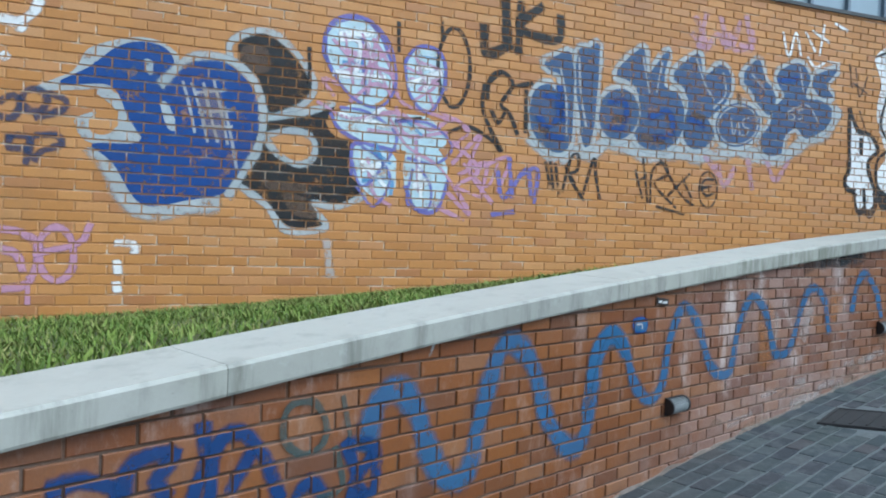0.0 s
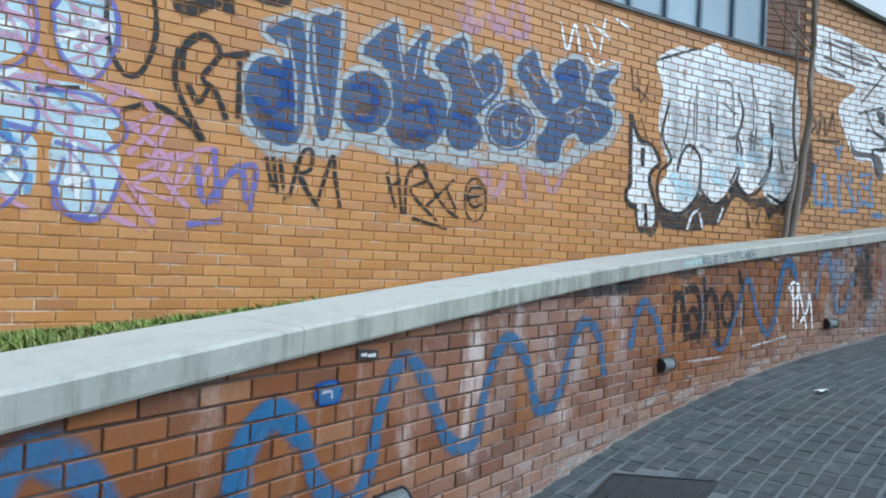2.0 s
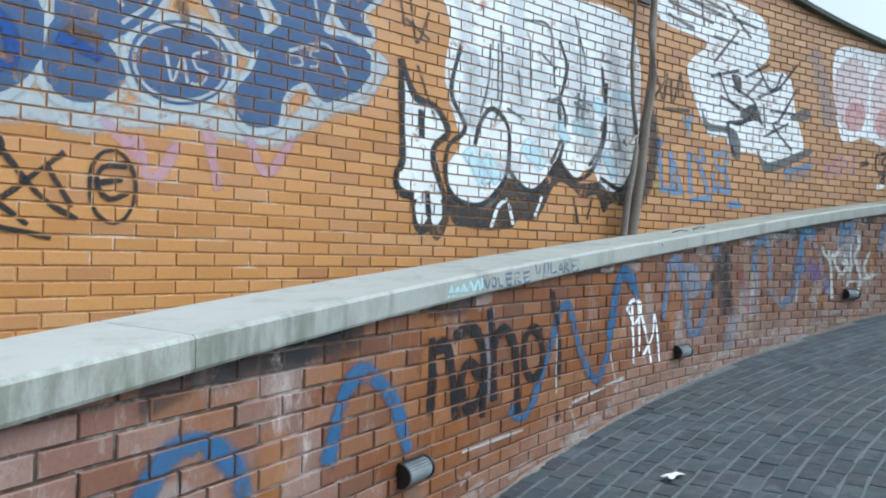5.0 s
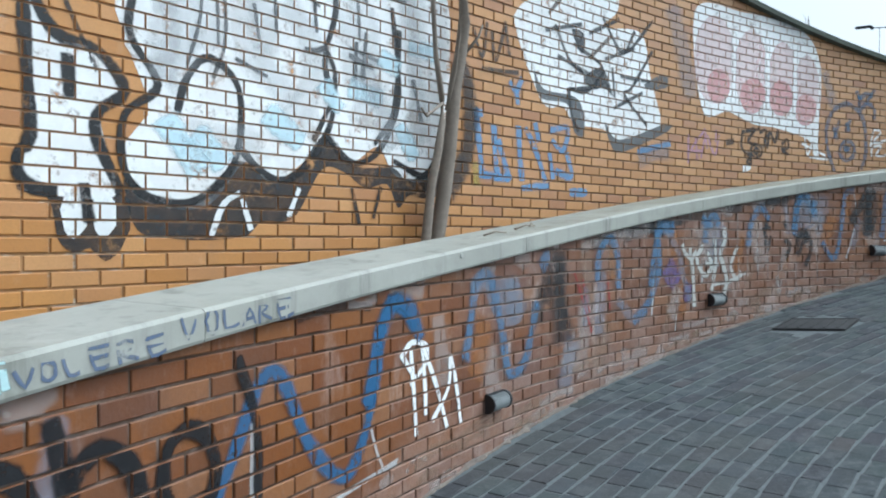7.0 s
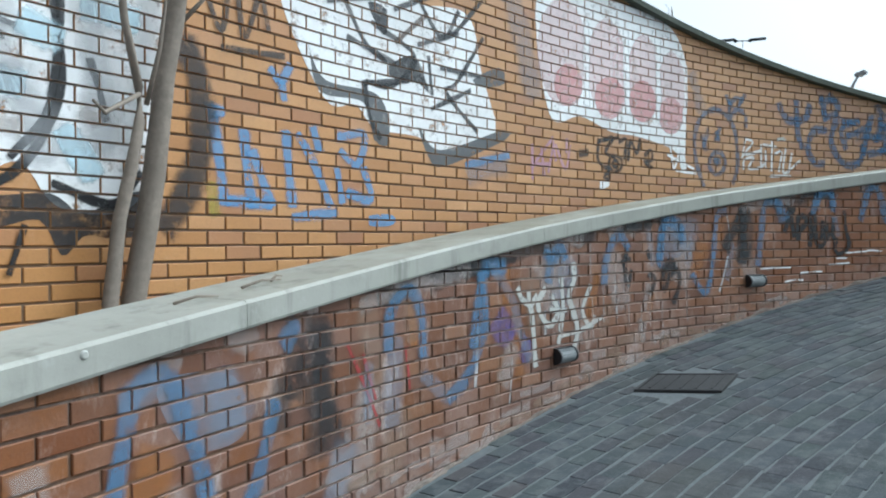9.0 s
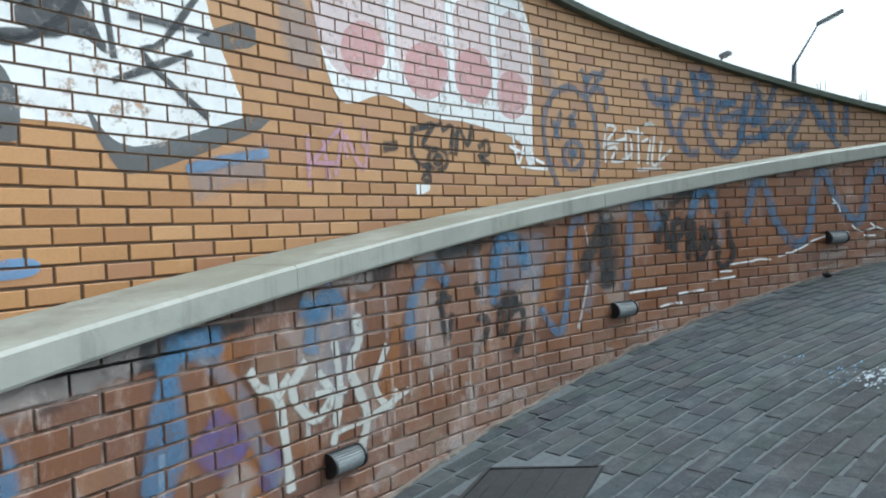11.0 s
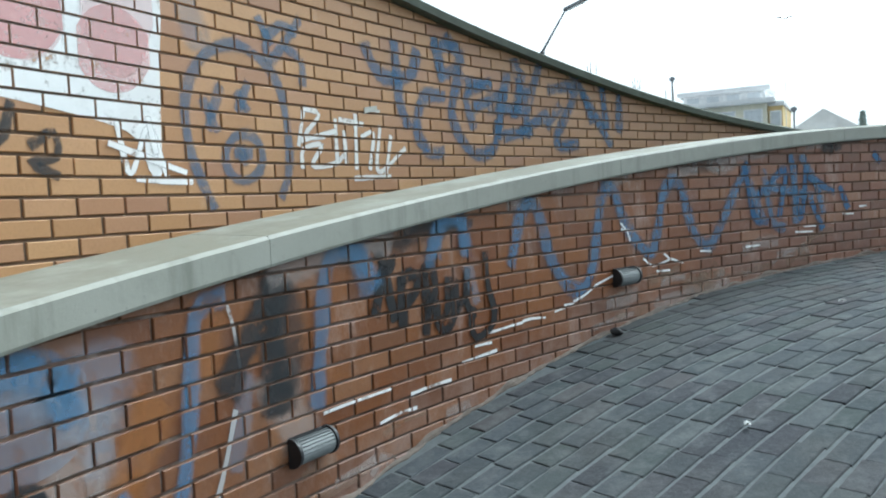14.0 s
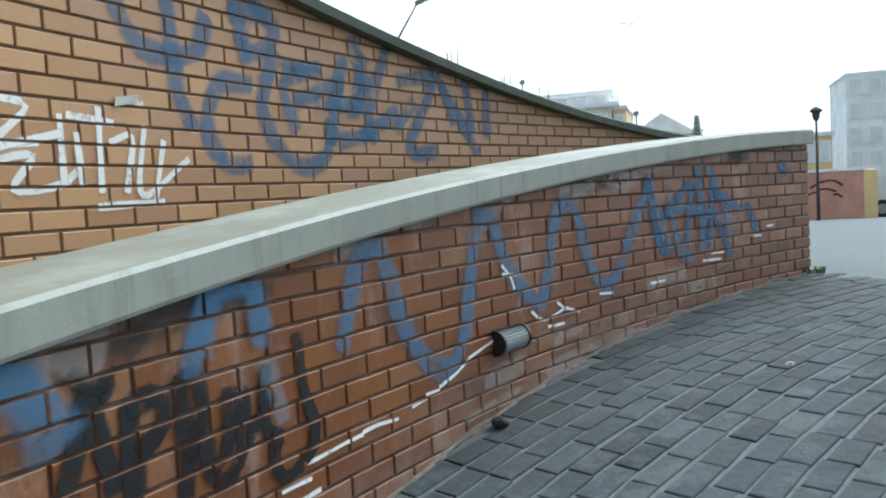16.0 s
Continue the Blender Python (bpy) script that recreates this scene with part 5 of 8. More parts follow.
spray(g, up, "outline", "soot", [(12.25, 2.997), (12.28, 2.831)], 0.018)
spray(g, up, "outline", "soot", [(12.9, 2.899), (13.13, 2.86)], 0.018)
spray(g, up, "outline", "soot", [(12.95, 3.36), (12.98, 2.951)], 0.018)
spray(g, up, "outline", "soot", [(12.37, 3.229), (12.39, 2.884)], 0.018)
spray(g, up, "outline", "soot", [(12.47, 3.181), (12.68, 3.081)], 0.018)
spray(g, up, "outline", "soot", [(13.12, 3.245), (13.36, 3.254)], 0.018)
spray(g, up, "highlight", "white", [(12, 1.841), (12.07, 1.993), (12.16, 2.048)], 0.03)
spray(g, up, "highlight", "white", [(12.23, 1.871), (12.18, 2.015)], 0.03)
spray(g, up, "highlight", "white", [(12.47, 1.942), (12.54, 2.088)], 0.03)
spray(g, up, "stroke", "black", [(12.92, 2.11), (12.98, 1.904)], 0.025)
spray(g, up, "stroke", "black", [(13.09, 1.946), (13.15, 2.124)], 0.025)
spray(g, up, "stroke", "black", [(11.46, 3.446), (12.03, 3.66)], 0.025)
spray(g, up, "outline", "soot", [(12.05, 3.289), (12.08, 2.811), (12.01, 2.59)], 0.02)
spray(g, up, "outline", "soot", [(12.29, 3.383), (12.59, 3.376), (12.66, 2.939)], 0.02)
spray(g, up, "outline", "soot", [(12.88, 3.538), (13.04, 3.16)], 0.02)
spray(g, up, "haze", "icewhite", [(11.76, 2.359), (11.93, 2.15)], 0.12)
spray(g, up, "haze", "icewhite", [(11.93, 2.313), (12.06, 2.193)], 0.12)
spray(g, up, "haze", "icewhite", [(12.34, 2.459), (12.54, 2.339)], 0.12)
spray(g, up, "haze", "chalkgrey", [(11.75, 3.022), (11.84, 2.721), (11.75, 2.549)], 0.16)
spray(g, up, "haze", "chalkgrey", [(12.18, 3.084), (12.19, 2.815), (12.48, 2.546)], 0.16)
spray(g, up, "haze", "chalkgrey", [(12.47, 3.041), (12.63, 2.819), (12.54, 2.41)], 0.16)
spray(g, up, "haze", "chalkgrey", [(12.95, 3.247), (13.07, 2.889), (12.97, 2.493)], 0.16)
spray(g, up, "haze", "chalkgrey", [(13.42, 3.306), (13.49, 2.875), (13.44, 2.424)], 0.16)
spray(g, up, "haze", "chalkgrey", [(11.92, 2.994), (12.01, 2.75)], 0.16)
spray(g, up, "haze", "chalkgrey", [(13.13, 2.705), (13.26, 2.407)], 0.16)
spray(g, up, "haze", "chalkgrey", [(11.65, 3.43), (11.75, 2.979), (11.74, 2.56)], 0.14)
spray(g, up, "haze", "chalkgrey", [(12.2, 3.53), (12.33, 2.788)], 0.14)
spray(g, up, "haze", "chalkgrey", [(12.8, 3.467), (12.94, 2.689)], 0.14)
spray(g, up, "haze", "chalkgrey", [(13.34, 3.437), (13.49, 2.451)], 0.14)
spray(g, up, "haze", "chalkgrey", [(11.87, 2.311), (12.27, 2.292)], 0.14)
spray(g, up, "haze", "chalkgrey", [(13.01, 2.869), (13.22, 2.37)], 0.14)
spray(g, up, "outline", "black", [(12.58, 2.831), (12.64, 2.831), (12.73, 2.872)], 0.03)
spray(g, up, "outline", "black", [(12.95, 2.936), (12.94, 2.716)], 0.03)
spray(g, up, "outline", "black", [(13.03, 3.001), (13, 2.739)], 0.03)
spray(g, up, "outline", "black", [(12.9, 2.857), (13.08, 2.813)], 0.03)
spray(g, up, "outline", "black", [(13.3, 3.069), (13.3, 2.919), (13.28, 2.741), (13.23, 2.535), (13.1, 2.376)], 0.03)
spray(g, up, "outline", "black", [(13.42, 2.79), (13.46, 2.668), (13.49, 2.554)], 0.03)
spray(g, up, "outline", "black", [(12.74, 2.842), (12.79, 2.744), (12.78, 2.609), (12.7, 2.458), (12.64, 2.355)], 0.03)
spray(g, up, "outline", "soot", [(13.86, 2.953), (13.95, 2.796), (13.96, 2.51), (13.87, 2.274), (13.76, 2.13)], 0.13)
spray(g, up, "haze", "rustpaint", [(12.99, 2.493), (13.14, 2.488)], 0.07)
spray(g, up, "haze", "rustpaint", [(13.39, 2.58), (13.45, 2.549)], 0.07)
spray(g, up, "haze", "rustpaint", [(12.62, 2.395), (12.67, 2.379)], 0.07)
spray(g, up, "haze", "icewhite", [(12.91, 2.677), (13.14, 2.645)], 0.1)
spray(g, up, "haze", "icewhite", [(12.71, 2.662), (12.82, 2.55)], 0.1)
spray(g, up, "haze", "icewhite", [(13.31, 2.495), (13.43, 2.328)], 0.1)
spray(g, up, "haze", "icewhite", [(13.15, 2.886), (13.29, 2.841)], 0.1)
spray(g, up, "haze", "icewhite", [(13.4, 2.992), (13.63, 2.988)], 0.1)

g = graffiti("faint thin black scribbles on brick beside the window")
spray(g, up, "stroke", "soot", [(11.1, 3.329), (11.15, 3.09)], 0.02)
spray(g, up, "stroke", "soot", [(11.19, 3.297), (11.26, 3.009), (11.36, 3.226)], 0.02)
spray(g, up, "stroke", "soot", [(11.16, 3.142), (11.37, 3.05)], 0.02)
spray(g, up, "stroke", "soot", [(11.27, 2.86), (11.44, 2.527)], 0.02)

g = graffiti("white angular throw-up letters with grey shading")
filled(g, up, "fill", "white", [(13.96, 4.261), (14.89, 4.161), (15.59, 4.053), (15.71, 3.71), (15.52, 3.522), (16.02, 3.551), (16.16, 3.2), (16.29, 2.769), (15.71, 2.591), (15.55, 2.696), (15.15, 2.713), (15, 2.826), (14.75, 2.833), (14.43, 3.38), (14.71, 3.665), (13.99, 3.763)])
filled(g, up, "shadow", "greypaint", [(15.53, 2.78), (15.73, 2.637), (16.4, 2.831), (16.42, 2.766), (15.77, 2.536), (15.62, 2.59)])
filled(g, up, "shadow", "greypaint", [(14.65, 3.084), (14.76, 2.93), (15.19, 2.901), (15.27, 2.639), (15.14, 2.646), (15.06, 2.846), (14.72, 2.863)])
filled(g, up, "fill", "greypaint", [(16.07, 3.129), (16.36, 3.257), (16.4, 3.151), (16.18, 3.1)])
filled(g, up, "fill", "soot", [(15.25, 3.071), (15.5, 3.189), (15.63, 2.986), (15.53, 3.033), (15.37, 3.011)])
filled(g, up, "fill", "soot", [(15.1, 3.426), (15.25, 3.418), (15.24, 3.262), (15.16, 3.324)])
spray(g, up, "outline", "soot", [(14.9, 3.421), (15.07, 3.194), (15.25, 3.11)], 0.03)
spray(g, up, "outline", "soot", [(15.13, 3.318), (15.5, 3.189), (15.31, 2.983), (15.08, 2.97)], 0.03)
spray(g, up, "outline", "soot", [(15.5, 3.587), (15.76, 3.354), (15.93, 3.551)], 0.03)
spray(g, up, "outline", "soot", [(15.63, 3.209), (15.66, 2.978)], 0.03)
spray(g, up, "outline", "soot", [(16.18, 3.425), (15.9, 3.084), (15.8, 3.007), (16.11, 2.789)], 0.03)
spray(g, up, "outline", "soot", [(15.76, 3.354), (15.9, 3.419), (16.18, 3.684)], 0.03)
spray(g, up, "outline", "soot", [(15.07, 2.968), (15.1, 2.782), (15.19, 2.659)], 0.03)
spray(g, up, "outline", "brownpaint", [(14.11, 4.112), (14.99, 4.022)], 0.03)
spray(g, up, "outline", "brownpaint", [(14.12, 3.934), (14.8, 3.865)], 0.03)
spray(g, up, "outline", "brownpaint", [(14.99, 4.084), (15.4, 3.829)], 0.03)
spray(g, up, "outline", "brownpaint", [(15.2, 3.864), (14.82, 3.494)], 0.03)
spray(g, up, "outline", "brownpaint", [(15.62, 3.47), (15.33, 3.241)], 0.03)
spray(g, up, "outline", "brownpaint", [(14.2, 4.219), (14.27, 3.839)], 0.03)
spray(g, up, "outline", "brownpaint", [(14.59, 4.14), (14.66, 3.811)], 0.03)
spray(g, up, "stroke", "soot", [(13.99, 3.223), (14.08, 3.049), (14.13, 3.286)], 0.03)
spray(g, up, "stroke", "soot", [(14.18, 3.231), (14.22, 3.043), (14.32, 3.295)], 0.03)
spray(g, up, "stroke", "soot", [(14.08, 2.968), (14.47, 3.001)], 0.03)
spray(g, up, "stroke", "soot", [(14.32, 3.329), (14.37, 3.103)], 0.03)
spray(g, up, "outline", "soot", [(14.3, 4.148), (14.69, 4.127)], 0.03)
spray(g, up, "outline", "soot", [(14.4, 4.015), (14.99, 3.959)], 0.03)
spray(g, up, "outline", "soot", [(14.12, 3.815), (14.51, 3.758)], 0.03)
spray(g, up, "outline", "soot", [(15.09, 3.975), (15.5, 3.941)], 0.03)
spray(g, up, "outline", "soot", [(14.81, 3.741), (15.2, 3.737)], 0.03)
spray(g, up, "outline", "soot", [(14.78, 3.363), (15.22, 3.484)], 0.03)
spray(g, up, "outline", "soot", [(14.93, 3.195), (15.33, 3.113)], 0.03)
spray(g, up, "outline", "soot", [(15.53, 3.264), (15.92, 3.407)], 0.03)
spray(g, up, "outline", "soot", [(15.04, 2.956), (15.44, 3.028)], 0.03)
spray(g, up, "outline", "soot", [(15.65, 2.886), (16.04, 3.055)], 0.03)
spray(g, up, "outline", "soot", [(15.32, 3.433), (15.71, 3.612)], 0.03)
spray(g, up, "outline", "soot", [(15.74, 3.156), (16.14, 3.164)], 0.03)

g = graffiti("sky blue paint filling single bricks as letters")
spray(g, up, "stroke", "skyblue", [(14.02, 2.69), (14.06, 2.461), (14.09, 2.242)], 0.06)
spray(g, up, "stroke", "skyblue", [(14.02, 2.673), (14.09, 2.67)], 0.06)
spray(g, up, "stroke", "skyblue", [(14.21, 2.595), (14.23, 2.385), (14.26, 2.234)], 0.06)
spray(g, up, "stroke", "skyblue", [(14.26, 2.503), (14.38, 2.239)], 0.06)
spray(g, up, "stroke", "skyblue", [(14.11, 2.258), (14.38, 2.245)], 0.055)
spray(g, up, "stroke", "skyblue", [(14.48, 2.618), (14.5, 2.404), (14.52, 2.245)], 0.06)
spray(g, up, "stroke", "skyblue", [(14.56, 2.617), (14.69, 2.45), (14.79, 2.256)], 0.055)
spray(g, up, "stroke", "skyblue", [(14.67, 2.661), (14.71, 2.543)], 0.06)
spray(g, up, "stroke", "skyblue", [(14.52, 2.187), (14.84, 2.218)], 0.05)
spray(g, up, "stroke", "skyblue", [(14.85, 2.63), (15.06, 2.666), (15, 2.49), (14.87, 2.558)], 0.05)
spray(g, up, "stroke", "skyblue", [(15.05, 2.476), (15.11, 2.304), (14.92, 2.33)], 0.055)
spray(g, up, "stroke", "skyblue", [(14.38, 2.925), (14.45, 2.873), (14.51, 2.963)], 0.05)
spray(g, up, "stroke", "skyblue", [(14.45, 2.873), (14.47, 2.781)], 0.05)
spray(g, up, "stroke", "skyblue", [(14.84, 2.461), (14.88, 2.277)], 0.05)
filled(g, up, "fill", "skyblue", [(15.09, 2.208), (15.29, 2.216), (15.29, 2.157), (15.09, 2.151)])
spray(g, up, "stroke", "yellowmark", [(14.01, 2.332), (14.03, 2.188)], 0.06)
spray(g, up, "stroke", "skyblue", [(15.99, 2.56), (16.45, 2.66)], 0.05)
spray(g, up, "stroke", "hazeblue", [(16.02, 2.513), (16.41, 2.605)], 0.14)

g = graffiti("white throw-up with pink bubble letters on brick")
filled(g, up, "fill", "white", [(16.81, 3.9), (16.93, 3.008), (17.33, 3.025), (17.74, 2.939), (18.08, 2.931), (18.59, 2.846), (18.68, 2.687), (18.75, 2.719), (18.76, 3.159), (18.77, 3.599), (18.58, 3.901), (18.15, 3.995), (17.56, 3.996)])
filled(g, up, "fill", "faintrose", [(17.41, 3.531), (17.38, 3.318), (17.26, 3.154), (17.11, 3.083), (16.95, 3.121), (16.84, 3.254), (16.79, 3.447), (16.83, 3.651), (16.94, 3.815), (17.09, 3.894), (17.25, 3.865), (17.37, 3.733)])
filled(g, up, "fill", "faintrose", [(17.93, 3.485), (17.9, 3.282), (17.8, 3.127), (17.68, 3.063), (17.55, 3.103), (17.45, 3.235), (17.41, 3.424), (17.44, 3.621), (17.54, 3.775), (17.66, 3.846), (17.79, 3.812), (17.89, 3.68)])
filled(g, up, "fill", "faintrose", [(18.4, 3.452), (18.37, 3.261), (18.29, 3.115), (18.18, 3.056), (18.06, 3.096), (17.97, 3.223), (17.94, 3.403), (17.97, 3.59), (18.05, 3.734), (18.16, 3.799), (18.28, 3.764), (18.37, 3.637)])
filled(g, up, "fill", "faintrose", [(18.74, 3.399), (18.72, 3.228), (18.66, 3.098), (18.56, 3.046), (18.47, 3.084), (18.4, 3.2), (18.37, 3.363), (18.39, 3.531), (18.46, 3.66), (18.55, 3.716), (18.64, 3.681), (18.72, 3.566)])
spray(g, up, "highlight", "white", [(17.4, 3.769), (17.4, 3.129)], 0.07)
spray(g, up, "highlight", "white", [(17.92, 3.789), (17.94, 3.125)], 0.07)
spray(g, up, "highlight", "white", [(18.36, 3.79), (18.37, 3.106)], 0.07)
filled(g, up, "fill", "rosepaint", [(17.34, 3.272), (17.32, 3.186), (17.26, 3.118), (17.17, 3.086), (17.08, 3.099), (17.02, 3.15), (16.99, 3.228), (17.01, 3.311), (17.08, 3.379), (17.16, 3.413), (17.25, 3.403), (17.32, 3.351)])
filled(g, up, "fill", "rosepaint", [(17.9, 3.235), (17.87, 3.145), (17.8, 3.074), (17.7, 3.042), (17.6, 3.055), (17.53, 3.11), (17.5, 3.191), (17.52, 3.279), (17.6, 3.35), (17.69, 3.385), (17.79, 3.374), (17.87, 3.319)])
filled(g, up, "fill", "rosepaint", [(18.33, 3.254), (18.31, 3.161), (18.24, 3.089), (18.14, 3.057), (18.05, 3.072), (17.98, 3.13), (17.96, 3.216), (17.98, 3.306), (18.05, 3.378), (18.14, 3.413), (18.23, 3.4), (18.3, 3.342)])
filled(g, up, "fill", "rosepaint", [(18.71, 3.165), (18.69, 3.082), (18.63, 3.017), (18.54, 2.988), (18.45, 3.003), (18.39, 3.057), (18.36, 3.135), (18.39, 3.217), (18.45, 3.282), (18.53, 3.312), (18.62, 3.299), (18.69, 3.245)])
spray(g, up, "stroke", "hazeblue", [(16.47, 3.831), (16.62, 3.499), (16.74, 3.126)], 0.2)
spray(g, up, "stroke", "hazeblue", [(18.84, 3.552), (18.98, 3.233)], 0.12)

g = graffiti("smudged black tag and a spot of white paint on brick")
spray(g, up, "stroke", "soot", [(17.55, 2.869), (17.54, 2.71), (17.62, 2.648)], 0.03)
spray(g, up, "stroke", "soot", [(17.62, 2.87), (17.74, 2.895), (17.64, 2.77), (17.76, 2.745)], 0.034)
spray(g, up, "stroke", "soot", [(17.82, 2.867), (17.92, 2.895), (17.89, 2.73)], 0.034)
spray(g, up, "stroke", "soot", [(17.94, 2.722), (17.98, 2.889), (18.06, 2.79), (18.11, 2.915)], 0.034)
spray(g, up, "stroke", "soot", [(18.17, 2.78), (18.26, 2.828), (18.27, 2.746), (18.17, 2.725), (18.27, 2.679)], 0.034)
spray(g, up, "stroke", "soot", [(17.59, 2.647), (17.69, 2.64), (17.62, 2.567), (17.69, 2.553), (17.68, 2.615)], 0.034)
spray(g, up, "stroke", "soot", [(17.3, 2.735), (17.41, 2.754)], 0.05)
spray(g, up, "stroke", "soot", [(17.56, 2.856), (17.82, 2.901)], 0.03)
spray(g, up, "stroke", "soot", [(17.86, 2.689), (17.84, 2.65), (17.79, 2.625), (17.74, 2.624), (17.7, 2.646), (17.68, 2.683), (17.7, 2.721), (17.75, 2.746), (17.8, 2.748), (17.85, 2.727)], 0.028, closed=True)
spray(g, up, "stroke", "soot", [(17.81, 2.687), (17.8, 2.671), (17.78, 2.66), (17.76, 2.66), (17.74, 2.669), (17.73, 2.685), (17.74, 2.701), (17.76, 2.711), (17.78, 2.712), (17.8, 2.703)], 0.028, closed=True)
filled(g, up, "fill", "white", [(17.54, 2.529), (17.68, 2.542), (17.66, 2.491), (17.56, 2.473)])
spray(g, up, "stroke", "white", [(18.53, 2.881), (18.58, 2.692), (18.68, 2.87), (18.76, 2.678)], 0.025)
spray(g, up, "stroke", "white", [(18.49, 2.803), (18.86, 2.7)], 0.025)
spray(g, up, "stroke", "white", [(18.61, 2.673), (18.89, 2.661)], 0.025)
spray(g, up, "stroke", "white", [(18.68, 2.909), (18.71, 2.774)], 0.025)
spray(g, up, "stroke", "palepink", [(16.72, 2.76), (16.72, 2.506)], 0.028)
spray(g, up, "stroke", "palepink", [(16.83, 2.739), (16.86, 2.538)], 0.028)
spray(g, up, "stroke", "palepink", [(16.73, 2.619), (16.91, 2.627)], 0.028)
spray(g, up, "stroke", "palepink", [(16.96, 2.837), (17, 2.661)], 0.028)
spray(g, up, "stroke", "palepink", [(17.14, 2.836), (17.13, 2.729)], 0.028)
spray(g, up, "stroke", "palepink", [(16.71, 2.59), (16.96, 2.807), (16.91, 2.569)], 0.028)
spray(g, up, "stroke", "palepink", [(17, 2.781), (17.12, 2.606), (17.18, 2.793)], 0.028)

g = graffiti("blue sprayed face with crossed eyes on brick")
spray(g, up, "stroke", "oldblue", [(19.01, 2.551), (18.95, 2.656), (18.89, 2.801), (18.88, 2.996), (18.97, 3.165), (19.14, 3.258), (19.3, 3.24), (19.45, 3.115), (19.5, 2.883), (19.49, 2.709), (19.43, 2.591)], 0.05)
spray(g, up, "stroke", "oldblue", [(19.32, 2.772), (19.3, 2.718), (19.25, 2.68), (19.19, 2.667), (19.14, 2.681), (19.1, 2.719), (19.09, 2.768), (19.11, 2.819), (19.15, 2.858), (19.21, 2.874), (19.27, 2.863), (19.31, 2.825)], 0.045, closed=True)
spray(g, up, "stroke", "oldblue", [(18.98, 3.006), (19.05, 2.881)], 0.048)
spray(g, up, "stroke", "oldblue", [(19.08, 3.072), (19, 2.888)], 0.048)
spray(g, up, "stroke", "oldblue", [(19.18, 3.055), (19.24, 2.982)], 0.048)
spray(g, up, "stroke", "oldblue", [(19.25, 3.103), (19.18, 2.977)], 0.048)
spray(g, up, "stroke", "oldblue", [(19.15, 2.789), (19.25, 2.791)], 0.048)
spray(g, up, "stroke", "oldblue", [(19.19, 2.82), (19.2, 2.74)], 0.048)
spray(g, up, "stroke", "oldblue", [(19.38, 3.355), (19.41, 3.226), (19.62, 3.445)], 0.048)
spray(g, up, "stroke", "oldblue", [(19.52, 3.296), (19.62, 3.245), (19.62, 3.135)], 0.048)
spray(g, up, "stroke", "oldblue", [(19.39, 3.337), (19.5, 3.4), (19.59, 3.372)], 0.048)
spray(g, up, "stroke", "oldblue", [(19.34, 3.41), (19.41, 3.299)], 0.048)

g = graffiti("white scrawled tag on brick")
spray(g, up, "stroke", "chalkwhite", [(19.62, 3.022), (19.57, 2.837)], 0.026)
spray(g, up, "stroke", "chalkwhite", [(19.62, 3.022), (19.73, 2.996), (19.62, 2.888), (19.76, 2.889)], 0.026)
spray(g, up, "stroke", "chalkwhite", [(19.59, 2.73), (19.6, 2.82), (19.74, 2.846), (19.66, 2.741), (19.83, 2.754), (19.9, 2.798)], 0.026)
spray(g, up, "stroke", "chalkwhite", [(19.85, 2.981), (19.85, 2.754)], 0.026)
spray(g, up, "stroke", "chalkwhite", [(19.88, 2.983), (20.07, 2.966)], 0.026)
spray(g, up, "stroke", "chalkwhite", [(20.01, 3.015), (20, 2.73)], 0.026)
spray(g, up, "stroke", "chalkwhite", [(20.05, 2.9), (20.15, 2.922), (20.11, 2.729)], 0.026)
spray(g, up, "stroke", "chalkwhite", [(20.21, 2.963), (20.18, 2.716), (20.42, 2.848)], 0.026)
spray(g, up, "stroke", "chalkwhite", [(20.3, 2.915), (20.24, 2.689)], 0.026)
spray(g, up, "stroke", "chalkwhite", [(20.14, 3.049), (20.21, 3.042)], 0.026)
spray(g, up, "stroke", "chalkwhite", [(19.98, 2.68), (20.28, 2.689)], 0.026)
spray(g, up, "stroke", "chalkwhite", [(19.59, 2.864), (19.85, 2.921)], 0.026)
spray(g, up, "stroke", "chalkwhite", [(19.91, 2.924), (19.92, 2.759)], 0.026)

g = graffiti("tall blue scrawled letters on brick")
spray(g, up, "stroke", "dullblue", [(20.12, 3.399), (20.16, 3.317), (20.27, 3.24), (20.5, 3.271), (20.57, 3.418)], 0.078)
spray(g, up, "stroke", "dullblue", [(20.37, 3.447), (20.39, 3.133), (20.46, 2.976)], 0.078)
spray(g, up, "stroke", "dullblue", [(20.81, 3.174), (20.62, 3.156), (20.54, 2.969), (20.64, 2.835), (20.78, 2.836)], 0.078)
spray(g, up, "stroke", "dullblue", [(20.74, 3.517), (20.82, 3.315), (20.99, 3.416), (20.85, 3.539)], 0.078)
spray(g, up, "stroke", "dullblue", [(20.98, 3.34), (20.88, 3.059), (21.07, 2.839), (21.29, 2.868), (21.35, 3.033)], 0.078)
spray(g, up, "stroke", "dullblue", [(21.1, 3.125), (21.45, 3.234)], 0.078)
spray(g, up, "stroke", "dullblue", [(21.47, 3.374), (21.34, 2.951)], 0.078)
spray(g, up, "stroke", "dullblue", [(21.84, 3.478), (21.66, 3.107), (21.7, 2.961)], 0.078)
spray(g, up, "stroke", "dullblue", [(21.92, 3.299), (22.23, 3.299), (21.99, 2.931), (22.25, 2.91)], 0.078)
spray(g, up, "stroke", "dullblue", [(22.19, 3.457), (22.65, 2.913)], 0.078)
spray(g, up, "stroke", "dullblue", [(22.56, 3.359), (22.6, 3.045)], 0.078)
spray(g, up, "stroke", "dullblue", [(21.04, 3.272), (21.28, 3.272)], 0.078)
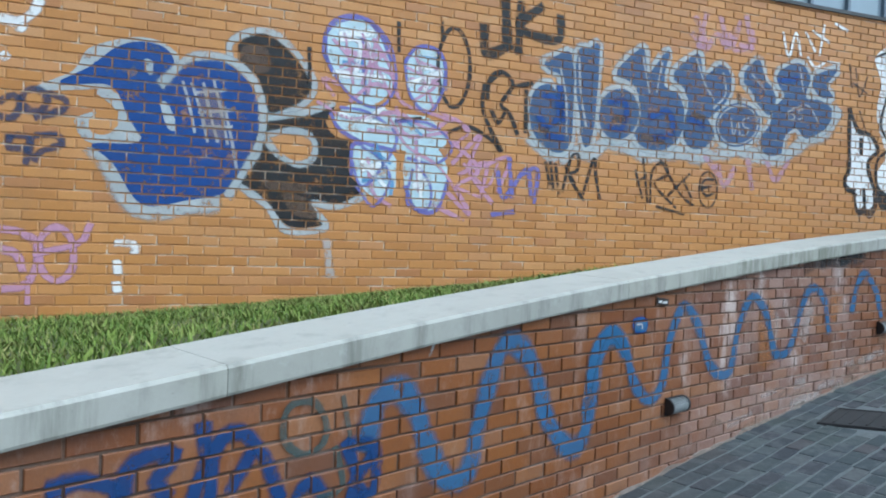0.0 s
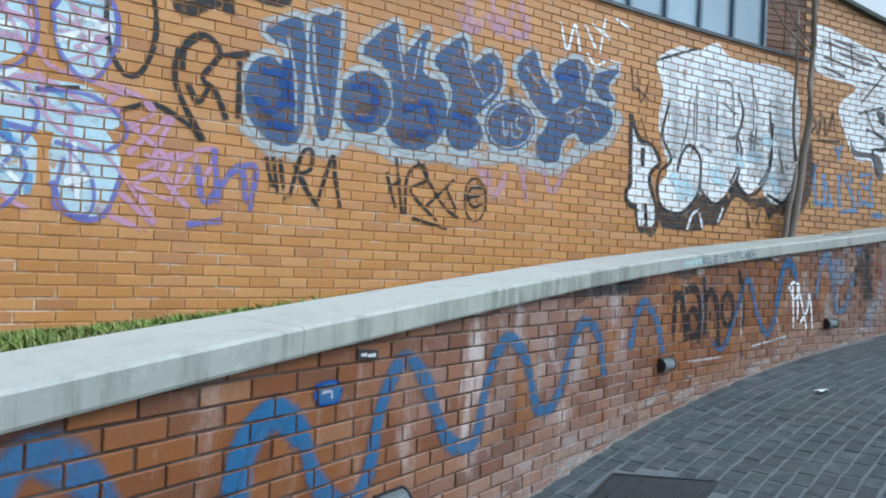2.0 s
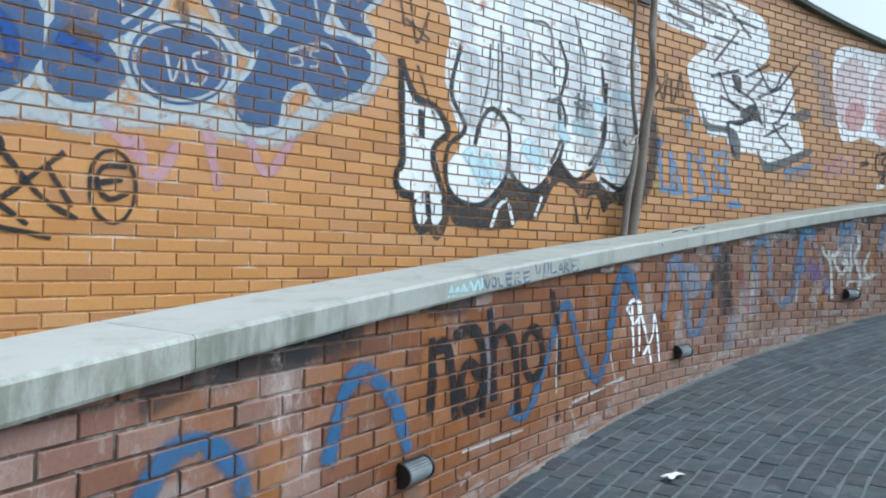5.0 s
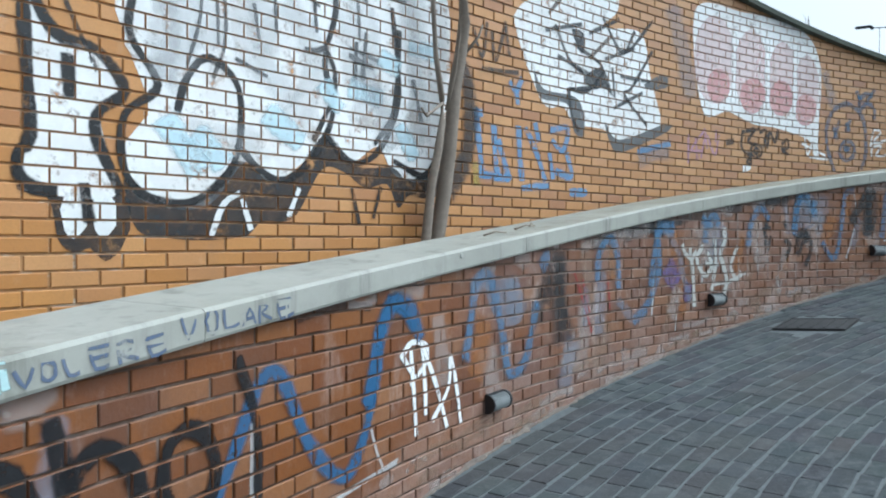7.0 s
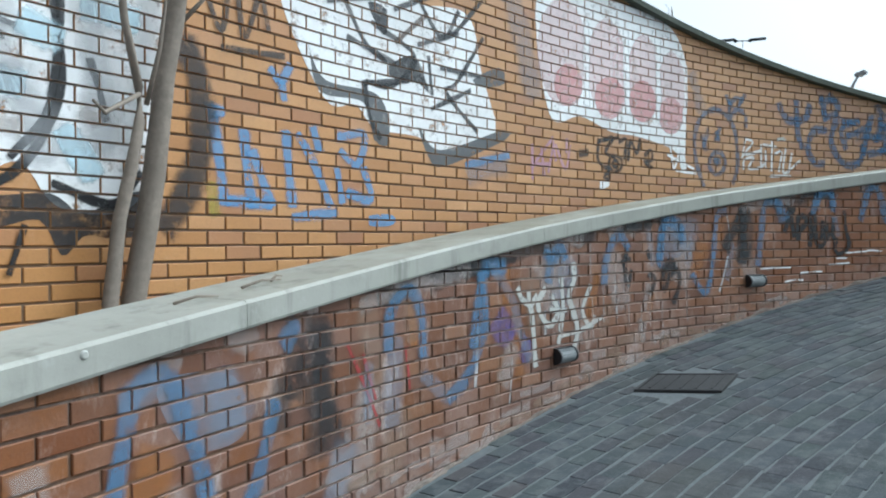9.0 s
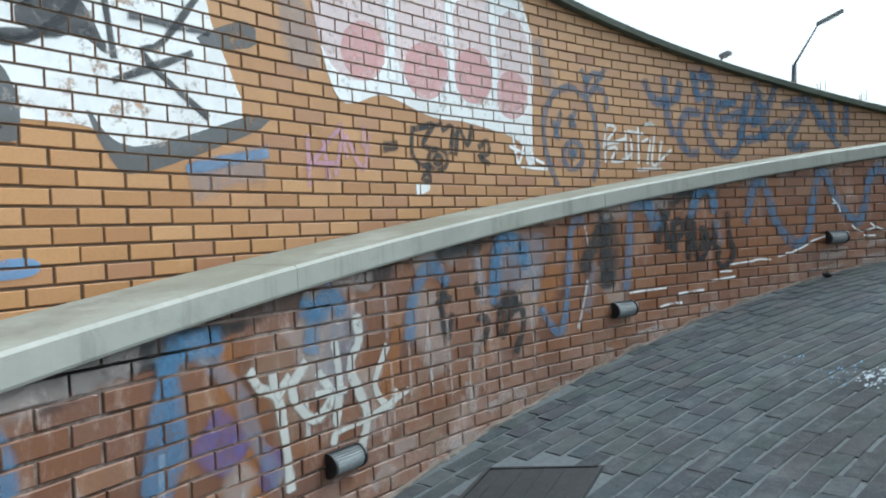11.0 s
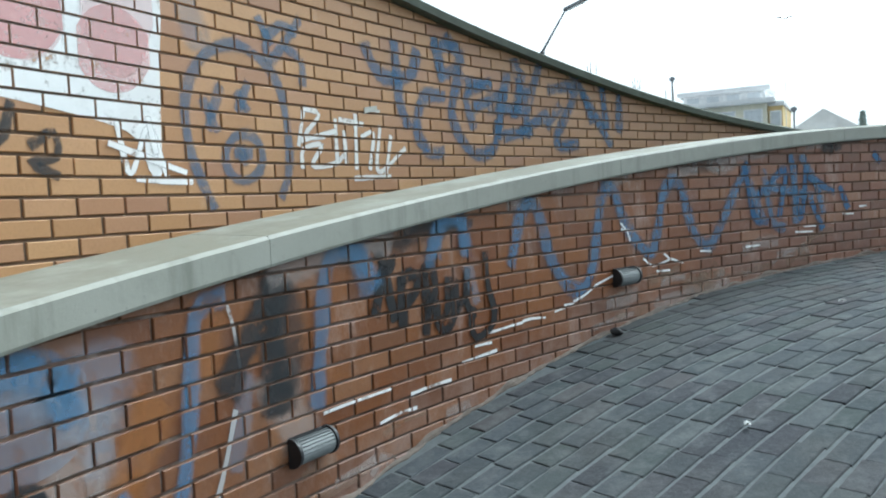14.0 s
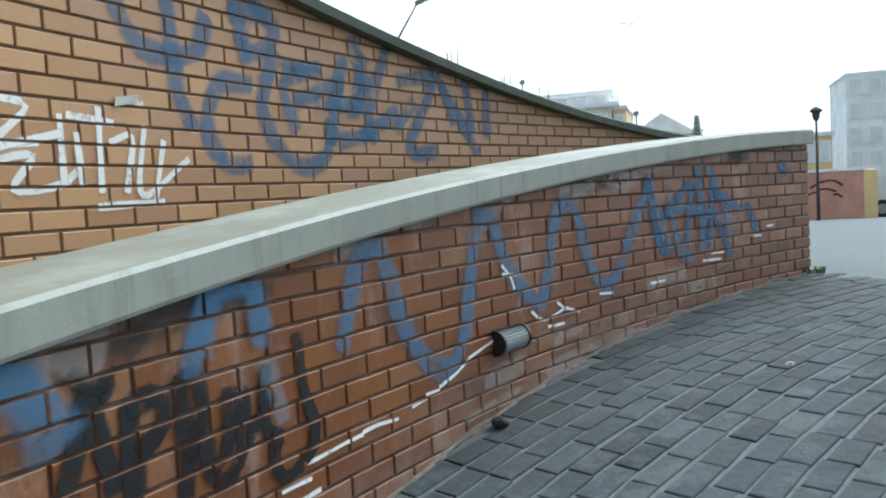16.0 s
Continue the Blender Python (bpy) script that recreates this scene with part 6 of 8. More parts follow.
spray(g, up, "stroke", "dullblue", [(21.55, 3.469), (21.62, 3.22)], 0.078)
spray(g, up, "stroke", "dullblue", [(21.6, 2.987), (21.9, 3.12)], 0.078)
spray(g, up, "stroke", "dullblue", [(22.77, 3.375), (22.76, 3.021)], 0.078)
spray(g, up, "stroke", "dullblue", [(21.26, 3.137), (21.61, 3.133)], 0.078)
spray(g, up, "stroke", "dullblue", [(21.41, 2.953), (21.64, 2.989)], 0.078)
spray(g, up, "stroke", "dullblue", [(20.71, 3.466), (20.95, 3.484)], 0.065)
spray(g, up, "stroke", "dullblue", [(21.09, 2.995), (21.03, 3.196), (21.28, 3.299)], 0.065)
spray(g, up, "stroke", "dullblue", [(21.64, 3.394), (21.52, 3.098), (21.67, 3.282)], 0.065)
spray(g, up, "stroke", "dullblue", [(22.05, 3.191), (21.89, 3.028)], 0.065)
spray(g, up, "stroke", "dullblue", [(22.33, 3.307), (22.42, 3.08)], 0.065)
spray(g, up, "stroke", "dullblue", [(20.76, 3.382), (20.79, 3.267)], 0.065)

g = graffiti("long blue sprayed wave running along the low wall")
spray(g, low, "stroke", "waveblue", [(5.33, 0.622), (5.39, 0.784), (5.49, 0.815), (5.59, 0.736), (5.68, 0.54), (5.8, 0.399), (5.92, 0.423), (6, 0.681), (6.1, 0.907), (6.19, 0.948), (6.34, 0.833), (6.47, 0.564), (6.64, 0.4), (6.78, 0.434), (6.87, 0.798), (6.99, 0.93), (7.13, 0.83)], 0.1)
spray(g, low, "stroke", "waveblue", [(6.78, 0.555), (6.85, 0.849), (6.98, 0.946), (7.12, 0.864), (7.22, 0.659), (7.38, 0.542), (7.51, 0.608), (7.58, 0.867), (7.72, 1.049), (7.89, 0.932), (8.03, 0.707), (8.15, 0.614), (8.31, 0.618), (8.4, 0.893), (8.56, 1.076), (8.76, 0.972), (8.92, 0.686), (9.13, 0.704), (9.29, 0.989), (9.43, 1.122), (9.63, 1.036), (9.74, 0.78)], 0.072)
spray(g, low, "stroke", "waveblue", [(10.1, 0.927), (10.19, 1.155), (10.32, 1.21), (10.51, 1.076), (10.62, 0.869)], 0.072)
spray(g, low, "stroke", "waveblue", [(11.53, 0.876), (11.73, 0.838), (11.94, 1.096), (12.1, 1.354), (12.22, 1.343), (12.38, 1.077), (12.61, 0.904), (12.78, 1.134), (12.89, 1.519), (12.99, 1.545), (13.12, 1.433)], 0.06)
spray(g, low, "stroke", "waveblue", [(12.76, 1.159), (12.84, 1.419), (12.96, 1.557), (13.08, 1.523), (13.17, 1.386)], 0.08)
spray(g, low, "stroke", "fadedblue", [(20.34, 2.225), (20.44, 2.468), (20.55, 2.484), (20.67, 2.206), (20.86, 2.047), (21, 2.142), (21.11, 2.528), (21.21, 2.55), (21.33, 2.344), (21.53, 2.188), (21.61, 2.294), (21.69, 2.531), (21.83, 2.584), (21.97, 2.295), (22.13, 2.19), (22.3, 2.364), (22.44, 2.549), (22.56, 2.675)], 0.075)
spray(g, low, "stroke", "waveblue", [(22.52, 2.676), (22.62, 2.345), (22.76, 2.302)], 0.055)
spray(g, low, "stroke", "waveblue", [(22.66, 2.475), (22.96, 2.633), (22.89, 2.328)], 0.055)
spray(g, low, "stroke", "waveblue", [(23.03, 2.736), (23.13, 2.313), (23.21, 2.663)], 0.055)
spray(g, low, "stroke", "waveblue", [(23.26, 2.412), (23.38, 2.224)], 0.055)
spray(g, low, "stroke", "waveblue", [(23.59, 2.507), (23.68, 2.354)], 0.055)
spray(g, low, "stroke", "waveblue", [(24, 2.742), (24.07, 2.683)], 0.055)
spray(g, low, "stroke", "waveblue", [(23.21, 2.592), (23.52, 2.473)], 0.055)
spray(g, low, "stroke", "fadedblue", [(22.72, 2.639), (22.82, 2.298), (22.95, 2.255)], 0.06)
spray(g, low, "stroke", "fadedblue", [(23.06, 2.666), (23.07, 2.282)], 0.06)
spray(g, low, "stroke", "fadedblue", [(22.78, 2.537), (23.27, 2.448)], 0.06)
spray(g, low, "stroke", "fadedblue", [(23.15, 2.734), (23.3, 2.554), (23.39, 2.333)], 0.06)
spray(g, low, "stroke", "fadedblue", [(22.57, 2.577), (22.71, 2.306)], 0.06)
spray(g, low, "stroke", "fadedblue", [(13.58, 1.236), (13.64, 1.461), (13.69, 1.613), (13.81, 1.639), (13.9, 1.48), (13.96, 1.318), (14.04, 1.101), (14.2, 1.13), (14.29, 1.301), (14.34, 1.461)], 0.07)
spray(g, low, "stroke", "hazeblue", [(13.64, 1.579), (13.78, 1.622)], 0.1)
spray(g, low, "stroke", "fadedblue", [(14.4, 1.672), (14.47, 1.741)], 0.09)
spray(g, low, "stroke", "fadedblue", [(15.1, 1.557), (15.14, 1.756), (15.28, 1.827), (15.37, 1.714), (15.39, 1.5)], 0.07)
spray(g, low, "stroke", "hazeblue", [(14.96, 1.515), (14.94, 1.267)], 0.06)
spray(g, low, "stroke", "fadedblue", [(15.92, 1.885), (15.95, 1.615), (15.8, 1.362), (15.61, 1.256)], 0.075)
spray(g, low, "stroke", "hazeblue", [(15.39, 1.408), (15.61, 1.256)], 0.07)
spray(g, low, "stroke", "fadedblue", [(16.57, 1.983), (16.71, 1.945)], 0.07)
spray(g, low, "stroke", "fadedblue", [(15.83, 1.498), (15.88, 1.678), (15.94, 1.877), (16.04, 1.924), (16.16, 1.899)], 0.075)
spray(g, low, "stroke", "hazeblue", [(16.01, 1.938), (16.11, 1.85), (16.23, 1.714), (16.29, 1.562), (16.4, 1.367)], 0.07)
spray(g, low, "stroke", "fadedblue", [(15.94, 1.913), (16.14, 1.91)], 0.09)
spray(g, low, "stroke", "fadedblue", [(16.61, 1.812), (16.64, 1.94), (16.73, 2.021), (16.8, 1.945)], 0.075)
spray(g, low, "stroke", "fadedblue", [(17.23, 1.772), (17.28, 1.972), (17.41, 2.093), (17.52, 2.005)], 0.07)
spray(g, low, "stroke", "fadedblue", [(17.89, 1.919), (17.93, 2.15), (18.04, 2.193), (18.18, 2.139)], 0.08)
spray(g, low, "stroke", "fadedblue", [(17.89, 1.877), (17.93, 2.118), (17.99, 2.193), (18.12, 2.181), (18.17, 2.044)], 0.075)
spray(g, low, "stroke", "hazeblue", [(17.99, 2.152), (18.14, 2.113)], 0.1)
spray(g, low, "stroke", "fadedblue", [(18.29, 1.801), (18.38, 1.69), (18.47, 1.67), (18.54, 1.899), (18.59, 2.233), (18.7, 2.275)], 0.055)
spray(g, low, "stroke", "fadedblue", [(19.09, 1.854), (19.13, 2.092), (19.18, 2.333), (19.3, 2.371), (19.4, 2.294)], 0.065)
spray(g, low, "stroke", "fadedblue", [(19.25, 2.419), (19.34, 2.429)], 0.06)
spray(g, low, "stroke", "fadedblue", [(19.8, 2.315), (19.85, 2.453), (19.99, 2.458), (20.01, 2.302)], 0.075)
spray(g, low, "stroke", "fadedblue", [(19.32, 2.388), (19.35, 2.338), (19.41, 2.225)], 0.11)
spray(g, low, "stroke", "fadedblue", [(19.76, 2.277), (19.81, 2.388), (19.89, 2.465), (19.98, 2.446), (20.01, 2.325)], 0.07)
spray(g, low, "stroke", "hazeblue", [(20.02, 2.249), (20.07, 2.087)], 0.06)

g = graffiti("dark blue tag with a grey ring on the low wall")
spray(g, low, "stroke", "inkpaint", [(4.2, 0.7), (4.29, 0.71), (4.38, 0.669), (4.39, 0.638)], 0.05)
spray(g, low, "stroke", "inkpaint", [(4.41, 0.634), (4.42, 0.715), (4.48, 0.743), (4.57, 0.738), (4.51, 0.662), (4.55, 0.604)], 0.05)
spray(g, low, "stroke", "inkpaint", [(4.66, 0.81), (4.67, 0.702), (4.63, 0.586)], 0.05)
spray(g, low, "stroke", "inkpaint", [(4.69, 0.57), (4.71, 0.73), (4.79, 0.767), (4.88, 0.681), (4.96, 0.512)], 0.05)
spray(g, low, "stroke", "inkpaint", [(4.84, 0.689), (4.76, 0.575)], 0.05)
spray(g, low, "stroke", "inkpaint", [(5.24, 0.658), (5.34, 0.428)], 0.05)
spray(g, low, "stroke", "inkpaint", [(5.38, 0.591), (5.27, 0.486)], 0.05)
spray(g, low, "stroke", "inkpaint", [(5.26, 0.645), (5.38, 0.613), (5.38, 0.441), (5.26, 0.462)], 0.05)
spray(g, low, "stroke", "inkpaint", [(5.02, 0.497), (5.08, 0.545), (5.15, 0.47)], 0.05)
spray(g, low, "stroke", "grimegreen", [(5.15, 0.724), (5.14, 0.677), (5.1, 0.648), (5.05, 0.644), (5.01, 0.665), (4.97, 0.706), (4.96, 0.754), (4.97, 0.799), (5, 0.829), (5.05, 0.835), (5.1, 0.816), (5.13, 0.775)], 0.028, closed=True)
spray(g, low, "stroke", "grimegreen", [(5.19, 0.646), (5.23, 0.495), (5.12, 0.475)], 0.025)
spray(g, low, "stroke", "grimegreen", [(5.22, 0.827), (5.26, 0.676)], 0.02)

g = graffiti("small blue sprayed rectangle on the low wall")
spray(g, low, "stroke", "deepblue", [(7.2, 0.994), (7.32, 0.993), (7.32, 0.933), (7.22, 0.935)], 0.02, closed=True)
filled(g, low, "fill", "waveblue", [(7.2, 0.994), (7.32, 0.993), (7.32, 0.933), (7.22, 0.935)])
spray(g, low, "stroke", "palewhite", [(7.23, 0.969), (7.28, 0.969), (7.28, 0.946)], 0.012)

g = graffiti("black handwritten word on the low brick wall")
spray(g, low, "letter_stroke", "black", [(10.79, 1.288), (10.8, 1.136), (10.79, 0.987)], 0.06)
spray(g, low, "letter_stroke", "black", [(10.81, 1.248), (10.91, 1.254), (10.97, 1.115), (11.01, 0.926)], 0.06)
spray(g, low, "letter_stroke", "black", [(10.98, 1.287), (11.1, 1.318), (11.22, 1.253), (11.26, 1.092), (11.25, 0.9)], 0.06)
spray(g, low, "letter_stroke", "black", [(11.25, 1.074), (11.11, 1.156), (11.04, 1.064), (11.13, 0.946), (11.24, 1.008)], 0.06)
spray(g, low, "letter_stroke", "black", [(11.3, 1.389), (11.35, 1.193), (11.36, 0.961)], 0.06)
spray(g, low, "letter_stroke", "black", [(11.35, 1.229), (11.45, 1.29), (11.57, 1.179), (11.62, 0.855)], 0.06)
spray(g, low, "letter_stroke", "black", [(11.89, 1.121), (11.87, 1.056), (11.83, 1.014), (11.78, 1.006), (11.72, 1.034), (11.68, 1.089), (11.67, 1.156), (11.68, 1.218), (11.72, 1.26), (11.77, 1.271), (11.83, 1.246), (11.87, 1.191)], 0.05, closed=True)
spray(g, low, "letter_stroke", "black", [(11.99, 1.448), (12.08, 1.221), (12.09, 0.972)], 0.042)
spray(g, low, "stroke", "black", [(12.09, 0.78), (12.1, 0.743)], 0.05)

g = graffiti("white thin-line tag sprayed on the low wall")
spray(g, low, "stroke", "white", [(13.01, 1.312), (13.1, 1.37), (13.23, 1.336), (13.21, 1.258), (13.09, 1.187)], 0.028)
spray(g, low, "stroke", "white", [(13.09, 1.34), (13.12, 1.127), (13.14, 0.949)], 0.028)
spray(g, low, "stroke", "white", [(13.18, 1.363), (13.21, 1.172), (13.22, 1.027)], 0.028)
spray(g, low, "stroke", "white", [(13.18, 1.363), (13.32, 1.128), (13.41, 0.932)], 0.028)
spray(g, low, "stroke", "white", [(13.28, 0.988), (13.42, 1.116), (13.44, 1.269)], 0.028)
spray(g, low, "stroke", "white", [(13.44, 1.269), (13.49, 1.136), (13.54, 0.928)], 0.028)
spray(g, low, "stroke", "white", [(13.03, 1.305), (13.09, 1.243)], 0.028)

g = graffiti("black and grey smears of old paint on the low wall")
spray(g, low, "stroke", "smear", [(14.62, 1.706), (14.63, 1.497), (14.69, 1.281)], 0.12)
spray(g, low, "stroke", "smear", [(14.62, 1.731), (14.6, 1.502), (14.67, 1.226)], 0.2)
spray(g, low, "stroke", "smear", [(14.49, 1.665), (14.45, 1.47)], 0.12)
spray(g, low, "stroke", "smear", [(14.4, 1.525), (14.36, 1.36)], 0.12)
spray(g, low, "stroke", "soot", [(17.52, 1.993), (17.48, 1.886), (17.5, 1.76)], 0.04)
spray(g, low, "stroke", "soot", [(17.45, 1.961), (17.55, 1.923)], 0.03)
spray(g, low, "stroke", "soot", [(17.56, 1.85), (17.52, 1.734)], 0.03)
spray(g, low, "stroke", "soot", [(17.45, 1.924), (17.5, 1.846)], 0.03)
spray(g, low, "stroke", "soot", [(17.75, 1.983), (17.77, 1.929)], 0.035)
spray(g, low, "stroke", "soot", [(17.76, 1.819), (17.84, 1.782), (17.79, 1.678)], 0.045)
spray(g, low, "stroke", "soot", [(17.94, 1.843), (18.02, 1.912), (18.08, 1.88), (17.98, 1.839), (17.92, 1.747), (17.96, 1.692), (18.02, 1.804), (18.12, 1.833), (18.13, 1.721), (18.06, 1.597)], 0.045)
spray(g, low, "stroke", "soot", [(18.07, 1.904), (18.09, 1.838)], 0.03)
spray(g, low, "stroke", "soot", [(17.9, 1.875), (17.95, 1.761)], 0.03)

g = graffiti("black arrow shape sprayed on the low wall")
spray(g, low, "stroke", "soot", [(18.94, 2.304), (18.9, 2.165), (18.92, 1.886)], 0.12)
spray(g, low, "stroke", "soot", [(18.88, 2.21), (18.76, 2.085), (18.7, 1.995)], 0.1)
spray(g, low, "stroke", "smear", [(18.96, 2.264), (18.97, 2.071), (18.95, 1.946)], 0.14)

g = graffiti("black chunky scrawled word on the low wall")
spray(g, low, "stroke", "black", [(19.46, 2.345), (19.51, 2.298), (19.55, 2.324), (19.53, 2.282), (19.48, 2.286)], 0.0425)
spray(g, low, "stroke", "black", [(19.49, 2.288), (19.46, 2.21), (19.43, 2.118)], 0.051)
spray(g, low, "stroke", "black", [(19.49, 2.28), (19.52, 2.168), (19.54, 2.083)], 0.051)
spray(g, low, "stroke", "black", [(19.59, 2.242), (19.59, 2.146), (19.59, 2.052)], 0.0553)
spray(g, low, "stroke", "black", [(19.59, 2.242), (19.67, 2.246), (19.68, 2.181), (19.61, 2.139)], 0.051)
spray(g, low, "stroke", "black", [(19.73, 2.254), (19.74, 2.125), (19.73, 2.001)], 0.0553)
spray(g, low, "stroke", "black", [(19.73, 2.254), (19.78, 2.268), (19.8, 2.164), (19.74, 2.098)], 0.0468)
spray(g, low, "stroke", "black", [(19.89, 2.208), (19.87, 2.073), (19.81, 2.024)], 0.0425)
spray(g, low, "stroke", "black", [(19.8, 2.122), (19.81, 2.025), (19.86, 1.991), (19.92, 2.057), (19.93, 2.196)], 0.0468)
spray(g, low, "stroke", "black", [(20.02, 2.235), (20, 2.107), (20.05, 2.015)], 0.0382)
spray(g, low, "stroke", "black", [(19.94, 2.062), (20.04, 2.156)], 0.034)
spray(g, low, "stroke", "black", [(20.15, 2.297), (20.16, 2.157), (20.2, 2.022), (20.17, 1.961), (20.06, 1.928), (20.03, 2), (20.05, 2.06)], 0.0382)

g = graffiti("dripping white tag on the low wall")
spray(g, low, "stroke", "cream", [(16.29, 1.782), (16.34, 1.712), (16.42, 1.671), (16.45, 1.523), (16.47, 1.31)], 0.045)
spray(g, low, "stroke", "cream", [(16.49, 1.729), (16.42, 1.671)], 0.04)
spray(g, low, "stroke", "cream", [(16.58, 1.77), (16.5, 1.675), (16.61, 1.544), (16.72, 1.611), (16.65, 1.719)], 0.045)
spray(g, low, "stroke", "cream", [(16.75, 1.832), (16.77, 1.651), (16.72, 1.422)], 0.045)
spray(g, low, "stroke", "cream", [(16.89, 1.912), (16.9, 1.813), (16.84, 1.704), (16.93, 1.504), (16.89, 1.369)], 0.05)
spray(g, low, "stroke", "cream", [(17.08, 1.764), (16.99, 1.607), (17.08, 1.496), (17.13, 1.561)], 0.035)
spray(g, low, "stroke", "cream", [(16.75, 1.468), (16.97, 1.483), (17.21, 1.547)], 0.03)
spray(g, low, "stroke", "cream", [(16.4, 1.758), (16.41, 1.698)], 0.04)
spray(g, low, "stroke", "cream", [(16.63, 1.633), (16.81, 1.622)], 0.03)
spray(g, low, "drip", "limewash", [(17.1, 1.692), (17.11, 1.39)], 0.016)
spray(g, low, "drip", "limewash", [(17.23, 1.773), (17.23, 1.519)], 0.016)
spray(g, low, "drip", "limewash", [(17.51, 1.844), (17.53, 1.461)], 0.016)
spray(g, low, "drip", "limewash", [(17.78, 1.815), (17.78, 1.444)], 0.016)
spray(g, low, "drip", "limewash", [(17.92, 1.623), (17.93, 1.328)], 0.016)
spray(g, low, "drip", "limewash", [(18.2, 1.769), (18.23, 1.457)], 0.016)
spray(g, low, "drip", "limewash", [(17.39, 1.962), (17.34, 1.654)], 0.016)
spray(g, low, "drip", "limewash", [(17.08, 2.039), (17.08, 1.793)], 0.016)
spray(g, low, "drip", "limewash", [(17.67, 1.603), (17.67, 1.378)], 0.016)

g = graffiti("violet and red faded patches on the low wall")
spray(g, low, "stroke", "fadedviolet", [(16.05, 1.6), (16.14, 1.5), (16.22, 1.537)], 0.09)
spray(g, low, "stroke", "fadedviolet", [(16.11, 1.65), (16.25, 1.53)], 0.09)
spray(g, low, "stroke", "fadedviolet", [(16.39, 1.474), (16.35, 1.361)], 0.09)
spray(g, low, "stroke", "redmark", [(14.81, 1.618), (14.95, 1.394), (15.04, 1.228)], 0.02)
spray(g, low, "stroke", "redmark", [(14.92, 1.565), (15.01, 1.356)], 0.02)
spray(g, low, "stroke", "redmark", [(15.25, 1.558), (15.28, 1.359)], 0.02)
filled(g, low, "fill", "hazeblue", [(13.78, 1.617), (14.13, 1.587), (14.17, 1.374), (13.91, 1.386)])
filled(g, low, "fill", "hazeblue", [(17.91, 2.18), (18.2, 2.169), (18.18, 1.956), (17.94, 1.945)])

g = graffiti("white lime streaks along the foot of the low wall")
spray(g, low, "stroke", "palewhite", [(11.07, 0.762), (11.68, 0.755)], 0.014)
spray(g, low, "stroke", "palewhite", [(12.27, 0.805), (12.99, 0.876)], 0.014)
spray(g, low, "stroke", "palewhite", [(12.27, 0.811), (12.56, 0.831), (12.98, 0.864)], 0.014)
spray(g, low, "stroke", "palewhite", [(12.24, 0.792), (12.32, 0.67)], 0.014)
spray(g, low, "stroke", "palewhite", [(5.31, 1.027), (5.67, 1.024), (5.66, 0.933)], 0.014)
spray(g, low, "stroke", "white", [(20.05, 1.891), (20.1, 1.891), (20.17, 1.889)], 0.012)
spray(g, low, "stroke", "white", [(20.09, 1.939), (20.2, 1.937), (20.25, 1.939)], 0.012)
spray(g, low, "stroke", "white", [(20.25, 1.938), (20.3, 1.942), (20.41, 1.945)], 0.012)
spray(g, low, "stroke", "white", [(20.41, 1.951), (20.48, 1.954), (20.59, 1.944)], 0.012)
spray(g, low, "stroke", "white", [(20.67, 1.963), (20.75, 1.972), (20.77, 1.977)], 0.012)
spray(g, low, "stroke", "white", [(20.75, 1.984), (20.83, 1.983)], 0.012)
spray(g, low, "stroke", "white", [(20.83, 1.994), (20.93, 2.017), (21.02, 2.053)], 0.012)
spray(g, low, "stroke", "white", [(21.02, 2.057), (21.18, 2.091)], 0.012)
spray(g, low, "stroke", "white", [(21.27, 2.371), (21.33, 2.316), (21.35, 2.269)], 0.012)
spray(g, low, "stroke", "white", [(21.27, 2.336), (21.37, 2.325)], 0.012)
spray(g, low, "stroke", "white", [(21.47, 2.16), (21.56, 2.113), (21.74, 2.138)], 0.012)
spray(g, low, "stroke", "white", [(21.74, 2.138), (21.85, 2.105)], 0.012)
spray(g, low, "stroke", "white", [(21.67, 2.172), (21.74, 2.131)], 0.012)
spray(g, low, "stroke", "white", [(21.59, 2.079), (21.72, 2.073)], 0.012)
spray(g, low, "stroke", "white", [(22.03, 2.162), (22.15, 2.152)], 0.012)
spray(g, low, "stroke", "white", [(22.51, 2.153), (22.66, 2.154)], 0.012)
spray(g, low, "stroke", "white", [(23.06, 2.216), (23.26, 2.209)], 0.012)
spray(g, low, "stroke", "white", [(23.16, 2.251), (23.3, 2.245)], 0.012)
spray(g, low, "stroke", "white", [(23.61, 2.313), (23.74, 2.31)], 0.012)
spray(g, low, "stroke", "white", [(23.81, 2.36), (23.9, 2.362)], 0.012)
spray(g, low, "stroke", "white", [(19.12, 1.819), (19.31, 1.824), (19.49, 1.823)], 0.013)
spray(g, low, "stroke", "white", [(19.42, 1.706), (19.53, 1.717), (19.64, 1.714)], 0.013)
spray(g, low, "stroke", "white", [(19.61, 1.776), (19.75, 1.781), (19.87, 1.78)], 0.013)
spray(g, low, "stroke", "white", [(19.95, 1.837), (20.2, 1.849)], 0.013)

# scrubbed and overpainted patches between the letters
g = graffiti("scrubbed smears of old faded paint on low brick")
prng = random.Random(77)
for i in range(52):
    a = low.of_x(prng.uniform(2.6, 11.6))
    zb, zt = base_z(a) + 0.12, cap_z(a) - 0.1
    z0 = prng.uniform(zb, zt - 0.15)
    ln = prng.uniform(0.1, 0.38)
    kind = prng.choice(("limewash", "limewash", "hazeblue", "oldorange", "oldorange", "palewhite", "rustpaint"))
    lean = prng.uniform(-0.12, 0.12)
    spray(g, low, "smear", kind, [(a, z0), (a + lean * 0.5, min(zt, z0 + ln * 0.5)), (a + lean, min(zt + 0.02, z0 + ln + 0.03))], prng.uniform(0.03, 0.2) if kind != "palewhite"  else prng.uniform(0.012, 0.03), d=0.0112 + i * 0.00002)
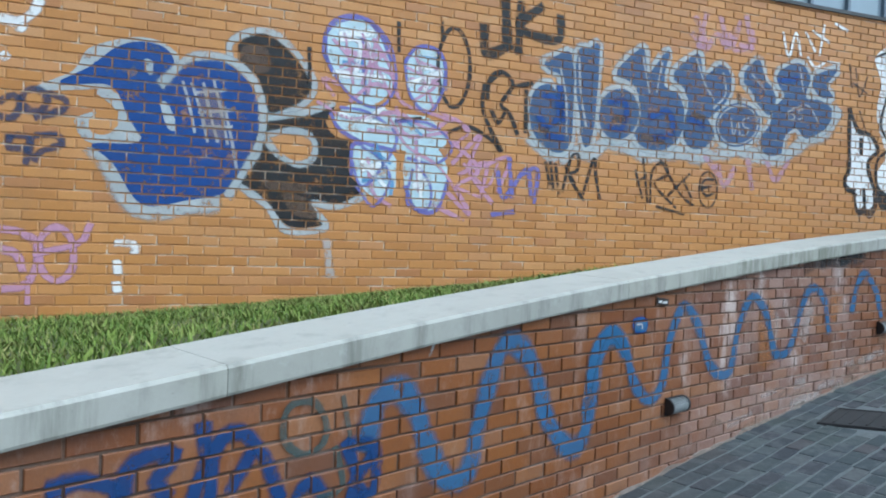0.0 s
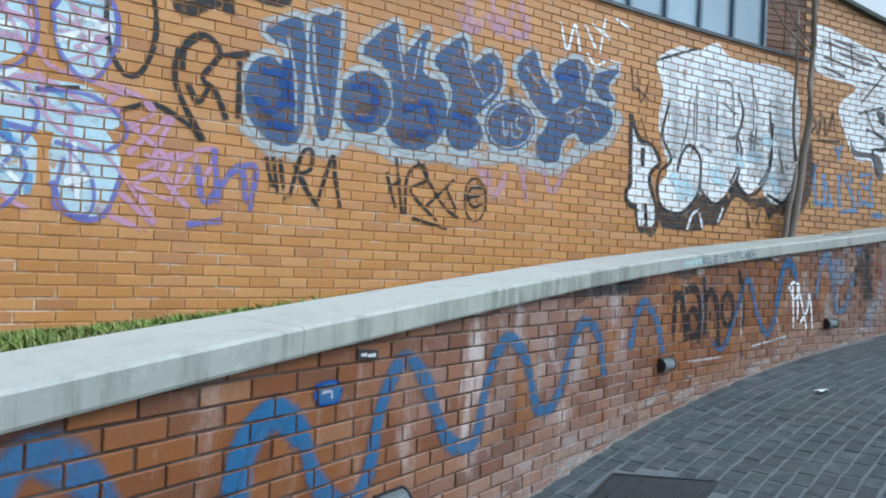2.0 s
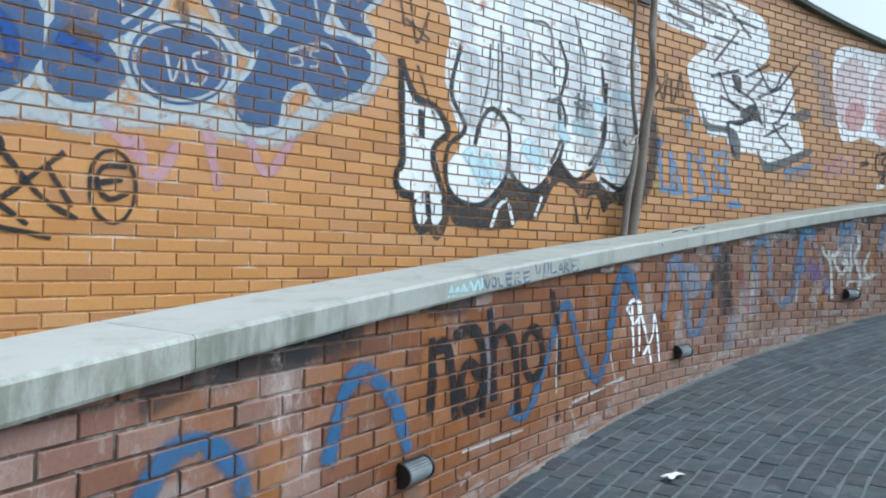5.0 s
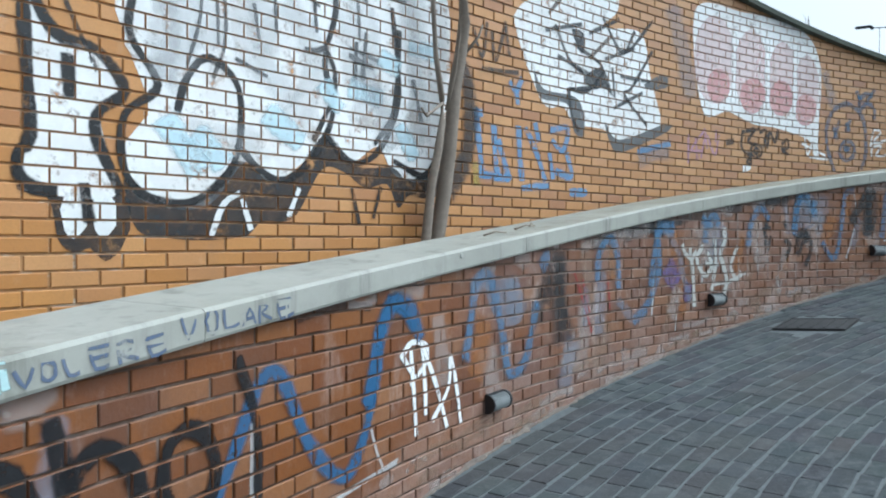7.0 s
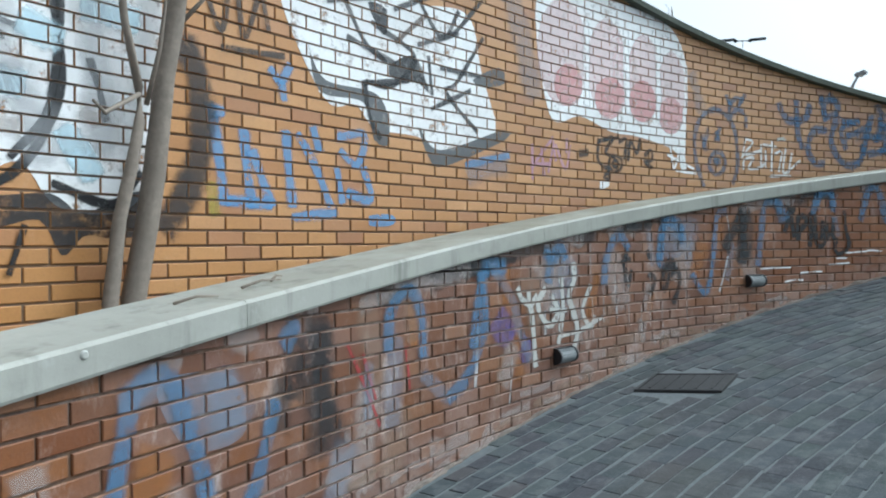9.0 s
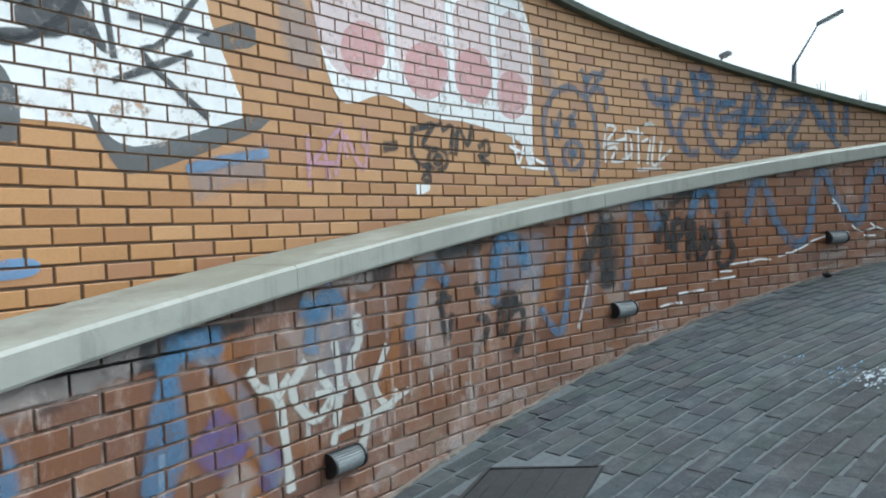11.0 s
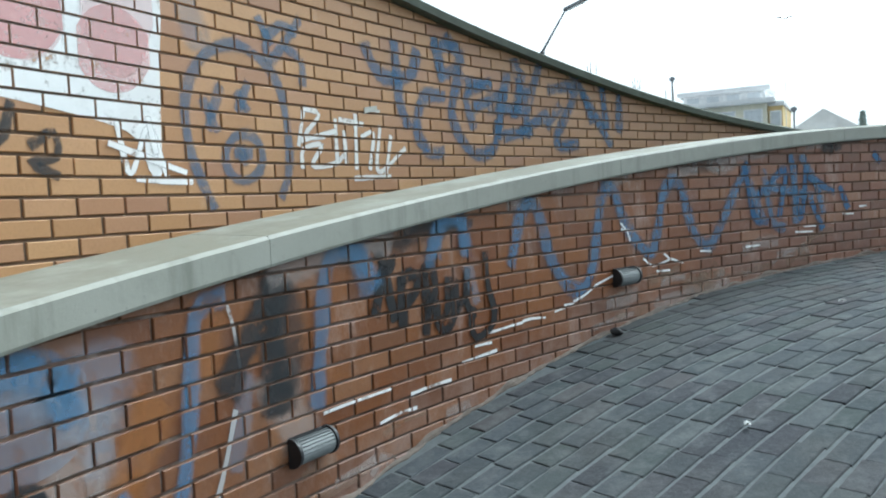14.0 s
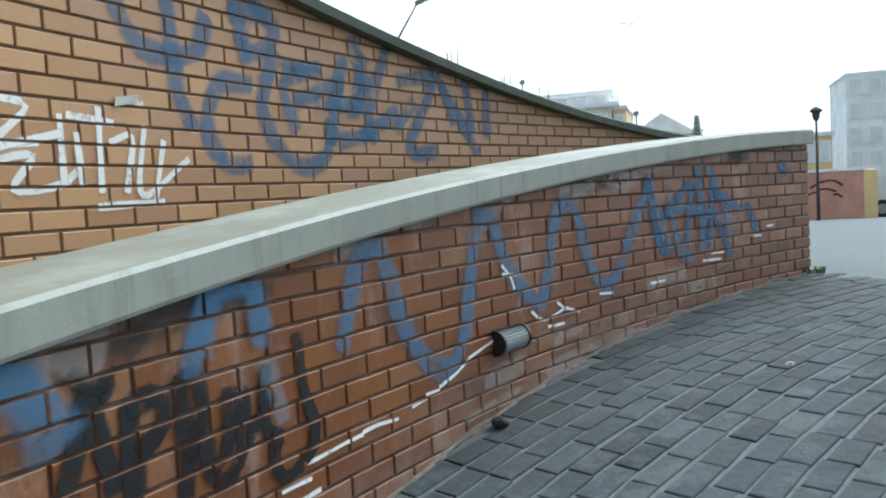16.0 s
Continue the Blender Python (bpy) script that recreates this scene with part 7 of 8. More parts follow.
for i in range(46):
    a = low.of_x(prng.uniform(3.0, 15.8))
    zt = cap_z(a) - prng.uniform(0.0, 0.06)
    ln = prng.uniform(0.1, 0.5)
    spray(g, low, "grime", prng.choice(("smear", "smear", "limewash")), [(a, zt), (a + ln * 0.5, cap_z(a + ln * 0.5) - prng.uniform(0.01, 0.05)), (a + ln, cap_z(a + ln) - prng.uniform(0.0, 0.07))], prng.uniform(0.03, 0.11), d=0.0126 + i * 0.00002)
for i in range(130):
    a = low.of_x(prng.uniform(2.0, 15.6))
    zb = base_z(a) + 0.02 + 0.2 * prng.random() ** 1.6
    ln = prng.uniform(0.05, 0.4)
    spray(g, low, "lime_smear", prng.choice(("limewash", "rustpaint")), [(a, zb), (a + ln * 0.5, zb + prng.uniform(0, 0.05)), (a + ln, zb + ln * 0.09)], prng.uniform(0.02, 0.075), d=0.0113 + i * 0.00002)


g = graffiti("blue handwritten capitals along the stone coping")
spray(g, low, "letter_stroke", "inkblue", [(11.7, 1.606), (11.73, 1.544), (11.76, 1.597)], 0.011, d=0.0515)
spray(g, low, "letter_stroke", "inkblue", [(11.88, 1.616), (11.89, 1.557), (11.95, 1.568)], 0.011, d=0.0515)
spray(g, low, "letter_stroke", "inkblue", [(11.97, 1.554), (12, 1.61), (12.03, 1.561)], 0.011, d=0.0515)
spray(g, low, "letter_stroke", "inkblue", [(11.98, 1.577), (12.02, 1.581)], 0.011, d=0.0515)
spray(g, low, "letter_stroke", "inkblue", [(12.05, 1.556), (12.05, 1.619), (12.09, 1.609), (12.06, 1.59), (12.11, 1.568)], 0.011, d=0.0515)
spray(g, low, "letter_stroke", "inkblue", [(12.14, 1.623), (12.16, 1.564), (12.23, 1.577)], 0.011, d=0.0515)
spray(g, low, "letter_stroke", "inkblue", [(12.15, 1.596), (12.2, 1.601)], 0.011, d=0.0515)
spray(g, low, "letter_stroke", "inkblue", [(12.14, 1.623), (12.21, 1.627)], 0.011, d=0.0515)
spray(g, low, "letter_stroke", "inkblue", [(11.17, 1.535), (11.2, 1.496), (11.22, 1.536)], 0.011, d=0.0515)
spray(g, low, "letter_stroke", "inkblue", [(11.3, 1.553), (11.32, 1.504), (11.35, 1.506)], 0.011, d=0.0515)
spray(g, low, "letter_stroke", "inkblue", [(11.38, 1.558), (11.4, 1.507), (11.45, 1.512)], 0.011, d=0.0515)
spray(g, low, "letter_stroke", "inkblue", [(11.39, 1.534), (11.44, 1.538)], 0.011, d=0.0515)
spray(g, low, "letter_stroke", "inkblue", [(11.38, 1.558), (11.44, 1.563)], 0.011, d=0.0515)
spray(g, low, "letter_stroke", "inkblue", [(11.48, 1.508), (11.47, 1.56), (11.52, 1.563), (11.51, 1.544), (11.48, 1.533), (11.54, 1.515)], 0.011, d=0.0515)
spray(g, low, "letter_stroke", "inkblue", [(11.57, 1.563), (11.59, 1.514), (11.64, 1.524)], 0.011, d=0.0515)
spray(g, low, "letter_stroke", "inkblue", [(11.58, 1.54), (11.63, 1.547)], 0.011, d=0.0515)
spray(g, low, "letter_stroke", "inkblue", [(11.57, 1.563), (11.63, 1.57)], 0.011, d=0.0515)
spray(g, low, "letter_stroke", "inkblue", [(11.85, 1.583), (11.85, 1.566), (11.84, 1.553), (11.83, 1.55), (11.81, 1.556), (11.81, 1.57), (11.8, 1.588), (11.81, 1.606), (11.81, 1.618), (11.83, 1.622), (11.84, 1.616), (11.85, 1.602)], 0.011, closed=True, d=0.0515)
spray(g, low, "letter_stroke", "inkblue", [(11.28, 1.522), (11.28, 1.511), (11.27, 1.503), (11.26, 1.501), (11.25, 1.505), (11.24, 1.515), (11.24, 1.526), (11.24, 1.537), (11.25, 1.545), (11.26, 1.547), (11.27, 1.543), (11.28, 1.534)], 0.011, closed=True, d=0.0515)

g = graffiti("pale cyan sprayed bars on the stone coping")
spray(g, low, "stroke", "cyan", [(10.85, 1.468), (10.87, 1.513), (10.89, 1.469)], 0.02, d=0.0515)
spray(g, low, "stroke", "cyan", [(10.9, 1.474), (10.93, 1.505), (10.95, 1.474)], 0.02, d=0.0515)
spray(g, low, "stroke", "cyan", [(10.96, 1.473), (10.98, 1.52), (11, 1.479)], 0.02, d=0.0515)
spray(g, low, "stroke", "cyan", [(11.01, 1.48), (11.04, 1.529), (11.07, 1.488)], 0.02, d=0.0515)
spray(g, low, "stroke", "cyan", [(11.08, 1.494), (11.11, 1.537), (11.13, 1.493)], 0.02, d=0.0515)
spray(g, low, "stroke", "cyan", [(11.14, 1.559), (11.15, 1.501)], 0.02, d=0.0515)

# ---- wall lights along the ramp ----
def wall_light(s, z, label):
    """A half-round louvred light, its back on the low wall."""
    t = thing("wall_light", Matrix.Translation(low.at(s, z, 0.009)) @ Matrix.Rotation(low.angle(s), 4, "Z"), label, "wall light", "lights along the ramp wall")
    L, R = 0.18, 0.046
    bm = bmesh.new()
    box(bm, (L + 0.012, 0.012, 2 * R + 0.01), (0, -0.006, 0), bevel=0.003)
    part("back_plate", bm, M_BLACK, t)
    n = 12
    for k in range(n):
        a0, a1 = math.pi * (k + 0.04) / n - math.pi / 2, math.pi * (k + 0.86) / n - math.pi / 2
        bm = bmesh.new()
        ring = []
        for a, r in ((a0, R), (a1, R - 0.003), (a1, R - 0.009), (a0, R - 0.006)):
            ring.append([bm.verts.new((x, -0.012 - r * math.cos(a), r * math.sin(a))) for x in (-L / 2 + 0.008, L / 2 - 0.008)])
        for i in range(4):
            j = (i + 1) % 4
            bm.faces.new((ring[i][0], ring[i][1], ring[j][1], ring[j][0]))
        part("louvre", bm, M_GRILL, t)
    bm = bmesh.new()
    tube(bm, [(-L / 2 + 0.012, -0.014, 0), (L / 2 - 0.012, -0.014, 0)], [R - 0.016] * 2, 14)
    part("housing", bm, M_BLACK, t)
    for x in (-L / 2, L / 2):
        bm = bmesh.new()
        pts = [(-0.006, -R - 0.004)] + [(-0.012 - (R + 0.004) * math.cos(a), (R + 0.004) * math.sin(a)) for a in [math.pi * k / 10 - math.pi / 2 for k in range(11)]] + [(-0.006, R + 0.004)]
        fr = [bm.verts.new((x - 0.006, y, zz)) for y, zz in pts]
        bk = [bm.verts.new((x + 0.006, y, zz)) for y, zz in pts]
        bm.faces.new(fr)
        bm.faces.new(list(reversed(bk)))
        for i in range(len(pts)):
            j = (i + 1) % len(pts)
            bm.faces.new((fr[i], bk[i], bk[j], fr[j]))
        part("end_plate", bm, M_BLACK, t, "thick black end plate")
    return t


for x, z in ((1.85, 0.478), (4.015, 0.776), (6.66, 0.97), (9.345, 1.345), (11.61, 1.726), (13.79, 2.078)):
    wall_light(low.of_x(x), z, "half-round black louvred light fixed to the low brick wall")

# ---- drain covers in the paving ----
def cover(quad, name, label):
    t = thing(name, None, label, "manhole cover", "iron covers in the ramp")
    q = [Vector((x, y, 0)) for x, y in quad]
    c = sum(q, Vector()) / 4

    def ring(k, dz):
        pts = [c + (p - c) * k for p in q]
        return [(p.x, p.y, ground_z(p.x, p.y) + dz) for p in pts]

    vs = ring(1.07, -0.02) + ring(1.07, 0.016) + ring(1.0, 0.016) + ring(1.0, -0.01)
    fs = [(4 * r + i, 4 * r + (i + 1) % 4, 4 * r + 4 + (i + 1) % 4, 4 * r + 4 + i) for r in range(3) for i in range(4)]
    part("frame", mesh_of("cover_frame", vs, fs, M_IRON), None, t)
    vs = ring(0.985, -0.015) + ring(0.985, 0.010) + ring(0.95, 0.013)
    fs = [(4 * r + i, 4 * r + (i + 1) % 4, 4 * r + 4 + (i + 1) % 4, 4 * r + 4 + i) for r in range(2) for i in range(4)] + [(8, 9, 10, 11)]
    part("plate", mesh_of("cover_plate", vs, fs, M_IRON), None, t)
    for i in range(5):
        a, b = 0.12 + i * 0.19, 0.12 + i * 0.19 + 0.03
        pts = []
        for u in (a, b):
            for w in (0.08, 0.92):
                e = (q[0] * (1 - u) + q[3] * u) * (1 - w) + (q[1] * (1 - u) + q[2] * u) * w
                pts.append((e.x, e.y, ground_z(e.x, e.y) + 0.018))
        lo = [(x, y, z - 0.008) for x, y, z in pts]
        part("rib", mesh_of("cover_rib", pts + lo, [(0, 1, 3, 2), (0, 4, 5, 1), (1, 5, 7, 3), (3, 7, 6, 2), (2, 6, 4, 0)], M_IRON), None, t)


cover([(3.02, 5.51), (3.264, 5.80), (3.75, 5.575), (3.485, 5.295)], "manhole_cover", "square dark cast iron cover set in the paving")
cover([(9.74, 9.41), (10.035, 9.495), (10.26, 9.07), (9.97, 8.98)], "manhole_cover", "long dark cast iron cover set in the paving")

# ---- bare climbing stems against the tall wall ----
vine = thing("climber", None, "bare grey twin-stemmed climber growing up the brick wall", "tree")
bm = bmesh.new()
p1 = [(6.71, 9.42, 1.62), (6.72, 9.43, 1.83), (6.78, 9.45, 2.12), (6.82, 9.47, 2.35), (6.85, 9.48, 2.58), (6.87, 9.49, 2.76), (6.92, 9.50, 3.0), (6.95, 9.51, 3.2), (6.93, 9.5, 3.55), (6.95, 9.5, 4.0), (6.94, 9.5, 4.45), (6.97, 9.5, 5.1)]
tube(bm, p1, [0.052, 0.05, 0.046, 0.047, 0.043, 0.044, 0.04, 0.038, 0.036, 0.03, 0.028, 0.02], 12)
part("trunk", bm, M_BARK, vine)
bm = bmesh.new()
p2 = [(6.62, 9.38, 1.62), (6.62, 9.38, 1.82), (6.66, 9.39, 2.15), (6.71, 9.40, 2.36), (6.75, 9.42, 2.55), (6.75, 9.43, 2.69), (6.69, 9.40, 2.95), (6.66, 9.38, 3.25), (6.68, 9.38, 3.7), (6.66, 9.36, 4.3)]
tube(bm, p2, [0.034, 0.032, 0.027, 0.026, 0.022, 0.019, 0.016, 0.015, 0.013, 0.01], 10)
part("stem", bm, M_BARK, vine)
for pts in ([(6.78, 9.43, 2.62), (6.83, 9.41, 2.85), (6.86, 9.4, 3.1), (6.84, 9.4, 3.4)], [(6.75, 9.42, 2.66), (6.6, 9.34, 2.56), (6.55, 9.31, 2.6)], [(6.95, 9.5, 3.95), (6.5, 9.25, 4.2), (6.1, 9.1, 4.6)], [(6.94, 9.5, 3.88), (6.4, 9.2, 4.05), (5.9, 9.0, 4.5)], [(6.95, 9.5, 3.0), (7.05, 9.5, 3.12), (7.08, 9.5, 3.2)], [(6.94, 9.5, 4.1), (7.0, 9.5, 4.6), (7.02, 9.5, 5.0)]):
    bm = bmesh.new()
    tube(bm, pts, [0.011, 0.009, 0.006, 0.004][: len(pts)], 7)
    part("branch", bm, M_BARK, vine)

# twigs lying on the coping
for x, ln, rot in ((7.05, 0.2, 0.2), (6.75, 0.16, 0.5), (7.2, 0.12, -0.5)):
    s = low.of_x(x)
    a = low.at(s, cap_z(s) + 0.118, -0.12)
    e = low.at(s + ln, cap_z(s + ln) + 0.118, -0.12 + 0.1 * rot)
    bm = bmesh.new()
    tube(bm, [a, (a + e) / 2 + Vector((0, 0, 0.012)), e], [0.006, 0.005, 0.003], 6)
    part("stalk", bm, M_BARK, thing("twig", None, "thin dry brown twig lying on the coping", "twig", "twigs on the coping"))

# ---- grass between the walls ----
def grass_mat():
    n = Nodes("grass", 0.85)
    r = n.piece_random()
    dry = n.mask(n.noise(2.4, 5, 0.65), 0.46, 0.66)
    n.colour(n.mix(n.math("MULTIPLY", dry, 0.65), n.ramp(r, [(0.0, (0.07, 0.115, 0.016)), (0.45, (0.13, 0.205, 0.028)), (0.85, (0.21, 0.28, 0.05)), (1.0, (0.34, 0.32, 0.12))]), (0.15, 0.125, 0.045)))
    n.b.inputs["Subsurface Weight"].default_value = 0.0
    return n.mat


rng = random.Random(5)
gv_, gf_ = [], []
for i in range(70000):
    s = rng.uniform(0.0, low.of_x(5.2))
    p = low.at(s, 0, -0.36)
    j = int(np.argmin((up.x - p.x) ** 2 + (up.y - p.y) ** 2))
    k = rng.random() ** 0.9
    q = Vector((up.x[j], up.y[j], 0))
    base = p.lerp(q, k)
    fade = max(0.0, 1 - max(0.0, p.x - 0.9) / 2.0)
    if rng.random() > fade * (0.8 + 0.7 * noise.noise(Vector((base.x * 1.7, base.y * 1.7, 7)))) + 0.012:
        continue
    z0 = soil_front(s, p.x)
    z = z0 * (1 - k) + min(z0 - 0.04, soil_back(q.x)) * k - 0.006
    clump = 0.55 + 0.9 * noise.noise(Vector((base.x * 2.1, base.y * 2.1, 3))) + 0.4 * noise.noise(Vector((base.x * 7, base.y * 7, 1)))
    h = (0.014 + 0.034 * rng.random()) * max(0.35, 0.7 + clump * 0.6) * (0.55 + 0.45 * fade)
    a = rng.uniform(0, math.tau)
    w = rng.uniform(0.0025, 0.006)
    lean = Vector((math.cos(a + 1.3), math.sin(a + 1.3), 0)) * h * rng.uniform(0.3, 1.6)
    side = Vector((math.cos(a), math.sin(a), 0)) * w
    b0 = Vector((base.x, base.y, z))
    o = len(gv_)
    gv_ += [b0 - side, b0 + side, b0 + lean * 0.4 + side * 0.7 + Vector((0, 0, h * 0.6)), b0 + lean * 0.4 - side * 0.7 + Vector((0, 0, h * 0.6)), b0 + lean + Vector((0, 0, h))]
    gf_ += [(o, o + 1, o + 2, o + 3), (o + 3, o + 2, o + 4)]
tagged(new("grass", mesh_of("grass", gv_, gf_, grass_mat())), "uneven green grass strip behind the coping", "grass", kind="stuff")

# ---- small things ----
M_PAPER = plain("white_paper", (0.72, 0.73, 0.72), 0.8, grain=30, amount=0.15)
M_PAPERGREY = plain("weathered_label", (0.48, 0.48, 0.44), 0.7, grain=60, amount=0.4)
M_STICK = plain("sticker_black", (0.03, 0.03, 0.03), 0.5, grain=60, amount=0.5)


def litter(x, y, w, h, rot, label):
    t = thing("litter", Matrix.Translation((x, y, ground_z(x, y) + 0.012)) @ Matrix.Rotation(rot, 4, "Z"), label, "litter", "litter on the ramp")
    n = 5
    vs, fs = [], []
    for dz in (0.0, 0.003):
        for i in range(n):
            for j in range(n):
                u, v2 = i / (n - 1) - 0.5, j / (n - 1) - 0.5
                vs.append((u * w * (1 + 0.2 * math.sin(j * 2.1)), v2 * h * (1 + 0.25 * math.cos(i * 1.7)), dz + 0.012 * abs(math.sin(3 * u + 4 * v2))))
    for k in range(2):
        for i in range(n - 1):
            for j in range(n - 1):
                a = k * n * n + i * n + j
                fs.append((a, a + n, a + n + 1, a + 1))
    part("sheet", mesh_of("sheet", vs, fs, M_PAPER), None, t)


litter(5.53, 7.15, 0.12, 0.05, 0.4, "small crumpled white paper scrap on the paving")
litter(14.16, 8.245, 0.028, 0.022, 1.0, "tiny white paper scrap on the paving")
litter(12.53, 8.517, 0.03, 0.02, 0.2, "tiny white paper scrap on the paving")

stick = thing("sticker", None, "small torn black and white sticker on the low wall", "sticker")
s0_ = low.of_x(1.69)
coats["n"] = 26
vs = [low.at(s0_ + a, z, 0.0185) for a, z in ((0, 1.075), (0.12, 1.06), (0.12, 1.098), (0, 1.112))]
vs += [low.at(s0_ + a, z, 0.016) for a, z in ((0, 1.075), (0.12, 1.06), (0.12, 1.098), (0, 1.112))]
part("backing", mesh_of("backing", vs, [(0, 1, 2, 3), (0, 4, 5, 1), (1, 5, 6, 2), (2, 6, 7, 3), (3, 7, 4, 0)], M_STICK), None, stick)
for a, b, z in ((0.015, 0.05, 1.088), (0.055, 0.105, 1.082)):
    vs = [low.at(s0_ + a, z - 0.006, 0.0192), low.at(s0_ + b, z - 0.008, 0.0192), low.at(s0_ + b, z + 0.006, 0.0192), low.at(s0_ + a, z + 0.004, 0.0192)]
    part("print_bar", mesh_of("print_bar", vs, [(0, 1, 2, 3)], M_PAPER), None, stick, "plain white printed bar")

label_plate = thing("sticker", None, "small pale torn sticker on the orange brick", "sticker")
vs = [up.at(20.135 + a, 3.05 + z, d) for d in (0.016, 0.012) for a, z in ((-0.055, -0.025), (0.05, -0.004), (0.055, 0.026), (-0.05, 0.008))]
part("backing", mesh_of("backing", vs, [(0, 1, 2, 3), (0, 4, 5, 1), (1, 5, 6, 2), (2, 6, 7, 3), (3, 7, 4, 0)], M_PAPERGREY), None, label_plate)
bolt = thing("bolt", Matrix.Translation(low.at(13.474, 1.749, 0.047)) @ Matrix.Rotation(low.angle(13.474), 4, "Z"), "small pale metal bolt in the coping edge", "bolt")
bm = bmesh.new()
tube(bm, [(0, 0.006, 0), (0, -0.004, 0), (0, -0.008, 0)], [0.014, 0.014, 0.009], 12)
part("bolt_head", bm, M_PAPERGREY, bolt)

pebble = thing("pebble", Matrix.Translation((13.6, 9.30, ground_z(13.6, 9.30) + 0.02)), "dark rounded stone lying at the foot of the wall", "stone")
bm = bmesh.new()
bmesh.ops.create_icosphere(bm, subdivisions=2, radius=0.035)
for vtx in bm.verts:
    vtx.co *= 1 + 0.25 * noise.noise(vtx.co * 30)
    vtx.co.z *= 0.65
part("stone", bm, M_IRON, pebble)

# spilt white and blue paint on the setts
def spill(x, y, paint, n, spread, seed):
    r = random.Random(seed)
    t = thing("paint_spill", None, f"{paint} dried splash of paint on the dark setts", "paint splash", "paint splashes on the ramp")
    for i in range(n):
        cx, cy = x + r.gauss(0, spread), y + r.gauss(0, spread * 0.6)
        rad = r.uniform(0.003, 0.012) * (1.6 if i % 9 == 0 else 1)
        ring = [(cx + rad * (1 + 0.4 * math.sin(3 * a + i)) * math.cos(a), cy + rad * 0.7 * (1 + 0.4 * math.cos(2 * a)) * math.sin(a)) for a in [k * math.tau / 10 for k in range(10)]]
        part("blot", mesh_of("blot", [(px, py, ground_z(px, py) + 0.0125) for px, py in ring], [tuple(range(10))], M_WHITEDRY if paint == "white" else M_BLUEDRY), None, t)


M_WHITEDRY = plain("dry_white_paint", (0.42, 0.47, 0.52), 0.8, grain=60, amount=0.5)
M_BLUEDRY = plain("dry_blue_paint", (0.12, 0.28, 0.45), 0.7, grain=40, amount=0.3)
spill(11.53, 8.35, "white", 60, 0.07, 3)
spill(11.53, 8.53, "blue", 24, 0.11, 4)
spill(11.70, 8.77, "blue", 8, 0.06, 8)


# ---- street lamps behind the tall wall ----
def street_lamp(base, knee, top, head, label):
    t = thing("street_lamp", None, label, "street lamp", "street lamps")
    b = Vector(base)
    bm = bmesh.new()
    tube(bm, [(b.x, b.y, 0.4), b, knee], [0.09, 0.07, 0.055], 10)
    part("pole", bm, M_DARKPOLE, t)
    bm = bmesh.new()
    tube(bm, [knee, (Vector(knee) + Vector(top)) / 2, top], [0.03, 0.024, 0.02], 8)
    part("arm", bm, M_POLE, t)
    bm = bmesh.new()
    d = Vector(head) - Vector(top)
    q = d.to_track_quat("X", "Z")
    box(bm, (d.length + 0.12, 0.16, 0.07), (Vector(top) + Vector(head)) / 2, q.to_matrix(), bevel=0.02)
    part("lamp_head", bm, M_POLE, t)
    bm = bmesh.new()
    box(bm, (d.length * 0.75, 0.12, 0.02), (Vector(top) + Vector(head)) / 2 - Vector((0, 0, 0.04)), q.to_matrix(), bevel=0.005)
    part("lens", bm, M_PAPER, t)


street_lamp((26.08, 14.4, 4.6), (26.1, 14.35, 5.75), (26.3, 13.85, 6.62), (26.4, 13.4, 6.8), "bent steel street lamp behind the sloping wall top")
street_lamp((20.2, 13.4, 4.3), (20.2, 13.38, 4.72), (20.26, 13.24, 5.02), (20.27, 13.16, 5.04), "small bent steel lamp behind the sloping wall top")
# near white, so that far poles melt into the bright hazy sky
M_PALE = plain("hazed_pale_steel", (0.93, 0.93, 0.93), 0.5, grain=30, amount=0.03)


def twin_lamp(x, y, z, across, reach, pole, label):
    """A slim pole that carries two flat lamp heads on a short cross-bar."""
    t = thing("street_lamp", None, label, "street lamp", "street lamps")
    d = Vector((math.cos(across), math.sin(across), 0.06))
    q = Matrix.Rotation(across, 3, "Z")
    top = Vector((x, y, z))
    bm = bmesh.new()
    tube(bm, [(x, y, 0.4), (x, y, z * 0.6), (x, y, z)], [pole * 1.6, pole * 1.2, pole], 10)
    part("pole", bm, M_PALE, t)
    bm = bmesh.new()
    tube(bm, [top - d * reach * 0.3, top + d * reach * 0.3], [pole * 1.2] * 2, 8)
    part("cross_bar", bm, M_POLE, t)
    for side in (-1, 1):
        bm = bmesh.new()
        box(bm, (reach * 0.72, reach * 0.3, reach * 0.09), top + d * side * reach * 0.66 + Vector((0, 0, 0.05)), q, bevel=reach * 0.035)
        head = part("lamp_head", bm, M_DARKPOLE, t)
        bm = bmesh.new()
        box(bm, (reach * 0.16, reach * 0.16, reach * 0.14), top + d * side * reach * 0.32, q, bevel=reach * 0.03)
        part("knuckle", bm, M_DARKPOLE, head)


twin_lamp(49.7, 11.4, 10.28, radians(90), 0.36, 0.012, "far slim pole with two small lamp heads against the sky")
twin_lamp(38.9, 27.8, 11.4, radians(123), 1.0, 0.025, "tall slim pole with two flat dark lamp heads")

# ---- beyond the end of the ramp ----
def wall_paint(name, c):
    return plain(name, c, 0.9, grain=4, amount=0.12, bump=0.1)


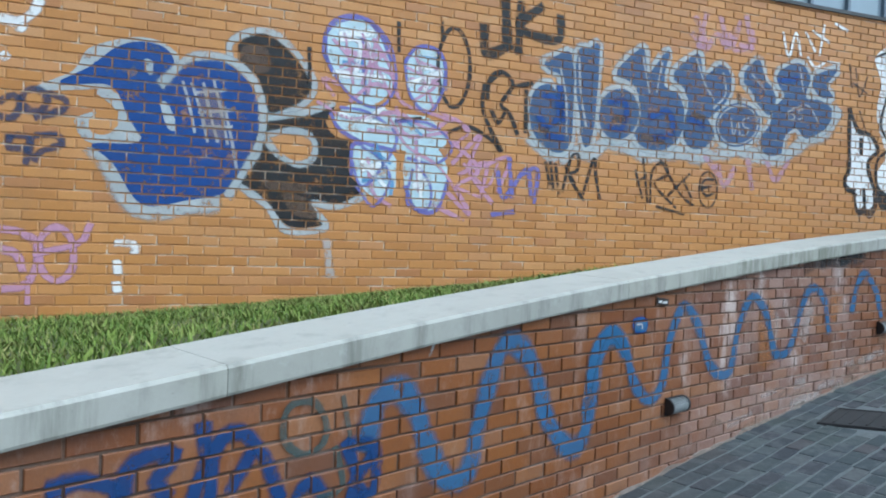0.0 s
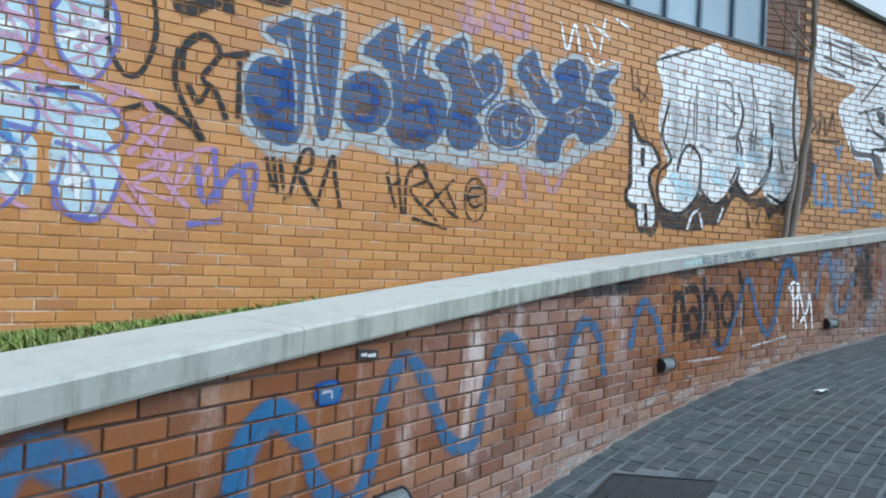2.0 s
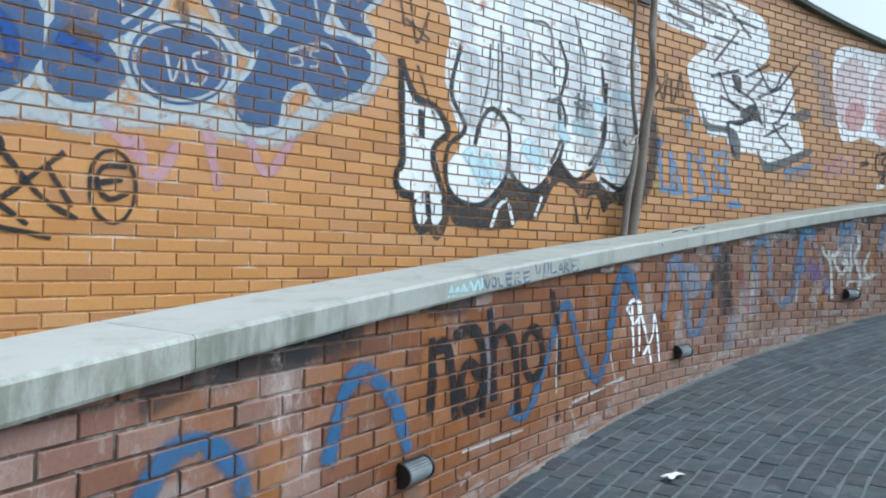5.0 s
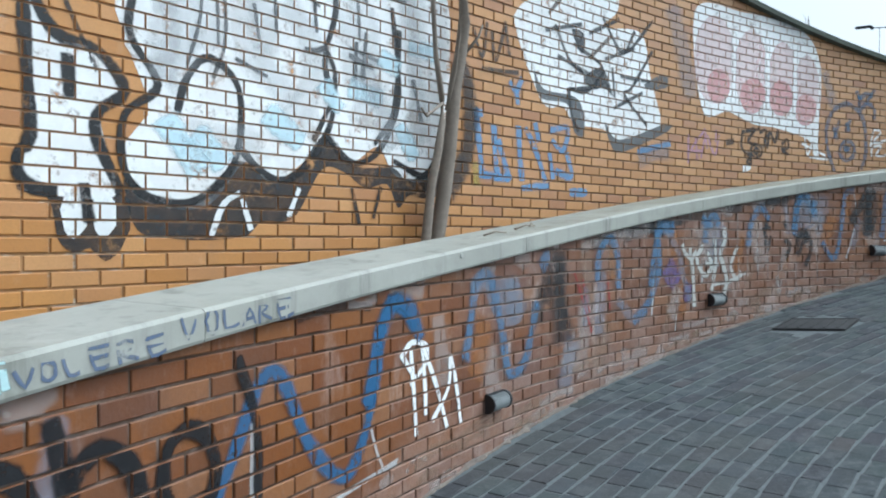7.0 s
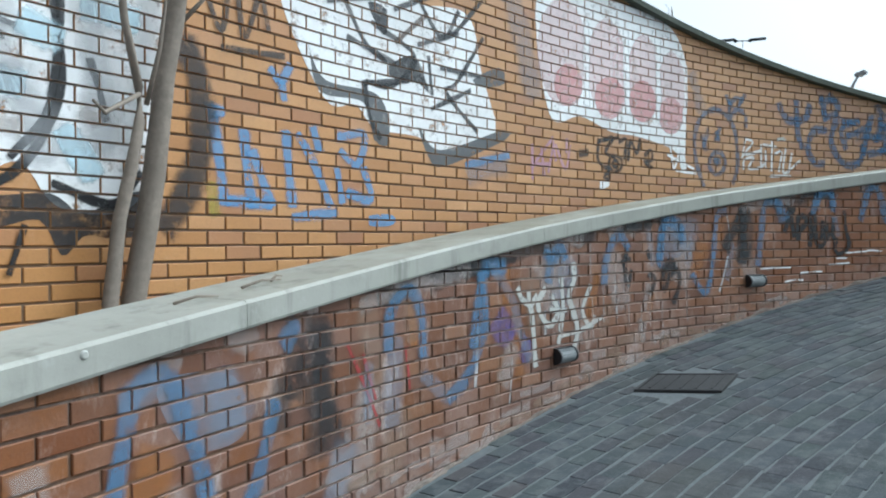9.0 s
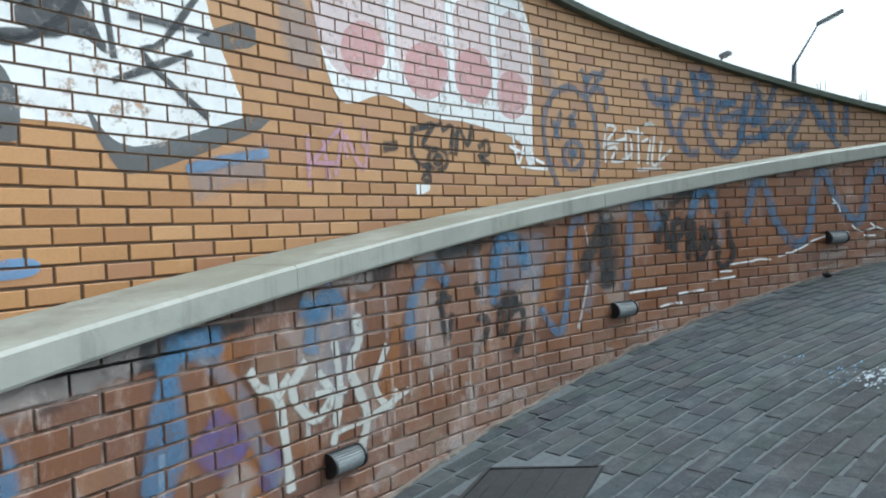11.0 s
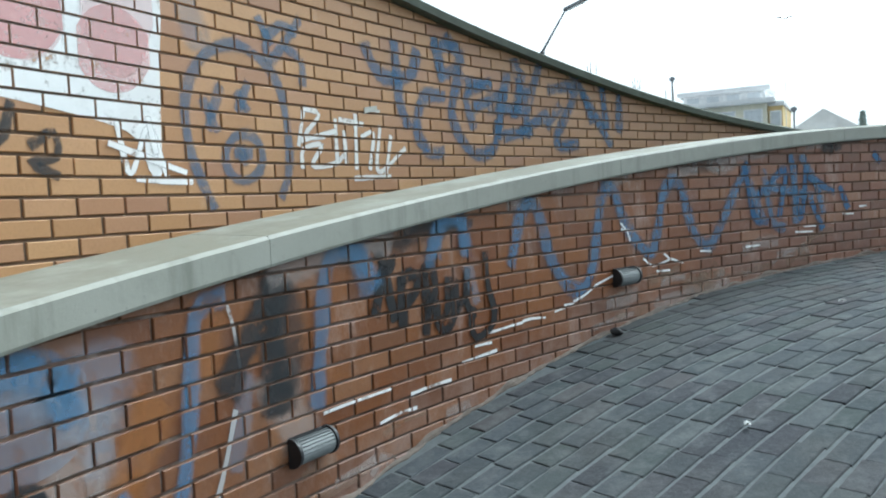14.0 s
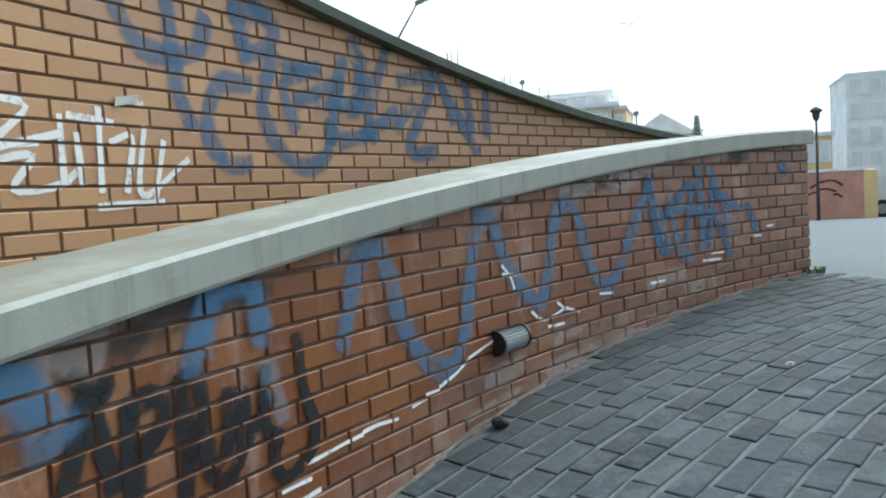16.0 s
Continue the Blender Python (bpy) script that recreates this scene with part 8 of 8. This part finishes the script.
# distance haze is mixed into these colours, bleaching plaster, roofs, concrete and glass
M_YEL, M_CREAM, M_TILE, M_PALEB, M_WIN = wall_paint("ochre_plaster", (0.80, 0.60, 0.30)), wall_paint("cream_plaster", (0.86, 0.82, 0.68)), wall_paint("hazed_roof_tiles", (0.90, 0.90, 0.91)), wall_paint("hazed_blue_concrete", (0.86, 0.90, 0.93)), plain("hazy_window_glass", (0.74, 0.77, 0.80), 0.2, grain=5, amount=0.2, bump=0)


def house(name, x, y0, y1, z0, z1, depth, wall, roof, windows, label, gable=0.0, eave=0.5):
    """A building whose street face looks along -x, from y0 to y1."""
    t = thing(name, None, label, "building", "buildings beyond the square")
    w = y1 - y0
    bm = bmesh.new()
    box(bm, (depth, w, z1 - z0), (x + depth / 2, (y0 + y1) / 2, (z0 + z1) / 2))
    part("wall", bm, wall, t)
    bm = bmesh.new()
    if gable:
        v6 = [(-eave, -w / 2 - eave, 0), (-eave, w / 2 + eave, 0), (-eave, 0, gable), (depth + eave, -w / 2 - eave, 0), (depth + eave, w / 2 + eave, 0), (depth + eave, 0, gable)]
        vv = [bm.verts.new((x + a, (y0 + y1) / 2 + b, z1 + c)) for a, b, c in v6]
        for f6 in ((0, 2, 1), (3, 4, 5), (0, 3, 5, 2), (1, 2, 5, 4), (0, 1, 4, 3)):
            bm.faces.new([vv[i] for i in f6])
    else:
        box(bm, (depth + 2 * eave, w + 2 * eave, 0.35), (x + depth / 2, (y0 + y1) / 2, z1 + 0.17), bevel=0.05)
    part("roof", bm, roof, t)
    rows, cols = windows
    for r in range(rows):
        for c in range(cols):
            cy = y0 + w * (c + 0.5) / cols
            cz = z0 + (z1 - z0) * (r + 0.55) / rows
            hw, hh = min(0.6, w / cols * 0.3), min(0.75, (z1 - z0) / rows * 0.3)
            bm = bmesh.new()
            box(bm, (0.12, 2 * hw + 0.2, 2 * hh + 0.2), (x - 0.02, cy, cz))
            win = part("window", bm, M_PALE, t)
            bm = bmesh.new()
            box(bm, (0.06, 2 * hw, 2 * hh), (x - 0.08, cy, cz))
            part("pane", bm, M_WIN, win)
    return t


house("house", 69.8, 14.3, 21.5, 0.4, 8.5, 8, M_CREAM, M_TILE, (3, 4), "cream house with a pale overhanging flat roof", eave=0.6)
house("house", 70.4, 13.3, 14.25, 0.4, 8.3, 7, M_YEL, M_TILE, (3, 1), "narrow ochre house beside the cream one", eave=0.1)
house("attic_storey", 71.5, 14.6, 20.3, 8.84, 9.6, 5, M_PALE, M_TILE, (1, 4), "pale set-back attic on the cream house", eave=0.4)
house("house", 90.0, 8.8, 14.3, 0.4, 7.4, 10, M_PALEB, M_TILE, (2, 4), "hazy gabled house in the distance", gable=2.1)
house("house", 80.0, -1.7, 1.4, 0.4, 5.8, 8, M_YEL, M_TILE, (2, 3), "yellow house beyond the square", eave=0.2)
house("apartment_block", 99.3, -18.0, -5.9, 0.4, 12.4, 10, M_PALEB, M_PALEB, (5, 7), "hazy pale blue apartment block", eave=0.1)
for px, py, pz0, pz1, nm, lb in ((70.6, 20.9, 8.84, 11.0, "roof_aerial", "thin roof chimney pipe with a cowl"), (70.0, 12.55, 0.4, 7.9, "utility_pole", "thin grey utility pole among the houses")):
    t = thing(nm, None, lb, "pole")
    bm = bmesh.new()
    tube(bm, [(px, py, pz0), (px, py, pz1)], [0.09, 0.07], 8)
    part("pole", bm, M_POLE, t)
    bm = bmesh.new()
    box(bm, (0.4, 0.4, 0.35), (px, py, pz1), bevel=0.08)
    part("cap", bm, M_POLE, t)


def leafy(x, y, z0, z1, r, seed):
    t = thing("tree", None, "hazy dark green conifer between distant houses", "tree")
    rr = random.Random(seed)
    bm = bmesh.new()
    tube(bm, [(x, y, 0.4), (x, y, z1 - 0.3)], [0.2, 0.04], 8)
    part("trunk", bm, M_BARK, t)
    vs, fs = [], []
    for i in range(2600):
        k = rr.random()
        zz = z0 + (z1 - z0) * k
        rad = r * (1 - k * 0.85) * math.sqrt(rr.random()) * (0.7 + 0.5 * noise.noise(Vector((k * 6, i % 7, 2))))
        a = rr.uniform(0, math.tau)
        c = Vector((x + rad * math.cos(a), y + rad * math.sin(a), zz))
        u = Vector((rr.gauss(0, 1), rr.gauss(0, 1), rr.gauss(0, 0.6))).normalized() * 0.16
        w = Vector((rr.gauss(0, 1), rr.gauss(0, 1), rr.gauss(0, 1))).normalized() * 0.08
        o = len(vs)
        vs += [c - u, c + w, c + u]
        fs.append((o, o + 1, o + 2))
    part("crown", mesh_of("crown", vs, fs, M_LEAF), None, t)["kind"] = "stuff"


# foliage green greyed and lightened to paint in the haze
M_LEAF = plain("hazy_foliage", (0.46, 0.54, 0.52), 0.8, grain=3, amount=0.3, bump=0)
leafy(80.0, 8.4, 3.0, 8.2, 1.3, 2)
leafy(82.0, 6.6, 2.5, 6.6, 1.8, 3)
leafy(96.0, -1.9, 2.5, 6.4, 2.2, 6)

# globe-topped lamp post
lp = thing("lamp_post", None, "slim dark lamp post with a capped lantern", "street lamp", "street lamps")
bm = bmesh.new()
tube(bm, [(38.55, 4.9, 1.1), (38.55, 4.9, 2.6), (38.55, 4.9, 4.45)], [0.06, 0.045, 0.035], 10)
part("pole", bm, M_DARKPOLE, lp)
bm = bmesh.new()
tube(bm, [(38.55, 4.9, 4.4), (38.55, 4.9, 4.5), (38.55, 4.9, 4.7)], [0.05, 0.11, 0.13], 12)
part("lantern", bm, M_DARKPOLE, lp)
bm = bmesh.new()
tube(bm, [(38.55, 4.9, 4.68), (38.55, 4.9, 4.76), (38.55, 4.9, 4.86)], [0.2, 0.18, 0.05], 14)
part("cap", bm, M_DARKPOLE, lp)

# low brick planter across the square, with a scrawl on it
M_PLANT = plain("pinkish_brickwork", (0.62, 0.33, 0.25), 0.9, grain=12, amount=0.25, bump=0.4)
pl = thing("planter", None, "low pink brick planter wall with a pale capping", "planter")
PX, PY0, PY1, PZ0 = 40.4, 3.25, 9.5, 1.15
bm = bmesh.new()
box(bm, (0.5, PY1 - PY0, 1.62), (PX + 0.25, (PY0 + PY1) / 2, PZ0 + 0.81))
part("body", bm, M_PLANT, pl)
bm = bmesh.new()
box(bm, (0.62, PY1 - PY0 + 0.1, 0.1), (PX + 0.25, (PY0 + PY1) / 2, PZ0 + 1.67), bevel=0.02)
part("capping", bm, M_PALE, pl)
bm = bmesh.new()
box(bm, (0.5, 0.42, 1.62), (PX + 0.26, PY0 - 0.2, PZ0 + 0.8))
part("end_pier", bm, M_YEL, pl, "ochre end pier")
for i, (ya, za, yb, zb) in enumerate(((4.9, 2.25, 4.3, 2.5), (4.3, 2.5, 3.9, 2.3), (4.6, 2.2, 4.1, 2.1), (5.0, 2.0, 4.6, 2.1), (4.2, 2.0, 3.9, 1.9))):
    bm = bmesh.new()
    tube(bm, [(PX - 0.004, ya, za), (PX - 0.004, (ya + yb) / 2, (za + zb) / 2 + 0.06), (PX - 0.004, yb, zb)], [0.035] * 3, 6)
    part("scrawl", bm, M_BLACK, pl, "black sprayed scrawl")

# parked white van
van = thing("van", Matrix.Translation((41.6, 1.35, ground_z(41.6, 1.35) - 0.01)) @ Matrix.Rotation(radians(90), 4, "Z"), "parked white van with dark side windows", "van")
M_CAR = plain("white_car_paint", (0.75, 0.76, 0.78), 0.3, grain=5, amount=0.05, bump=0)
M_TYRE = plain("tyre_rubber", (0.02, 0.02, 0.02), 0.9, grain=40, amount=0.3)
bm = bmesh.new()
prof = [(-2.1, 0.25), (-2.1, 0.9), (-1.95, 1.0), (-1.45, 1.62), (-1.2, 1.75), (1.9, 1.75), (2.05, 1.2), (2.1, 0.25)]
fr = [bm.verts.new((x, -0.85, z)) for x, z in prof]
bk = [bm.verts.new((x, 0.85, z)) for x, z in prof]
bm.faces.new(fr)
bm.faces.new(list(reversed(bk)))
for i in range(len(prof)):
    j = (i + 1) % len(prof)
    bm.faces.new((fr[i], bk[i], bk[j], fr[j]))
bmesh.ops.recalc_face_normals(bm, faces=bm.faces)
bmesh.ops.bevel(bm, geom=list(bm.edges), offset=0.05, segments=2, affect="EDGES")
part("body", bm, M_CAR, van)
for x0, x1 in ((-1.55, -0.75), (-0.65, 0.45), (0.55, 1.7)):
    for sy in (-1, 1):
        bm = bmesh.new()
        box(bm, (x1 - x0, 0.02, 0.5), ((x0 + x1) / 2, sy * 0.857, 1.32), bevel=0.008)
        part("side_window", bm, M_WIN, van)
bm = bmesh.new()
box(bm, (0.05, 1.4, 0.62), (-1.74, 0, 1.31), Euler((0, radians(39), 0)).to_matrix(), bevel=0.01)
part("windscreen", bm, M_WIN, van)
for x in (-1.35, 1.3):
    for sy in (-1, 1):
        bm = bmesh.new()
        tube(bm, [(x, sy * 0.72, 0.31), (x, sy * 0.9, 0.31)], [0.31, 0.31], 20)
        wh = part("wheel", bm, M_TYRE, van)
        bm = bmesh.new()
        tube(bm, [(x, sy * 0.86, 0.31), (x, sy * 0.91, 0.31)], [0.18, 0.17], 16)
        part("rim", bm, M_POLE, wh)
for y in (-0.62, 0.62):
    bm = bmesh.new()
    box(bm, (0.08, 0.3, 0.18), (-2.09, y, 0.75), bevel=0.03)
    part("headlight", bm, M_PAPER, van)

M_WEED = plain("weed_green", (0.09, 0.14, 0.04), 0.7, grain=40, amount=0.4)
# weeds on the sloping wall top
rng = random.Random(11)
for x in (11.6, 15.4, 15.9, 16.3):
    t = thing("weed", None, "thin dry weed sprouting from the wall top", "weed", "weeds on the wall top")
    s = up.of_x(x)
    for k in range(4):
        b0 = up.at(s + rng.uniform(-0.06, 0.06), roof_z(s) + 0.08, 0.0)
        h = rng.uniform(0.05, 0.12)
        bm = bmesh.new()
        tube(bm, [b0, b0 + Vector((rng.uniform(-0.02, 0.02), 0, h * 0.6)), b0 + Vector((rng.uniform(-0.05, 0.05), 0, h))], [0.004, 0.003, 0.0015], 5)
        part("stalk", bm, M_BARK, t)

tuft = thing("weed", None, "small green weed tuft at the foot of the wall end", "weed")
for k in range(22):
    b0 = low.at(low.end - rng.uniform(-0.04, 0.1), base_z(low.end) + 0.002, rng.uniform(0.02, 0.1))
    tip = b0 + Vector((rng.uniform(-0.05, 0.05), rng.uniform(-0.05, 0.05), rng.uniform(0.02, 0.05)))
    bm = bmesh.new()
    tube(bm, [b0, b0.lerp(tip, 0.6) + Vector((0, 0, 0.012)), tip], [0.003, 0.004, 0.001], 5)
    part("leaf", bm, M_WEED, tuft)

# ---- stone setts of the ramp ----
def pave_at(s, d):
    p = low.at(s, base_z(s), d)
    return Vector((p.x, p.y, base_z(s)))


rng = random.Random(21)
SW, SL = 0.107, 0.2
sv2, sf2, single_setts = [], [], []
in_cover = lambda p: (p.xy - Vector((3.38, 5.545))).length < 0.30 or (p.xy - Vector((10.0, 9.24))).length < 0.27


def swing(s):
    """Angle by which the courses turn away from the wall towards the top of the ramp."""
    return 0.15 * min(1.0, max(0.0, (s - 12.0) / 6.0))


drift_s = np.linspace(0.0, low.end, 600)
drift = np.cumsum([math.tan(swing(a)) for a in drift_s]) * (drift_s[1] - drift_s[0])


def sett_verts(L, W):
    l, w, c = L / 2, W / 2, 0.004
    vs = [(-l, -w, -0.02), (l, -w, -0.02), (l, w, -0.02), (-l, w, -0.02), (-l, -w, 0.0), (l, -w, 0.0), (l, w, 0.0), (-l, w, 0.0), (-l + c, -w + c, 0.003), (l - c, -w + c, 0.003), (l - c, w - c, 0.003), (-l + c, w - c, 0.003)]
    fs = []
    for k in range(4):
        n = (k + 1) % 4
        fs += [(k, n, 4 + n, 4 + k), (4 + k, 4 + n, 8 + n, 8 + k)]
    return vs, fs + [(8, 9, 10, 11)]


unit_sett = mesh_of("sett", *sett_verts(SL - 0.004, SW - 0.015), M_PAVE)
for row in range(61 + int(drift[-1] / SW)):
    course = 0.08 - drift[-1] + row * SW
    shift = rng.uniform(0.0, SL)
    s = shift
    while s < low.end - 0.15:
        size = rng.uniform(0.76, 1.22)
        d = course + float(np.interp(s, drift_s, drift))
        step = SL * size / max(0.35, 1 - d / 13.0)
        s += step / 2
        d = course + float(np.interp(s, drift_s, drift))
        if not 0.035 < d < 6.6:
            s += step / 2
            continue
        p = pave_at(s, d + rng.uniform(-0.005, 0.005))
        if not in_cover(p):
            e = pave_at(min(s + 0.2, low.end), d + 0.2 * math.tan(swing(s)))
            pitch = math.atan2(e.z - p.z, max(0.02, (e.xy - p.xy).length))
            m4 = Matrix.Translation(p + Vector((0, 0, rng.uniform(-0.003, 0.001)))) @ Matrix.Rotation(low.angle(s) + rng.uniform(-0.05, 0.05), 4, "Z") @ Matrix.Rotation(-swing(s), 4, "Z") @ Matrix.Rotation(-pitch + rng.uniform(-0.007, 0.007), 4, "Y") @ Matrix.Rotation(rng.uniform(-0.012, 0.012), 4, "X")
            if len(single_setts) < 300 and low.of_x(12.0) < s < low.of_x(15.2) and d < 2.6:
                single_setts.append(m4 @ Matrix.Diagonal((size, 1.0, 1.0, 1.0)))
            else:
                jl = SL * size - 0.004 + rng.uniform(-0.006, 0.002)
                vs, fs = sett_verts(jl, SW - 0.014 + rng.uniform(-0.006, 0.004))
                o = len(sv2)
                sv2 += [m4 @ Vector(v3) for v3 in vs]
                sf2 += [tuple(o + i for i in f3) for f3 in fs]
        s += step / 2
part("paving_setts", mesh_of("paving_setts", sv2, sf2, M_PAVE), None, ground)["kind"] = "stuff"
for m4 in single_setts:
    ob = new("sett", unit_sett)
    ob.matrix_basis = m4
    ob.parent = ground

# ---- bricks of the two walls ----
me, singles = lay_bricks(low, 0, low.end, lambda s: base_z(s) - 0.02, cap_z, lambda s, z: low.of_x(11.2) < s < low.of_x(14.2), M_LOW, wall_low, "low_brick", 0.003)
place_bricks(me, singles, low, wall_low)
me, singles = lay_bricks(up, 0, up.end, lambda s: 0.35 if s < up.of_x(6) else 1.0, roof_z, lambda s, z: up.of_x(12.6) < s < up.of_x(15.0) and 2.3 < z < 3.3, M_UP, wall_up, "tall_brick", 0.0012, skip=lambda s, z: WIN0 < s < WIN1 and WINZ < z < WIN_TOP)
place_bricks(me, singles, up, wall_up)
